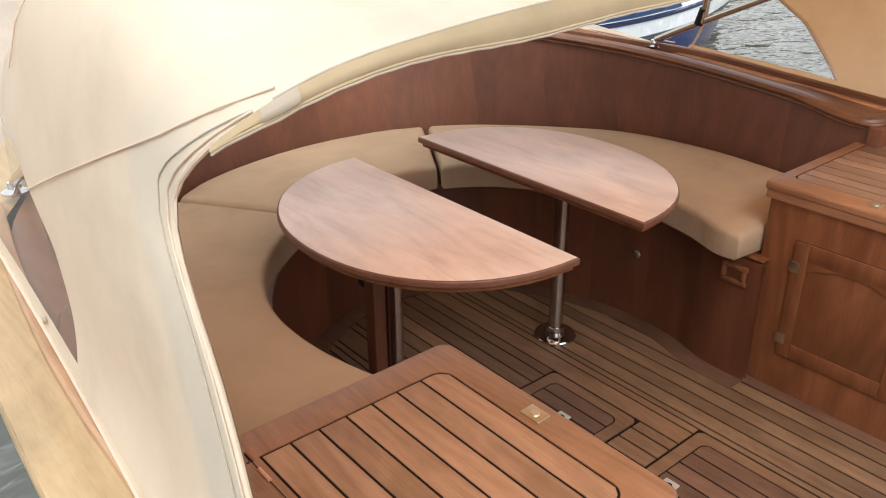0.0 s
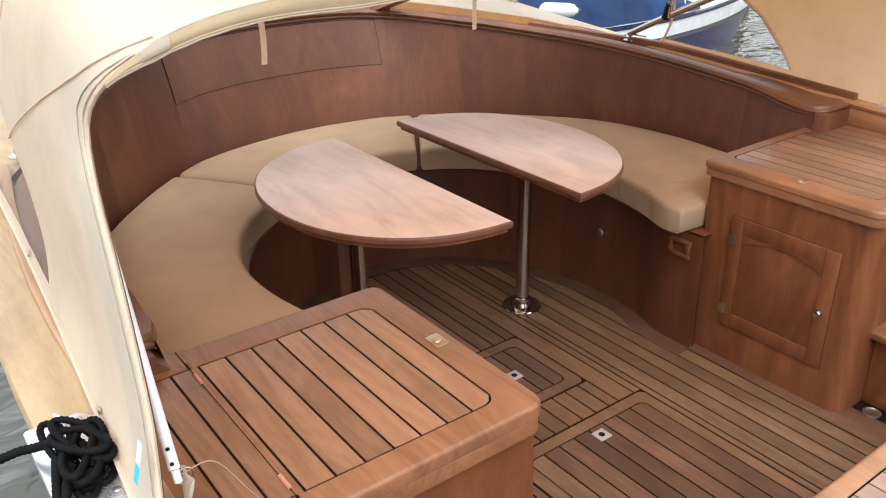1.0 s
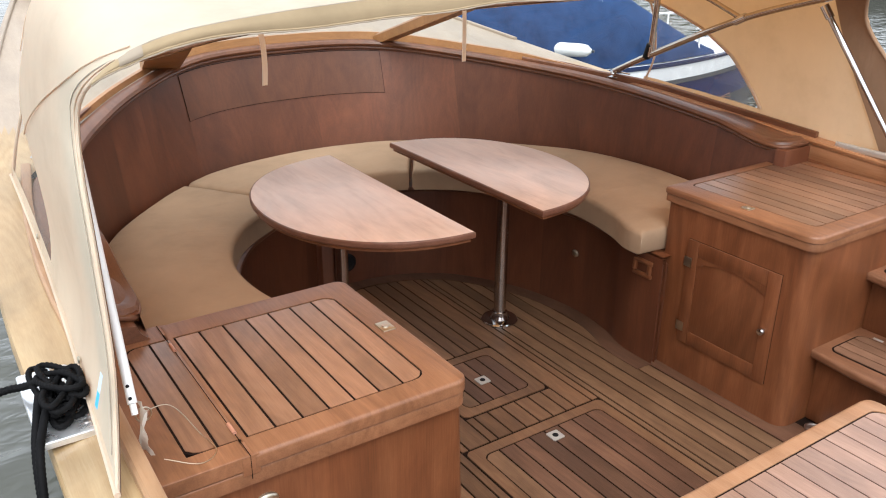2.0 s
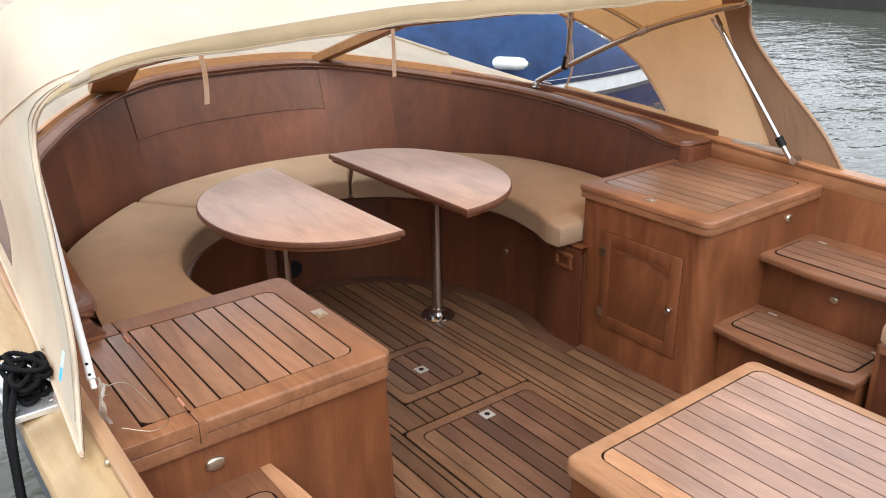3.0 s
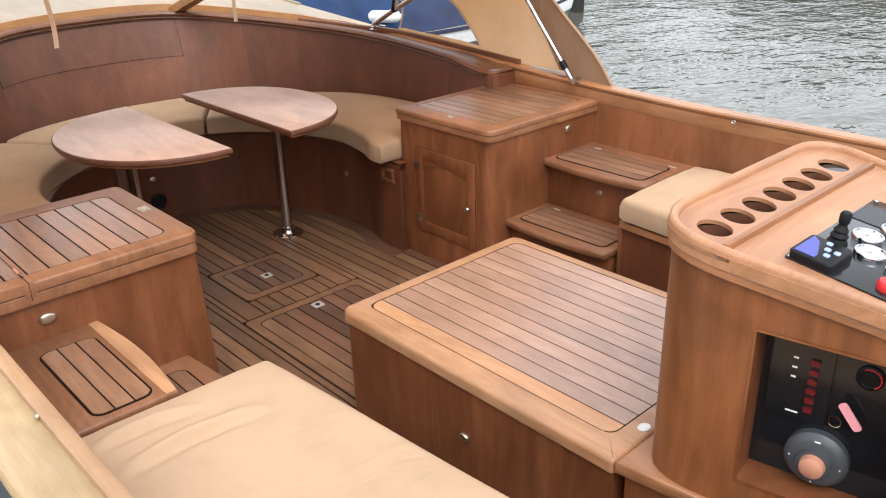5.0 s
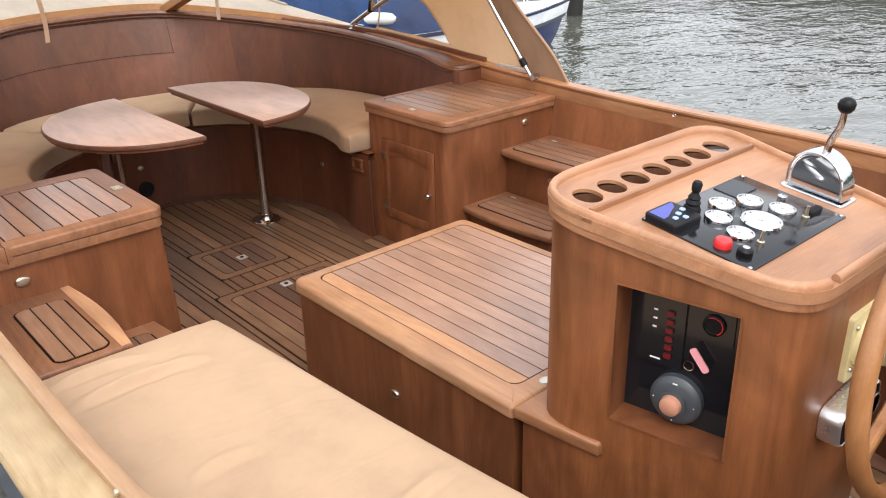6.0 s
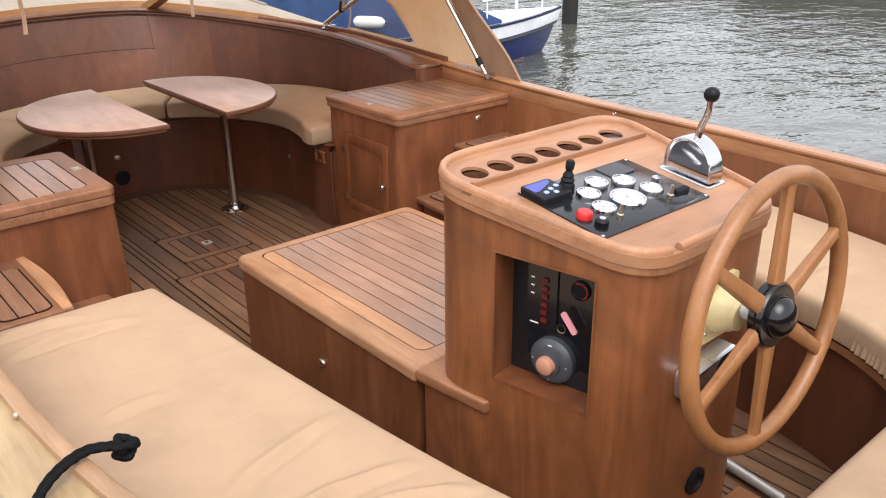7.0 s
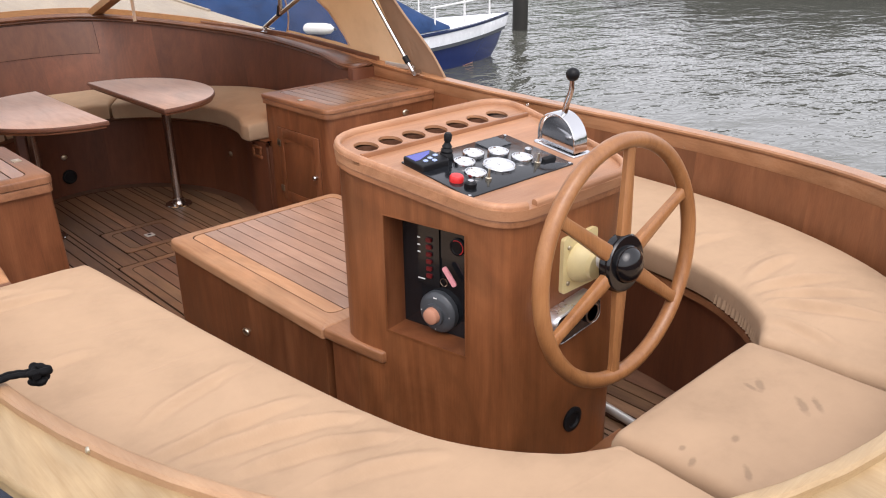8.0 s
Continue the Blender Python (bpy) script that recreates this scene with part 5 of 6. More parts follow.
# instrument panel
dash = thing("instrument_panel", (-0.085, -1.34, 1.03), "black instrument panel with white faced gauges", "instrument panel")
sub("plate", prism(B(), rrect(-0.302, 0.126, -1.485, -1.208, 0.004), 1.032, 1.036, 0.001, 0, 2, SLOPE), M_PANEL, dash)

# ---- spray hood ----


def section(pts):
    return resample(spline(pts, 6), 120)


AFT = section([(1.475, 0.50, 0.80), (1.45, 0.60, 0.95), (1.42, 0.80, 1.15), (1.39, 0.93, 1.31), (1.30, 0.90, 1.43), (1.05, 0.78, 1.51), (0.5, 0.65, 1.55), (0.0, 0.60, 1.555), (-0.5, 0.64, 1.56), (-0.95, 0.65, 1.535), (-1.15, 0.655, 1.518), (-1.27, 0.665, 1.498), (-1.35, 0.69, 1.462), (-1.395, 0.735, 1.412), (-1.407, 0.785, 1.355), (-1.415, 0.775, 1.30), (-1.428, 0.715, 1.245), (-1.437, 0.655, 1.18), (-1.446, 0.60, 1.08), (-1.456, 0.55, 0.97), (-1.475, 0.50, 0.88), (-1.508, 0.40, 0.80)])
MID_PTS = mirrored([(0, 1.36, 1.615), (0.45, 1.36, 1.605), (0.85, 1.35, 1.585), (1.14, 1.35, 1.56), (1.28, 1.35, 1.52), (1.36, 1.36, 1.44), (1.395, 1.36, 1.33), (1.42, 1.355, 1.19), (1.455, 1.33, 0.98), (1.475, 1.3, 0.84)])[::-1]
# the port shoulder stands fuller than the starboard one
MID = section([(x, y, z) if x > -1.1 else (x - 0.012, y, z + (0.03 if x > -1.2 else 0.06 if x > -1.405 else 0.03 if x > -1.44 else 0.0)) if x > -1.44 else (x + 0.028, y, z) for x, y, z in MID_PTS])
FRONT = section(mirrored([(0, 2.18, 1.355), (0.45, 2.15, 1.345), (0.85, 2.05, 1.35), (1.12, 1.97, 1.36), (1.27, 1.94, 1.32), (1.33, 1.94, 1.23), (1.37, 1.95, 1.12), (1.40, 1.98, 1.02), (1.42, 2.05, 0.90)])[::-1])


def at(line, v):
    f = max(0.0, min(1.0, v)) * (len(line) - 1)
    k = min(int(f), len(line) - 2)
    return line[k].lerp(line[k + 1], f - k)


def hood(u, v, lift=0.0):
    """A point of the hood: u from the after edge to the front, v from the starboard hem to the port hem."""
    a, m, f = at(AFT, v), at(MID, v), at(FRONT, v)
    p = a * ((1 - u) * (1 - 2 * u)) + m * (4 * u * (1 - u)) + f * (u * (2 * u - 1))
    if lift:
        q = hood(u, v + 0.004) - hood(u, v - 0.004)
        r = hood(min(1, u + 0.01), v) - hood(max(0, u - 0.01), v)
        p = p + r.cross(q).normalized() * lift
    return p


def edge_u(v, line):
    """Where the side window begins."""
    lo, hi = 0.0, 1.0
    for _ in range(24):
        c = (lo + hi) / 2
        p = hood(c, v)
        if p.y < line(p.z):
            lo = c
        else:
            hi = c
    return lo


def star_line(z):
    zs = [(0.8, 1.33), (0.95, 1.42), (1.1, 1.535), (1.21, 1.69), (1.30, 1.88), (1.36, 2.1)]
    for (a, p), (b, q) in zip(zs, zs[1:]):
        if z <= b:
            return p + (q - p) * (z - a) / (b - a)
    return 2.2


def port_line(z):
    return 1.30 + max(0.0, z - 1.12) * 1.5


def grid_of(rows):
    out = B()
    grid(out, rows)
    return out


canopy = thing("spray_hood", (0, 0.7, 0.8), "cream canvas spray hood stretched over steel bows", "canopy")
V0, VW, VN = 0.012, 0.135, 0.10
bm = B()


def patch(v_from, v_to, nv, u0, u1, nu):
    rows = []
    for j in range(nv + 1):
        v = v_from + (v_to - v_from) * j / nv
        a, b = u0(v), u1(v)
        row = []
        for i in range(nu + 1):
            u = a + (b - a) * i / nu
            p = hood(u, v)
            w = 0.006 * noise.noise(Vector((p.x * 3, p.y * 2.2, p.z * 3))) + 0.0035 * noise.noise(Vector((p.x * 2, p.y * 9, p.z * 2.0)))
            row.append(p + Vector((0.4 if p.x > 0 else -0.4, 0, 1)) * w * min(1, 6 * u))
        rows.append(row)
    grid(bm, rows)


zero, one = (lambda v: 0.0), (lambda v: 1.0)
su, pu = (lambda v: edge_u(v, star_line)), (lambda v: edge_u(v, port_line))
patch(0, V0, 2, zero, one, 34)
patch(V0, VW, 22, zero, su, 28)
patch(VW, 1 - VN, 90, zero, one, 34)
patch(1 - VN, 1 - V0, 16, zero, pu, 28)
patch(1 - V0, 1, 2, zero, one, 34)
sub("cover", bm, M_CANVAS, canopy, "cream canvas, bright in the daylight")
bm = B()
rows = [[hood(su(v) + (1 - su(v)) * i / 10, v) for i in range(11)] for v in [V0 + (VW - V0) * j / 22 for j in range(23)]]
grid(bm, rows)
w1 = sub("window", bm, M_VINYL, canopy, "clear vinyl side window")
bm = B()
rows = [[hood(pu(v) + (1 - pu(v)) * i / 10, v) for i in range(11)] for v in [1 - VN + (VN - V0) * j / 16 for j in range(17)]]
grid(bm, rows)
w2 = sub("window", bm, M_VINYL, canopy, "clear vinyl side window")
for w in (w1, w2):
    w.visible_shadow = False
# seam bands: round the starboard window and along the front
for name, pts in (("window_binding", [hood(su(V0 + (VW - V0) * j / 30), V0 + (VW - V0) * j / 30, -0.002) for j in range(31)]), ("front_binding", [hood(0.99, 0.002 + 0.996 * j / 90, -0.002) for j in range(91)])):
    sub(name, tube(B(), pts, 0.005 if name == "front_binding" else 0.007, 8, True), M_CANVAS, canopy)
sub("edge_roll", tube(B(), [at(AFT, k / 120) + Vector((0, 0.008, -0.004)) for k in range(28)], 0.008, 10), M_HEM, canopy, "brown bound edge")
sub("edge_roll", tube(B(), [at(AFT, k / 120) + Vector((0, 0.008, -0.004)) for k in range(27, 121)], 0.004, 8), M_CANVAS, canopy)
# facing inside the after edge
bm = B()
grid(bm, [[hood(0.005 + (0.085 + 0.11 * max(0, min(1, (30 - j) / 8))) * i / 4, j / 120, -0.006) for i in range(5)] for j in range(121)])
sub("facing", bm, M_HEM, canopy, "brown canvas facing inside the after edge")
# flap with a zip hanging from the after edge of the roof
bm = B()
flap_rows, end_rows = [], []
for j in range(116):
    v = 0.22 + 0.60 * j / 115
    p = at(AFT, v)
    drop = 0.013 + 0.023 * max(0.0, min(1.0, (0.795 - v) / 0.10)) + 0.0025 * math.sin(j * 0.47) - 0.0115 * max(0.0, (v - 0.80) / 0.02)
    drop *= min(1, 0.1 + 7 * j / 115)
    row = [p + Vector((0, -0.004, 0.002)), p + Vector((0, -0.008, -0.35 * drop)), p + Vector((0, -0.009, -0.7 * drop)), p + Vector((0, -0.007, -drop)), p + Vector((0, -0.003, -drop)), p + Vector((0, 0.004, -0.3 * drop))]
    if v <= 0.797:
        flap_rows.append(row)
    if v >= 0.793:
        end_rows.append(row)
grid(bm, flap_rows)
zf = sub("zip_flap", bm, M_FLAP, canopy, "tan canvas flap with a zip along the after edge")
flap_rows += end_rows[1:]
sub("flap_end", grid_of(end_rows), M_FLAP, zf, "cream end of the flap")
patch_rows = [[q + Vector((0.0, -0.003, 0.0015)) for q in r[:4]] for r in end_rows[:3]]
sub("end_patch", grid_of(patch_rows), M_CORD, zf)
sub("zip_tape", tube(B(), [r[3] + Vector((0, 0.001, -0.0015)) for r in flap_rows], 0.0024, 8), M_FLAP, zf, "pale zip tape")
sub("zip", tube(B(), [r[3] + Vector((0, 0.0, -0.0042 - 0.0008 * (k % 2))) for k, r in enumerate(flap_rows)], 0.0016, 6), M_CORD, zf, "grey zip teeth")
# stitched lines along the after edge and down the port side
sub("stitching", tube(B(), [at(AFT, 0.24 + 0.56 * k / 110) + Vector((0, -0.003, 0.0025)) for k in range(111)], 0.0014, 6), M_CORD, canopy)
for u in (0.014, 0.03):
    sub("stitching", tube(B(), [hood(u * min(1, (k + 1) / 14), 0.805 + 0.185 * k / 70, 0.0012) for k in range(71)], 0.001 if u > 0.02 else 0.0018, 6), M_CORD if u > 0.02 else M_CANVAS, canopy)


def seam_pt(u):
    """The seam between the roof and the port side."""
    zs = [(0.60, 1.50), (0.68, 1.487), (0.80, 1.425), (1.02, 1.335), (1.36, 1.20), (1.75, 1.07)]
    lo, hi = 0.6, 1.0
    for _ in range(22):
        c = (lo + hi) / 2
        p = hood(u, c)
        zt = zs[-1][1]
        for (a, e), (b, f) in zip(zs, zs[1:]):
            if p.y <= b:
                zt = e + (f - e) * (p.y - a) / (b - a)
                break
        if p.z > zt:
            lo = c
        else:
            hi = c
    return hood(u, lo, 0.003)


# corded seams of the top panel
for pts in ([seam_pt(0.008 + 0.542 * k / 40) for k in range(41)],
            [hood(0.62 - 0.1 * math.sin(math.pi * k / 24), 0.87 - 0.5 * k / 24, 0.003) for k in range(25)],
            [hood(0.0 + 0.98 * k / 40, 0.155 - 0.02 * (k / 40), 0.003) for k in range(41)]):
    sub("seam", tube(B(), pts, 0.0015, 6), M_CANVAS, canopy)
sub("port_hem", tube(B(), [hood(k / 40, 0.998, 0.002) for k in range(41)], 0.006, 6), M_CANVAS, canopy)
for k in range(2):
    p = hood(0.22 + 0.4 * k, 0.992, 0.004)
    sub("snap", disc_cap(B(), p, (-1, 0, 0.1), 0.008, 0.004), M_BRASS, canopy, "brass snap fastener")

# bows
bows = thing("hood_frame", (0, 2.12, 0.95), "polished steel bows and struts of the spray hood", "frame")
for s in (-1, 1):
    sub("arm", tube(B(), spline([(s * 1.31, 2.13, 0.955), (s * 1.305, 1.9, 1.068), (s * 1.30, 1.43, 1.28), (s * 1.295, 1.07, 1.395), (s * 1.24, 0.88, 1.44), (s * 1.05, 0.80, 1.485), (s * 0.6, 0.70, 1.515), (0, 0.66, 1.525)], 8), 0.0145, 10), M_BOW, bows)
    sub("second_bow", tube(B(), spline([(s * 1.302, 1.905, 1.06), (s * 1.295, 1.89, 1.2), (s * 1.28, 1.875, 1.33), (s * 1.22, 1.865, 1.395), (s * 1.08, 1.86, 1.42), (s * 0.6, 1.86, 1.44), (0, 1.86, 1.445)], 8), 0.0145, 10), M_BOW, bows)
    sub("third_bow", tube(B(), spline([(s * 1.30, 1.43, 1.285), (s * 1.285, 1.60, 1.35), (s * 1.26, 1.71, 1.385), (s * 1.13, 1.75, 1.43), (s * 0.7, 1.76, 1.46), (0, 1.76, 1.47)], 8), 0.011, 10), M_BOW, bows)
    foot, head = (Vector((1.395, 0.69, 0.815)), Vector((1.325, 1.075, 1.355))) if s > 0 else (Vector((-1.432, 0.575, 0.865)), Vector((-1.398, 0.94, 1.32)))
    sub("strut", tube(B(), [foot, head], 0.0115 if s > 0 else 0.009, 12), M_CHROME if s > 0 else M_WHITE, bows, "polished strut" if s > 0 else "white painted strut with two holes")
    if s > 0:
        sub("strut_cuff", tube(B(), [foot.lerp(head, 0.095), foot.lerp(head, 0.16)], 0.017, 12), M_RUBBER, bows, "black rubber cuff")
        sub("strut_eye", tube(B(), [(1.385, 0.675, 0.815), (1.43, 0.675, 0.815)], 0.016, 14), M_CHROME, bows)
    else:
        for w in (0.02, 0.06):
            sub("hole", disc_cap(B(), foot.lerp(head, w) + Vector((-0.003, -0.008, 0.003)), (-0.3, -1, 0.3), 0.0035, 0.0015), M_BLACK, bows)
        sub("strut_shank", tube(B(), [foot + Vector((0.0, -0.01, -0.018)), foot], 0.0065, 10), M_WHITE, bows)
    sub("strut_clamp", tube(B(), [foot.lerp(head, 0.94), foot.lerp(head, 1.02)], 0.017 if s > 0 else 0.012, 12), M_CHROME, bows)
    sub("arm_foot", lathe(B(), [(0.034, 0), (0.034, 0.006), (0.018, 0.014), (0.016, 0.03), (0.0, 0.034)], (s * 1.312, 2.14, sheer(2.14) + 0.004), 18), M_CHROME, bows)
    sub("foot_pin", tube(B(), [(s * 1.30, 2.13, 0.957), (s * 1.335, 2.05, 0.95)], 0.004, 8), M_CHROME, bows)
    sub("joint_strap", tube(B(), [(s * 1.302, 1.925, 1.05), (s * 1.301, 1.905, 1.115)], 0.019, 12), M_RUBBER, bows, "black strap round the joint")
    sub("bow_clamp", tube(B(), [(s * 1.30, 1.455, 1.268), (s * 1.30, 1.405, 1.292)], 0.018, 12), M_CHROME, bows)
track = thing("metal_track", (1.36, 0.83, 0.83), "short bright metal track along the rail", "track")
sub("bar", box(B(), 1.437, 1.45, 0.745, 1.0, sheer(0.85) + 0.0005, sheer(0.85) + 0.026, 0.003), M_PLATE, track)

# ---- windscreen ----
screen = thing("windscreen", (0, 3.2, 1.03), "low raked windscreen in a varnished wooden frame", "windscreen")
SC0 = resample(spline([(x, y, sheer(min(y, 3.2)) + 0.012) for x, y in mirrored([(0, 3.19), (0.30, 3.17), (0.58, 3.07), (0.90, 2.76), (1.13, 2.45), (1.28, 2.20), (1.36, 2.05)])], 8), 80)
SC1 = resample(spline(mirrored([(0, 2.17, 1.35), (0.45, 2.14, 1.34), (0.85, 2.04, 1.345), (1.12, 1.97, 1.35), (1.26, 1.95, 1.31), (1.32, 1.95, 1.22), (1.38, 2.0, 1.0)]), 8), 80)
SILL = [(-0.026, -0.02), (-0.026, 0.006), (-0.012, 0.026), (0.014, 0.026), (0.02, -0.02)]
bm = B()
rows = []
for k in range(3, 78):
    t = SC0[k + 1] - SC0[k - 1]
    side = Vector((t.y, -t.x, 0)).normalized()
    h = min(1.0, 0.12 + 0.9 * min(k - 3, 77 - k) / 9) * (0.5 if SC0[k].x < -0.7 else 1.0)
    rows.append([SC0[k] + side * o * (0.5 + 0.5 * h) + Vector((0, 0, u * h)) for o, u in SILL])
v = grid(bm, rows, True)
bm.faces.new(v[0])
bm.faces.new(v[-1])
sub("sill", bm, M_SCREEN, screen)
for s in (-1, 1):
    scroll = resample(spline([(s * x, y, sheer(y) + 0.014) for x, y in ((1.04, 2.58), (1.16, 2.41), (1.26, 2.24), (1.30, 2.16))], 6), 20)
    sub("sill_end", tube(B(), scroll, [0.006 + 0.014 * math.sin(math.pi * min(1, 0.1 + k / 22)) for k in range(21)], 10, True, 0.6), M_WALLH, screen, "carved dark end of the sill")
POSTS = ((Vector((-0.665, 2.985, 1.045)), Vector((-0.83, 2.06, 1.345)), 0.082), (Vector((0.53, 3.115, 1.045)), Vector((0.5, 2.165, 1.34)), 0.038))
for foot, head, wid in POSTS:
    ax = (head - foot).normalized()
    across = ax.cross(Vector((0, 0, 1))).normalized()
    up = across.cross(ax)
    bm = B()
    rows = [[foot.lerp(head, k / 6) + across * dx * wid + up * dz for dx, dz in ((-1, -0.03), (1, -0.03), (1, 0.012), (0.75, 0.022), (-0.75, 0.022), (-1, 0.012))] for k in range(7)]
    v = grid(bm, rows, True)
    bm.faces.new(v[0])
    bm.faces.new(v[-1])
    sub("mullion", bm, M_SCREEN, screen)
    if foot.x < 0:
        sub("mullion_joint", tube(B(), [foot + up * 0.02 + Vector((0, -0.01, 0)), head + up * 0.02], 0.014, 8), M_WALLH, screen, "dark joint down the corner post")


def foot_i(x):
    return min(range(81), key=lambda i: abs(SC0[i].x - x))


def head_i(x):
    return min(range(81), key=lambda i: abs(SC1[i].x - x))


for a, b, c, d in ((2, foot_i(-0.665), 4, head_i(-0.83)), (foot_i(-0.665), foot_i(0.53), head_i(-0.83), head_i(0.5)), (foot_i(0.53), 78, head_i(0.5), 76)):
    bm = B()
    lo, hi = resample(SC0[a:b + 1], 20), resample(SC1[c:d + 1], 20)
    grid(bm, [[p.lerp(q, w) + Vector((0, 0, 0.025 * (1 - w))) for p, q in zip(lo, hi)] for w in (0, 0.25, 0.5, 0.75, 1)])
    ob = sub("pane", bm, M_GLASS, screen, "clear screen pane")
    ob.visible_shadow = False

# straps that hang from the hood's front
for x, y, bend in ((-0.5, 2.15, 0.03), (0.43, 2.175, 0.006)):
    bm = B()
    rows = []
    for k in range(13):
        z = 1.40 - 0.325 * k / 12
        off = bend * math.sin(2.2 * k / 12) - bend
        rows.append([(x + off - 0.011, y, z), (x + off + 0.011, y + 0.002, z), (x + off + 0.011, y + 0.0035, z), (x + off - 0.011, y + 0.0015, z)])
    v = grid(bm, rows, True)
    ob = obj("strap", bm, M_TAPE)
    tagged(ob, "cream webbing strap hanging from the spray hood", "strap", "hood straps")

# ---- neighbour boat ----
nb = thing("moored_boat", (4, 6.2, WATER), "blue hulled moored boat under a blue tarpaulin", "boat")
NX0, NX1, NHALF = -0.5, 7.45, 0.85


def nb_mid(x):
    return 5.55 + (NX1 - x) * 0.17


def nb_half(x):
    t = (x - NX0) / (NX1 - NX0)
    return NHALF * (1 - max(0, (t - 0.62) / 0.38) ** 2.0)


def nb_z(x):
    return 0.02 + 0.010 * max(0, x - 4) ** 1.8


xs = [NX0 + (NX1 - NX0) * k / 48 for k in range(49)]


def nb_ring(w, dz, rake=0.0):
    near = [(x - rake * max(0, x - 5.5), nb_mid(x) - nb_half(x) * w, nb_z(x) + dz) for x in xs]
    far = [(x - rake * max(0, x - 5.5), nb_mid(x) + nb_half(x) * w, nb_z(x) + dz) for x in xs[::-1]]
    return near + far


for nm, rings, mt, lb in (("hull_side", [nb_ring(0.80, -0.6, 0.25), nb_ring(0.94, -0.3, 0.12), nb_ring(0.985, -0.05, 0.05)], M_BOAT, "glossy blue hull side"),
                          ("gunwale", [nb_ring(0.985, -0.05, 0.05), nb_ring(1.02, -0.035, 0.02), nb_ring(1.03, 0.115, -0.01), nb_ring(0.97, 0.145, 0)], M_GELCOAT, "white gunwale band"),
                          ("rub_rail", [nb_ring(1.03, 0.11, -0.01), nb_ring(1.045, 0.115, -0.01), nb_ring(1.045, 0.145, -0.01), nb_ring(0.98, 0.15, 0)], M_NAVY, "dark blue rub rail"),
                          ("strake", [nb_ring(0.985, -0.085, 0.05), nb_ring(1.03, -0.08, 0.03), nb_ring(1.03, -0.04, 0.03), nb_ring(1.0, -0.035, 0.04)], M_GREY, "dark grey strake"),
                          ("waterline_stripe", [nb_ring(0.875, -0.46, 0.21), nb_ring(0.90, -0.40, 0.185)], M_COPPER, "red brown waterline stripe")):
    bm = B()
    v = grid(bm, [[(x, y - (0.004 if nm[0] == "w" else 0), z) for x, y, z in r] for r in rings], True)
    if nm == "gunwale":
        bm.faces.new(v[-1])
    sub(nm, bm, mt, nb, lb)
bm = B()
rows = []
for w, h in ((0.95, 0.15), (0.94, 0.30), (0.90, 0.55), (0.72, 0.85), (0.4, 1.0), (0.0, 1.06)):
    rows.append([(x, nb_mid(x) - nb_half(x) * w + 0.02 * noise.noise(Vector((x * 2, w * 3, 0))), nb_z(x) + 0.15 + (h - 0.15) * min(1, max(0.05, (6.1 - x) / 1.5)) + 0.03 * noise.noise(Vector((x * 1.5, w * 4, 5)))) for x in xs if x < 6.1])
rows += [[(x, 2 * nb_mid(x) - y, z) for x, y, z in r] for r in rows[-2::-1]]
grid(bm, rows)
sub("tarpaulin", bm, M_TARP, nb, "blue tarpaulin cover")
for w in (-1, 1):
    rail_l = [(x, nb_mid(x) + w * nb_half(x) * 0.9, nb_z(x) + 0.45) for x in xs if x > 5.6]
    sub("bow_rail", tube(B(), rail_l, 0.012, 8), M_WHITE, nb, "white bow rail")
    for x in (5.7, 6.3, 6.9):
        sub("stanchion", tube(B(), [(x, nb_mid(x) + w * nb_half(x) * 0.9, nb_z(x) + 0.12), (x, nb_mid(x) + w * nb_half(x) * 0.9, nb_z(x) + 0.45)], 0.011, 8), M_WHITE, nb)
fender = thing("boat_fender", (3.9, 5.28, 0.36), "white inflated fender hung along the tarpaulin", "fender")
fx = turned((0.55, -0.83, 0.0))
sub("body", lathe(B(), [(0.0, -0.22), (0.022, -0.215), (0.03, -0.20), (0.054, -0.175), (0.065, -0.11), (0.065, 0.11), (0.054, 0.175), (0.03, 0.20), (0.022, 0.215), (0.0, 0.22)], (3.9, 5.30, 0.405), 18, fx), M_WHITE, fender)
sub("eye", lathe(B(), [(0.014, 0.21), (0.014, 0.245), (0.0, 0.245)], (3.9, 5.30, 0.405), 10, fx), M_GREY, fender)
pile = thing("mooring_pile", (9.43, 7.08, -1.5), "dark wet timber mooring pile", "pile")
sub("post", lathe(B(), [(0.135, -1.5), (0.135, 0.0), (0.13, 2.2), (0.09, 2.25)], (9.43, 7.08, 0), 16), M_PILE, pile)

# hull out of view, added to give the water a dark reflection
barge = thing("reflected_barge", (19.5, 7.5, WATER), "dark barge out of view, added for its reflection", "barge")
o = round_poly([(20.6, 4.0), (20.6, 12.0), (18.4, 12.5), (18.2, 3.5)], [0.8, 0.8, 0.8, 0.8])
sub("hull_side", prism(B(), o, WATER - 0.2, 0.55, 0.05), M_BARGE, barge)
sub("cabin", prism(B(), round_poly([(20.2, 5.5), (20.2, 9.5), (18.8, 9.5), (18.8, 5.5)], [0.2] * 4), 0.5, 1.1, 0.06), M_BARGE, barge)

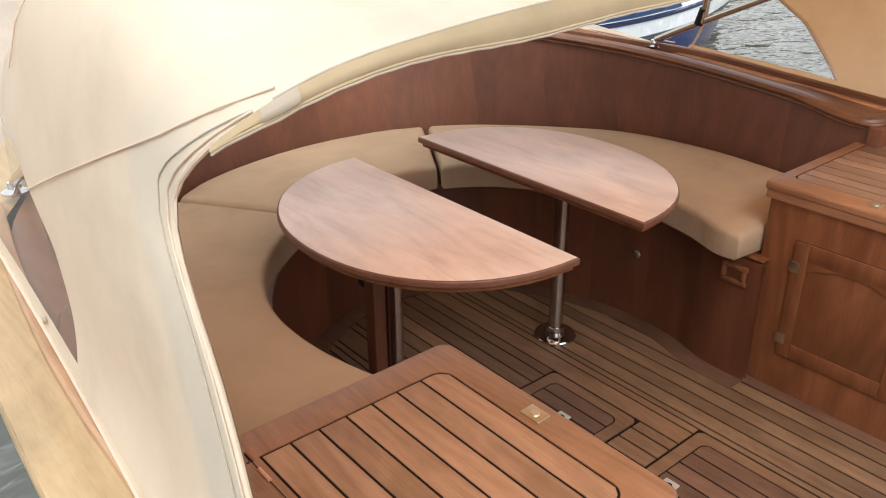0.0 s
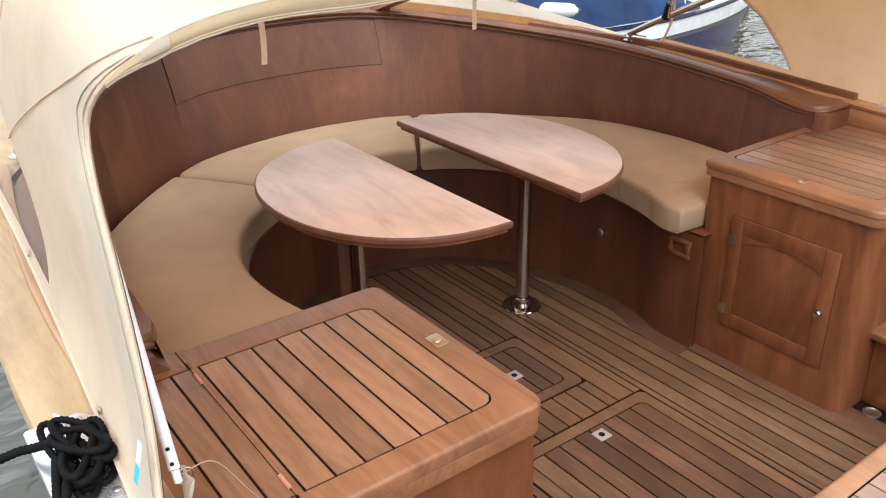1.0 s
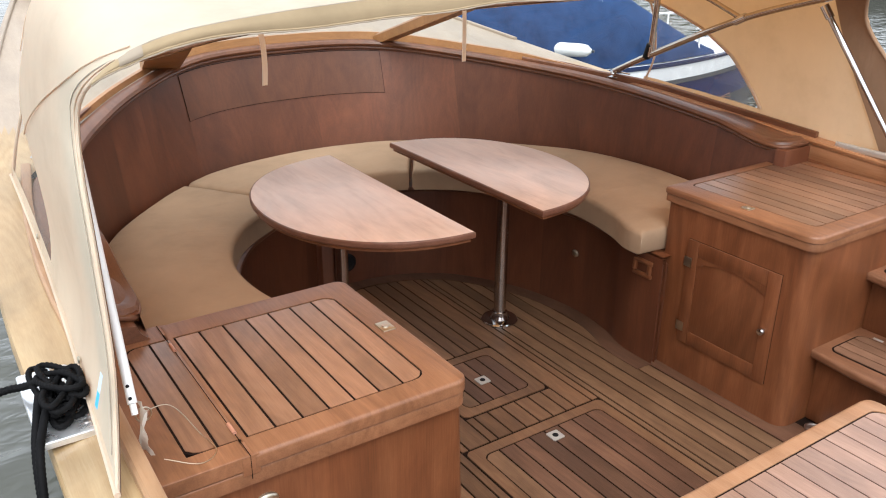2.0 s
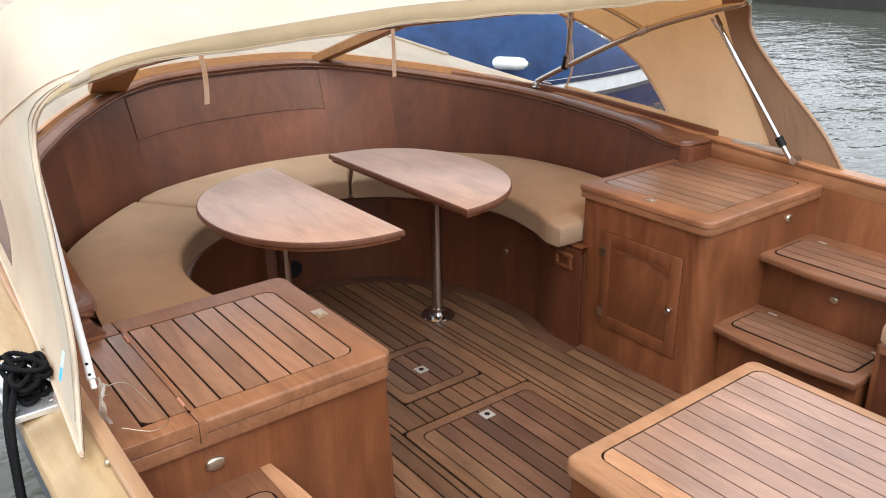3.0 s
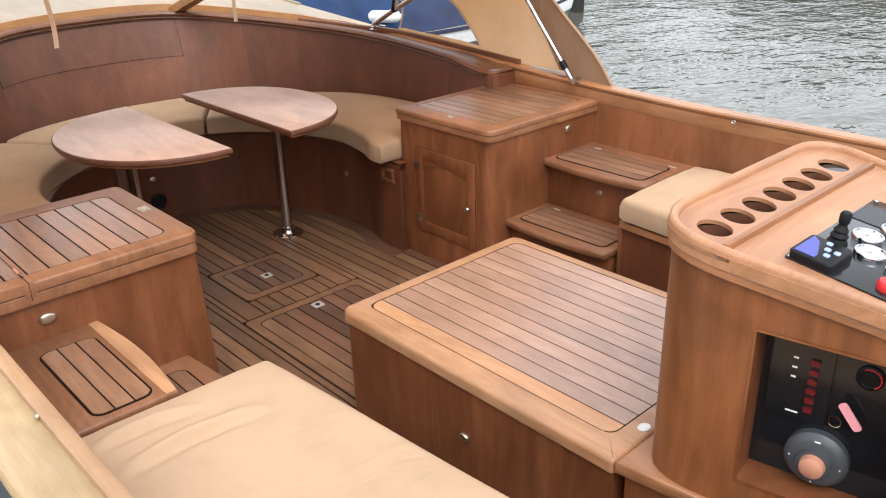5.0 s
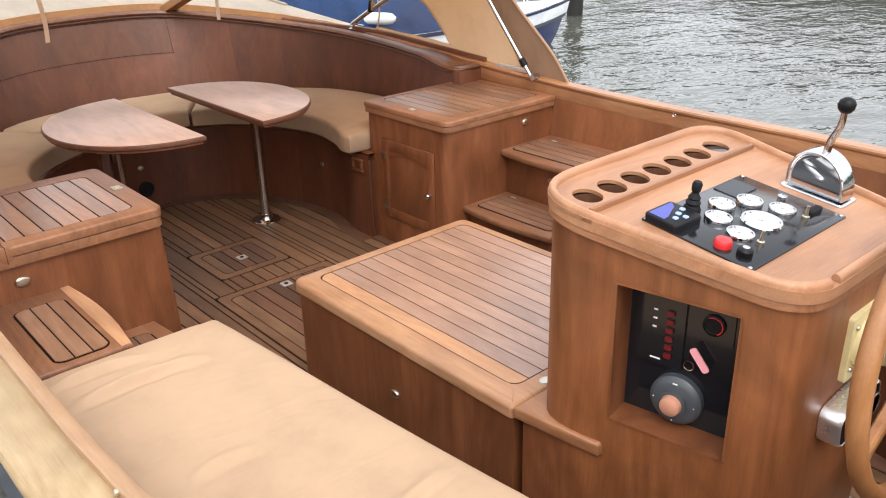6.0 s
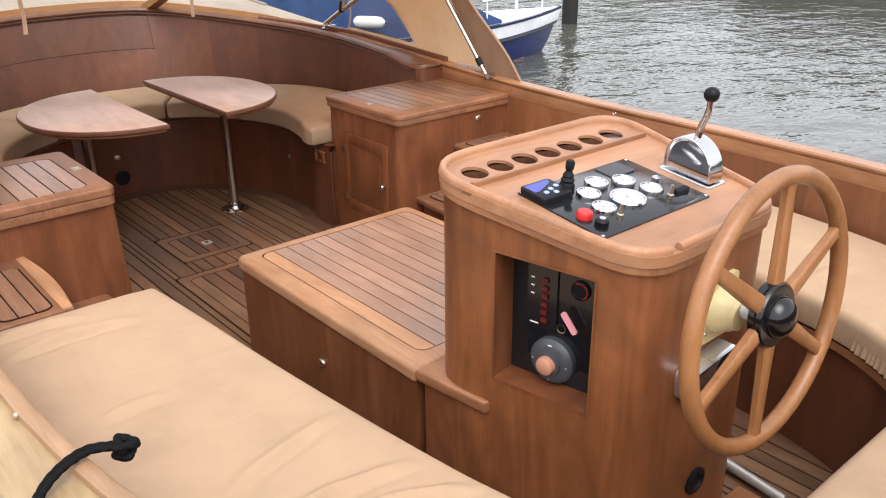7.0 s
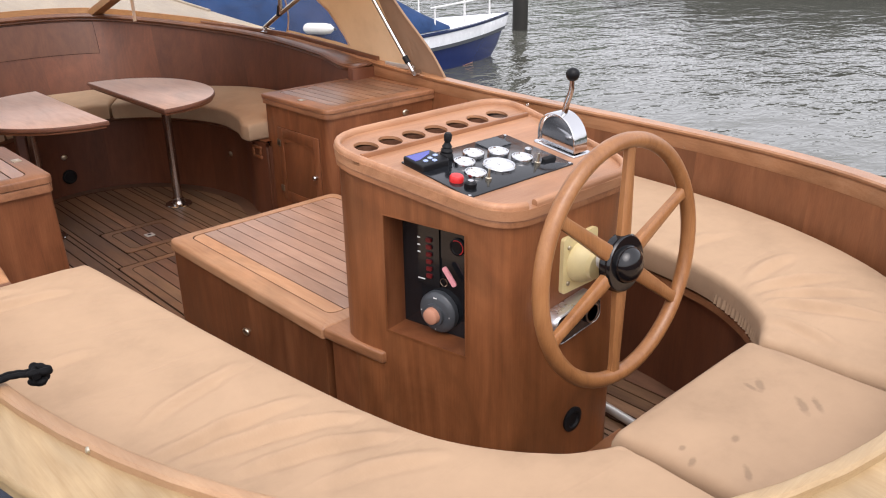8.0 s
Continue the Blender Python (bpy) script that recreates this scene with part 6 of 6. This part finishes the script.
# ---- instruments ----
PZ = lambda y: 1.036 + 0.139 * (y + 1.205)
NRM = Vector((0, -0.139, 1)).normalized()
LEAN = turned(NRM)
for x, y, r in ((-0.086, -1.281, 0.031), (-0.011, -1.310, 0.031), (0.016, -1.380, 0.031), (-0.156, -1.315, 0.031), (-0.085, -1.383, 0.046), (-0.184, -1.387, 0.031)):
    gz = PZ(y)
    gauge = sub("gauge", lathe(B(), [(r * 1.03, 0), (r * 1.05, 0.006), (r * 1.0, 0.0095), (r * 0.90, 0.0095), (r * 0.84, 0.005), (0, 0.005)], (x, y, gz), 28, LEAN), M_CHROME, dash, "round gauge with a chrome bezel")
    sub("dial", lathe(B(), [(r * 0.85, 0.004), (r * 0.85, 0.0062), (0, 0.0062)], (x, y, gz), 28, LEAN), M_DIAL, gauge, "white gauge dial")
    sub("needle", box(B(), x - 0.0012, x + 0.0012, y - 0.004, y + r * 0.7, gz + 0.0068, gz + 0.0075, 0.0004), M_GREY, gauge)
    for k in range(9):
        a = radians(-30 + 30 * k)
        p = Vector((math.cos(a) * r * 0.74, math.sin(a) * r * 0.74, 0.0064))
        q = Matrix.Translation((x, y, gz)) @ LEAN @ Matrix.Translation(p)
        bm = B()
        bmesh.ops.create_cube(bm, size=1, matrix=q @ Matrix.Rotation(a, 4, "Z") @ Matrix.Diagonal((r * 0.16, 0.0012, 0.0008, 1)))
        sub("tick", bm, M_TICK, gauge, smooth=False)
cover_o, cover_i = rrect(-0.012, 0.084, -1.277, -1.212, 0.003), rrect(-0.0105, 0.0825, -1.2755, -1.2135, 0.002)
sub("cover_gap", frame_prism(B(), cover_o, cover_i, 1.0362, 1.0368, 0, 2, SLOPE), M_GREY, dash)
sub("blank_cover", prism(B(), inset(cover_i, 0.001), 1.0355, 1.0366, 0, 0, 2, SLOPE), M_PANEL, dash, "square blank cover")
disp = sub("display", prism(B(), rrect(-0.302, -0.198, -1.300, -1.214, 0.010), 1.036, 1.054, 0.004, 0, 3, SLOPE), M_BLACK, dash, "small square display unit")
sub("screen", prism(B(), [(-0.294, -1.222), (-0.294, -1.262), (-0.278, -1.262), (-0.222, -1.240), (-0.206, -1.222)], 1.0535, 1.0548, 0, 0, 2, SLOPE), M_BLUE, disp, "blue lit display")
for bx, by in ((-0.268, -1.275), (-0.243, -1.266), (-0.216, -1.258), (-0.243, -1.285)):
    sub("key", prism(B(), rrect(bx - 0.007, bx + 0.007, by - 0.006, by + 0.006, 0.004), 1.053, 1.0565, 0.001, 0, 2, SLOPE), M_KEY, disp, "pale blue key")
jx, jy = -0.168, -1.252
sub("joystick", lathe(B(), [(0.021, 0.0), (0.021, 0.006), (0.016, 0.016), (0.018, 0.022), (0.013, 0.030), (0.015, 0.034), (0.010, 0.042), (0.008, 0.047), (0.011, 0.052), (0.012, 0.068), (0.009, 0.074), (0, 0.075)], (jx, jy, PZ(jy)), 18, LEAN), M_RUBBER, dash, "black thruster joystick with rubber boot")
sub("stop_button", lathe(B(), [(0.02, 0), (0.02, 0.012), (0.017, 0.017), (0, 0.018)], (-0.26, -1.39, PZ(-1.39)), 20, LEAN), M_RED, dash, "round red button")
kn = sub("start_knob", lathe(B(), [(0.017, 0), (0.017, 0.014), (0.013, 0.018), (0, 0.018)], (-0.258, -1.441, PZ(-1.441)), 18, LEAN), M_BLACK, dash, "black ignition knob")
sub("knob_cap", lathe(B(), [(0.008, 0.018), (0.008, 0.021), (0, 0.021)], (-0.258, -1.441, PZ(-1.441)), 14, LEAN), M_CHROME, kn)
sub("push_button", lathe(B(), [(0.011, 0), (0.011, 0.006), (0.007, 0.009), (0, 0.009)], (0.085, -1.343, PZ(-1.343)), 16, LEAN), M_CHROME, dash, "small chrome push button")
for x, y in ((0.024, -1.433), (-0.182, -1.435)):
    sub("toggle", lathe(B(), [(0.009, 0), (0.009, 0.008), (0.005, 0.01), (0.003, 0.03), (0.004, 0.034), (0, 0.035)], (x, y, PZ(y)), 14, LEAN), M_BRASS, dash, "metal toggle switch")
sub("rocker", prism(B(), rrect(0.055, 0.108, -1.437, -1.418, 0.008), 1.036, 1.046, 0.004, 0, 3, SLOPE), M_RUBBER, dash, "black rocker switch")
for x in (-0.294, 0.118):
    for y in (-1.476, -1.217):
        sub("screw", disc_cap(B(), (x, y, PZ(y)), NRM, 0.005, 0.002), M_CHROME, dash)

cap_p = (-0.307 + 0.0925 * 6, -1.058)
sub("cup_disc", lathe(B(), [(0.035, 0.001), (0.035, 0.006), (0.0, 0.006)], (*cap_p, 1.018 + SLOPE(*cap_p)), 20), M_PANEL, helm, "black socket in the last hole")

# ---- switch niche ----
niche = thing("switch_panel", face(ya, NZ0, 0.08), "black switch panel with red rockers in the console niche", "switch panel")
AX = -inn
TURN_N = Matrix(((along_n.x, 0, AX.x, 0), (along_n.y, 0, AX.y, 0), (0, 1, 0, 0), (0, 0, 0, 1)))


def on_back(s, z, h=0.0):
    return Vector(face(ya + s, z, 0.083 - h))


def slab(s0, s1, z0, z1, h0, h1, r=0.003):
    bm = B()
    o = rrect(s0, s1, z0, z1, r, 3)
    rows = [[on_back(s, z, h) for s, z in o] for h in (h0, h1)]
    v = grid(bm, rows, True)
    bm.faces.new(v[0])
    bm.faces.new(v[1])
    return bm


fuse = sub("fuse_board", slab(0.018, 0.138, 0.675, 0.862, 0.0, 0.006), M_PANEL, niche, "black fuse board")
for k in range(6):
    z = 0.818 - 0.0225 * k
    sub("rocker", slab(0.094, 0.112, z - 0.0065, z + 0.0065, 0.006, 0.012), M_DKRED, fuse, "red rocker switch")
    if k < 3:
        sub("label_bar", slab(0.060, 0.070, z - 0.0022, z + 0.0022, 0.006, 0.0065, 0.0005), M_WHITE, fuse)
sub("label_bar", slab(0.06, 0.085, 0.688, 0.692, 0.006, 0.0065, 0.0005), M_WHITE, fuse)
sub("side_board", slab(0.143, 0.25, 0.77, 0.862, 0.0, 0.004), M_PANEL, niche)
pc = on_back(0.204, 0.818, 0.004)
ign = sub("round_switch", lathe(B(), [(0.026, 0), (0.026, 0.006), (0.02, 0.008), (0.018, 0.006), (0, 0.006)], pc, 22, turned(AX)), M_BLACK, niche, "round black switch")
bm = B()
tube(bm, [pc + (along_n * math.cos(a) + Vector((0, 0, 1)) * math.sin(a)) * 0.021 + AX * 0.008 for a in [radians(-60 + 13 * k) for k in range(15)]], 0.0015, 6)
sub("red_mark", bm, M_RED, ign)
bat = sub("battery_switch", lathe(B(), [(0.064, 0), (0.064, 0.018), (0.055, 0.028), (0.046, 0.030), (0.034, 0.032), (0.034, 0.042), (0.0, 0.042)], on_back(0.137, 0.60), 32, turned(AX)), M_GREY, niche, "dark grey round battery switch")
sub("switch_knob", lathe(B(), [(0.026, 0.042), (0.024, 0.056), (0.018, 0.06), (0, 0.06)], on_back(0.137, 0.60), 24, turned(AX)), M_COPPER, bat, "copper coloured centre knob")
for a in (90, 0, 180, 270):
    p = on_back(0.137, 0.60, 0.0285) + (along_n * math.cos(radians(a)) + Vector((0, 0, 1)) * math.sin(radians(a))) * 0.05
    bm = B()
    w = 0.012 if a == 90 else 0.003
    bmesh.ops.create_cube(bm, size=1, matrix=Matrix.Translation(p) @ TURN_N @ Matrix.Diagonal((w, 0.0035, 0.002, 1)))
    sub("mark", bm, M_WHITE, bat, smooth=False)
key = thing("key_tag", on_back(0.165, 0.70), "pink key tag on a steel ring", "key")
kc = on_back(0.158, 0.700, 0.012)
sub("ring", tube(B(), [kc + (along_n * math.cos(2 * math.pi * k / 20) + Vector((0, 0, 1)) * math.sin(2 * math.pi * k / 20)) * 0.012 for k in range(21)], 0.0018, 6, False), M_CHROME, key)
bm = B()
o = rrect(-0.009, 0.009, -0.032, 0.032, 0.006, 3)
tm = Matrix.Translation(on_back(0.185, 0.728, 0.02)) @ TURN_N @ Matrix.Rotation(radians(38), 4, "Z")
v = grid(bm, [[tm @ Vector((x, y, z)) for x, y in o] for z in (0, 0.004)], True)
bm.faces.new(v[0])
bm.faces.new(v[1])
sub("tag", bm, M_PINK, key, "pink plastic tag")

# ---- after face of the console ----
for sx in (-0.054, 0.054):
    for sz in (-0.054, 0.054):
        sub("bolt", disc_cap(B(), (0.005 + sx, -1.619, 0.765 + sz), (0, -1, 0), 0.007, 0.006), M_BRASS, flange)
lampy = thing("control_bracket", (-0.04, -1.62, 0.605), "chrome cased engine control with a black face on the console", "control")
mm = Matrix.Translation((-0.038, -1.608, 0.607)) @ Matrix.Rotation(radians(90), 4, "X") @ Matrix.Rotation(radians(7), 4, "Z")
o = rrect(-0.102, 0.102, -0.047, 0.047, 0.026, 6)
bm = B()
rows = [[mm @ Vector((x * q, y * (1 - 2.1 * (1 - q)), z)) for x, y in o] for q, z in ((1, 0), (1, 0.040), (0.985, 0.048), (0.955, 0.051), (0.94, 0.047))]
v = grid(bm, rows, True)
bm.faces.new(v[0])
bm.faces.new(v[-1])
sub("case", bm, M_SHINE, lampy)
bm = B()
rows = [[mm @ Vector((x * 0.93, y * 0.86, z)) for x, y in o] for z in (0.046, 0.0495)]
v = grid(bm, rows, True)
bm.faces.new(v[0])
bm.faces.new(v[-1])
sub("face_plate", bm, M_PANEL, lampy, "black face plate")
lens = sub("lens", lathe(B(), [(0.032, 0.0), (0.032, 0.008), (0.027, 0.010), (0.025, 0.007), (0, 0.007)], mm @ Vector((0.05, 0, 0.049)), 24, turned((0, -1, 0))), M_BLACK, lampy, "round dial")
sub("lens_ring", lathe(B(), [(0.029, 0.0095), (0.029, 0.0112), (0.025, 0.0112), (0.025, 0.0095)], mm @ Vector((0.05, 0, 0.049)), 24, turned((0, -1, 0))), M_STEEL, lens)
hv = thing("hull_vent", (0.02, -1.605, 0.22), "round black rubber vent on the console", "vent")
sub("ring", lathe(B(), [(0.04, 0), (0.042, 0.008), (0.036, 0.012), (0.026, 0.012), (0.022, 0.006), (0, 0.006)], (0.02, -1.605, 0.22), 24, turned((0, -1, 0))), M_RUBBER, hv)
tub = thing("floor_tube", (0.42, -1.55, 0.04), "polished steel tube lying on the floor", "tube")
sub("pipe", tube(B(), [(0.40, -1.42, 0.03), (0.36, -1.72, 0.03)], 0.016, 14), M_PLATE, tub)
fp = thing("foot_board", (0.12, -1.7, 0), "low wooden foot board at the helm", "board")
sub("board", box(B(), -0.12, 0.30, -1.86, -1.60, 0.0, 0.05, 0.008), M_TRIMX, fp)

# ---- fittings ----
sc = thing("floor_drain", (0.79, 0.5, 0), "round metal floor drain", "drain")
sub("ring", lathe(B(), [(0.03, 0), (0.03, 0.004), (0.024, 0.005), (0.02, 0.002), (0, 0.002)], (0.79, 0.50, 0.0015), 22), M_STEEL, sc)
for at_, ax in (((0.708, 1.68, 0.275), (-1, 0.1, 0)), ((-0.05, 2.462, 0.25), (0, -1, 0))):
    sub("cap", disc_cap(B(), at_, ax, 0.017, 0.009, 1.2), M_BRASS, bench, "small oval nickel cap")
sub("end_panel", box(B(), 0.648, 0.72, 1.14, 1.18, 0.0, 0.43, 0.004), M_WALL, bench)
spk = thing("bench_speaker", (-0.04, 2.455, 0.12), "round black speaker on the bench front", "speaker")
sub("ring", lathe(B(), [(0.045, 0), (0.046, 0.012), (0.038, 0.016), (0.03, 0.01), (0, 0.012)], (-0.04, 2.462, 0.12), 24, turned((0, -1, 0))), M_RUBBER, spk)
pk = thing("hand_pocket", (0.64, 1.22, 0.38), "wooden finger pull on the bench end", "handle")
for z0, z1 in ((0.40, 0.418), (0.345, 0.363)):
    sub("bar", box(B(), 0.628, 0.648, 1.175, 1.27, z0 + 0.012, z1 + 0.012, 0.005), M_BODY, pk)
for y in (1.18, 1.255):
    sub("bar", box(B(), 0.629, 0.648, y, y + 0.018, 0.374, 0.414, 0.004), M_BODY, pk)
bd = thing("bench_door", (0.83, -0.6, 0.25), "panelled locker door in the starboard bench front", "door")
sub("leaf", box(B(), 0.797, 0.82, -0.95, -0.32, 0.07, 0.36, 0.004), M_WALL, bd)
sub("panel", box(B(), 0.793, 0.799, -0.88, -0.39, 0.12, 0.31, 0.007), M_WALL, bd)
sub("catch", disc_cap(B(), (0.797, -0.60, 0.335), (-1, 0, 0), 0.010, 0.014), M_CHROME, bd)
bolts = [(1.412, -1.10, 0.727), (1.434, -0.16, 0.755)]
for p in bolts:
    eb = thing("rail_eye", p, "round chrome eye bolt under the rail", "fitting", "rail eyes")
    k = 1.0 if p[1] < -1 else 0.5
    sub("ring", lathe(B(), [(0.022 * k, 0), (0.022 * k, 0.006), (0.016 * k, 0.009), (0.009 * k, 0.007), (0, 0.007)], p, 20, turned((-1, 0, 0.1))), M_CHROME, eb)
for y in (-1.56, -0.96, -0.28, 0.38):
    x = -min(1.445, 1.445 * (1 - max(0, (-0.4 - y) / 2.16) ** 2.7) ** 0.37)
    bt = thing("rail_stud", (x - 0.026, y, sheer(y) - 0.012), "small brass stud on the coaming rail", "stud", "rail studs")
    sub("stud", disc_cap(B(), (x - 0.0225, y, sheer(y) - 0.012), (-0.9, 0, 0.4), 0.007, 0.008), M_BRASS, bt)

# ---- ropes ----


def rope(path, r, name="strand", turns=105.0):
    """A laid rope: three strands that wind round each other."""
    pts = [Vector(p) for p in path]
    bm = B()
    t0 = (pts[1] - pts[0]).normalized()
    nrm = t0.orthogonal().normalized()
    rows, run = [], 0.0
    for i, p in enumerate(pts):
        if i:
            run += (p - pts[i - 1]).length
        t = (pts[min(i + 1, len(pts) - 1)] - pts[max(i - 1, 0)]).normalized()
        nrm = (nrm - t * nrm.dot(t)).normalized()
        bi = t.cross(nrm)
        tw = run * turns
        rows.append([p + (nrm * math.cos(a) + bi * math.sin(a)) * r * (1 + 0.26 * abs(math.cos(1.5 * (a - tw))) - 0.14) for a in [2 * math.pi * k / 15 for k in range(15)]])
    v = grid(bm, rows, True)
    bm.faces.new(v[0])
    bm.faces.new(v[-1])
    return bm


def coil(cx, cy, z, n, rx, ry, seed, up):
    rnd = random.Random(seed)
    pts = []
    for k in range(n):
        a = 2.4 * k + rnd.uniform(-0.3, 0.3)
        pts.append((cx + rx * math.cos(a) * rnd.uniform(0.5, 1), cy + ry * math.sin(a) * rnd.uniform(0.5, 1), z + up * k / n + rnd.uniform(0, 0.02)))
    return resample(spline(pts, 10), n * 44)


cz = sheer(0.78) - 0.03
cl = thing("mooring_cleat", (-1.53, 0.82, cz), "polished cleat on a steel plate on the side deck", "cleat")
sub("plate", prism(B(), rrect(-1.590, -1.472, 0.640, 0.925, 0.008), cz, cz + 0.014, 0.002), M_SHINE, cl, "polished steel deck plate")
sub("plate_tongue", prism(B(), rrect(-1.535, -1.498, 0.926, 0.955, 0.008), cz, cz + 0.012, 0.002), M_SHINE, cl)
for y in (0.745, 0.815):
    sub("horn_post", lathe(B(), [(0.013, 0.0), (0.010, 0.036)], (-1.532, y, cz + 0.012), 14), M_CHROME, cl)
sub("horn", tube(B(), spline([(-1.532, 0.70, cz + 0.050), (-1.532, 0.74, cz + 0.044), (-1.532, 0.82, cz + 0.044), (-1.532, 0.86, cz + 0.050)], 6), 0.0095, 12), M_CHROME, cl)
for x, y in ((-1.572, 0.905), (-1.50, 0.905), (-1.50, 0.675)):
    sub("screw", disc_cap(B(), (x, y, cz + 0.0135), (0, 0, 1), 0.007, 0.002), M_STEEL, cl)


def heap(cx, cy, z, loops, seed):
    """A loose heap: loops thrown one over another, each its own size, turn and tilt."""
    rnd = random.Random(seed)
    pts = []
    for t in range(loops):
        turn, rx, ry = rnd.uniform(-0.9, 0.9), rnd.uniform(0.022, 0.036), rnd.uniform(0.055, 0.092)
        dx, dy, tilt = rnd.uniform(-0.012, 0.012), rnd.uniform(-0.03, 0.03), rnd.uniform(-0.35, 0.35)
        for i in range(8):
            w = 2 * math.pi * i / 8
            u, v = rx * math.cos(w), ry * math.sin(w)
            pts.append((cx + dx + u * math.cos(turn) - v * math.sin(turn) * 0.6, cy + dy + u * math.sin(turn) + v * math.cos(turn), max(z + 0.004, z + 0.0048 * t + 0.006 + v * tilt * 0.5 + rnd.uniform(0, 0.006))))
    return resample(spline(pts, 8), len(pts) * 20)


rp = thing("mooring_rope", (-1.545, 0.77, cz), "black laid mooring rope coiled round the cleat", "rope")
sub("coil", rope(heap(-1.530, 0.765, cz + 0.014, 10, 5), 0.0058, turns=230.0), M_ROPE, rp)
sub("tail", rope(resample(spline([(-1.565, 0.76, cz + 0.05), (-1.582, 0.70, cz + 0.03), (-1.600, 0.63, cz - 0.01), (-1.615, 0.55, cz - 0.15), (-1.65, 0.44, cz - 0.6)], 8), 220), 0.0075, turns=230.0), M_ROPE, rp)
sub("tail", rope(resample(spline([(-1.55, 0.73, cz + 0.05), (-1.575, 0.675, cz + 0.03), (-1.600, 0.59, cz - 0.02), (-1.63, 0.46, cz - 0.3), (-1.70, 0.33, cz - 0.8)], 8), 220), 0.0075, turns=230.0), M_ROPE, rp)
sub("lead", rope(resample(spline([(-1.56, 0.80, cz + 0.055), (-1.585, 0.835, cz + 0.035), (-1.62, 0.85, cz + 0.028), (-1.67, 0.84, cz + 0.02), (-1.76, 0.83, cz - 0.05), (-1.95, 0.82, cz - 0.25)], 8), 200), 0.0075, turns=230.0), M_ROPE, rp)
zr = sheer(-1.2)
rp2 = thing("mooring_line", (-1.40, -1.22, zr), "black rope knotted over the coaming rail", "rope")
sub("knot", rope(coil(-1.345, -1.25, zr - 0.012, 8, 0.026, 0.028, 9, 0.03), 0.008), M_ROPE, rp2)
for o in (0.0, 0.013):
    sub("lead", rope(resample(spline([(-1.35, -1.24 + o, zr + 0.015), (-1.40, -1.22 + o, zr + 0.016), (-1.455, -1.23 + o, zr + 0.005), (-1.50, -1.26 + o, zr - 0.012), (-1.54, -1.32 + o, zr - 0.03), (-1.60, -1.44 + o, zr - 0.22)], 8), 110), 0.006), M_ROPE, rp2)
rp3 = thing("bow_rope", (-0.94, 4.3, sheer(4.3) - 0.03), "black rope heaped on the foredeck edge", "rope")
sub("coil", rope(coil(-0.94, 4.3, sheer(4.3) - 0.015, 12, 0.09, 0.09, 12, 0.10), 0.014), M_ROPE, rp3)

# ---- clutter by the port strut ----
bag = thing("plastic_bag", (-1.42, 0.60, 0.8), "small clear plastic bag hung at the strut foot", "bag")
bm = B()
rows = []
for k in range(9):
    w = k / 8
    rows.append([(-1.422 + 0.006 * math.sin(5 * w + a) + 0.004 * math.sin(11 * w + 3 * a), 0.560 + math.cos(a) * 0.032 * (0.5 + 0.6 * math.sin(math.pi * min(1, w + 0.2))), 0.862 - 0.10 * w) for a in [0, 0.8, 1.6, 2.4, 3.14]])
grid(bm, rows)
sub("film", bm, M_BAG, bag)
wire = thing("pin_wire", (-1.410, 0.607, 0.792), "thin looped wire with a ring at the strut foot", "wire")
sub("loop", tube(B(), spline([(-1.410, 0.637, 0.802), (-1.350, 0.647, 0.792), (-1.310, 0.607, 0.735), (-1.295, 0.557, 0.719), (-1.335, 0.532, 0.719), (-1.395, 0.557, 0.738)], 8), 0.0009, 6), M_BRASS, wire)
sub("ring", tube(B(), [(-1.405 + 0.015 * math.cos(a), 0.632, 0.80 + 0.015 * math.sin(a)) for a in [2 * math.pi * k / 16 for k in range(17)]], 0.002, 6, False), M_BRASS, wire)
tg = thing("blue_tag", (-1.49, 0.52, 0.93), "small pale label with a bright blue stripe on the canvas", "tag")


def tag_pt(k, j):
    return Vector((-1.480 - 0.02 * k, 0.545 - 0.018 * j - 0.012 * k, 0.965 - 0.055 * k))


for nm, k0, k1, tint in (("label", 0.0, 0.55, M_TAGP), ("stripe", 0.55, 1.0, M_TAG)):
    sub(nm, grid_of([[tag_pt(k0 + (k1 - k0) * i / 3, j) for j in (0.0, 0.5, 1.0)] for i in range(4)]), tint, tg)
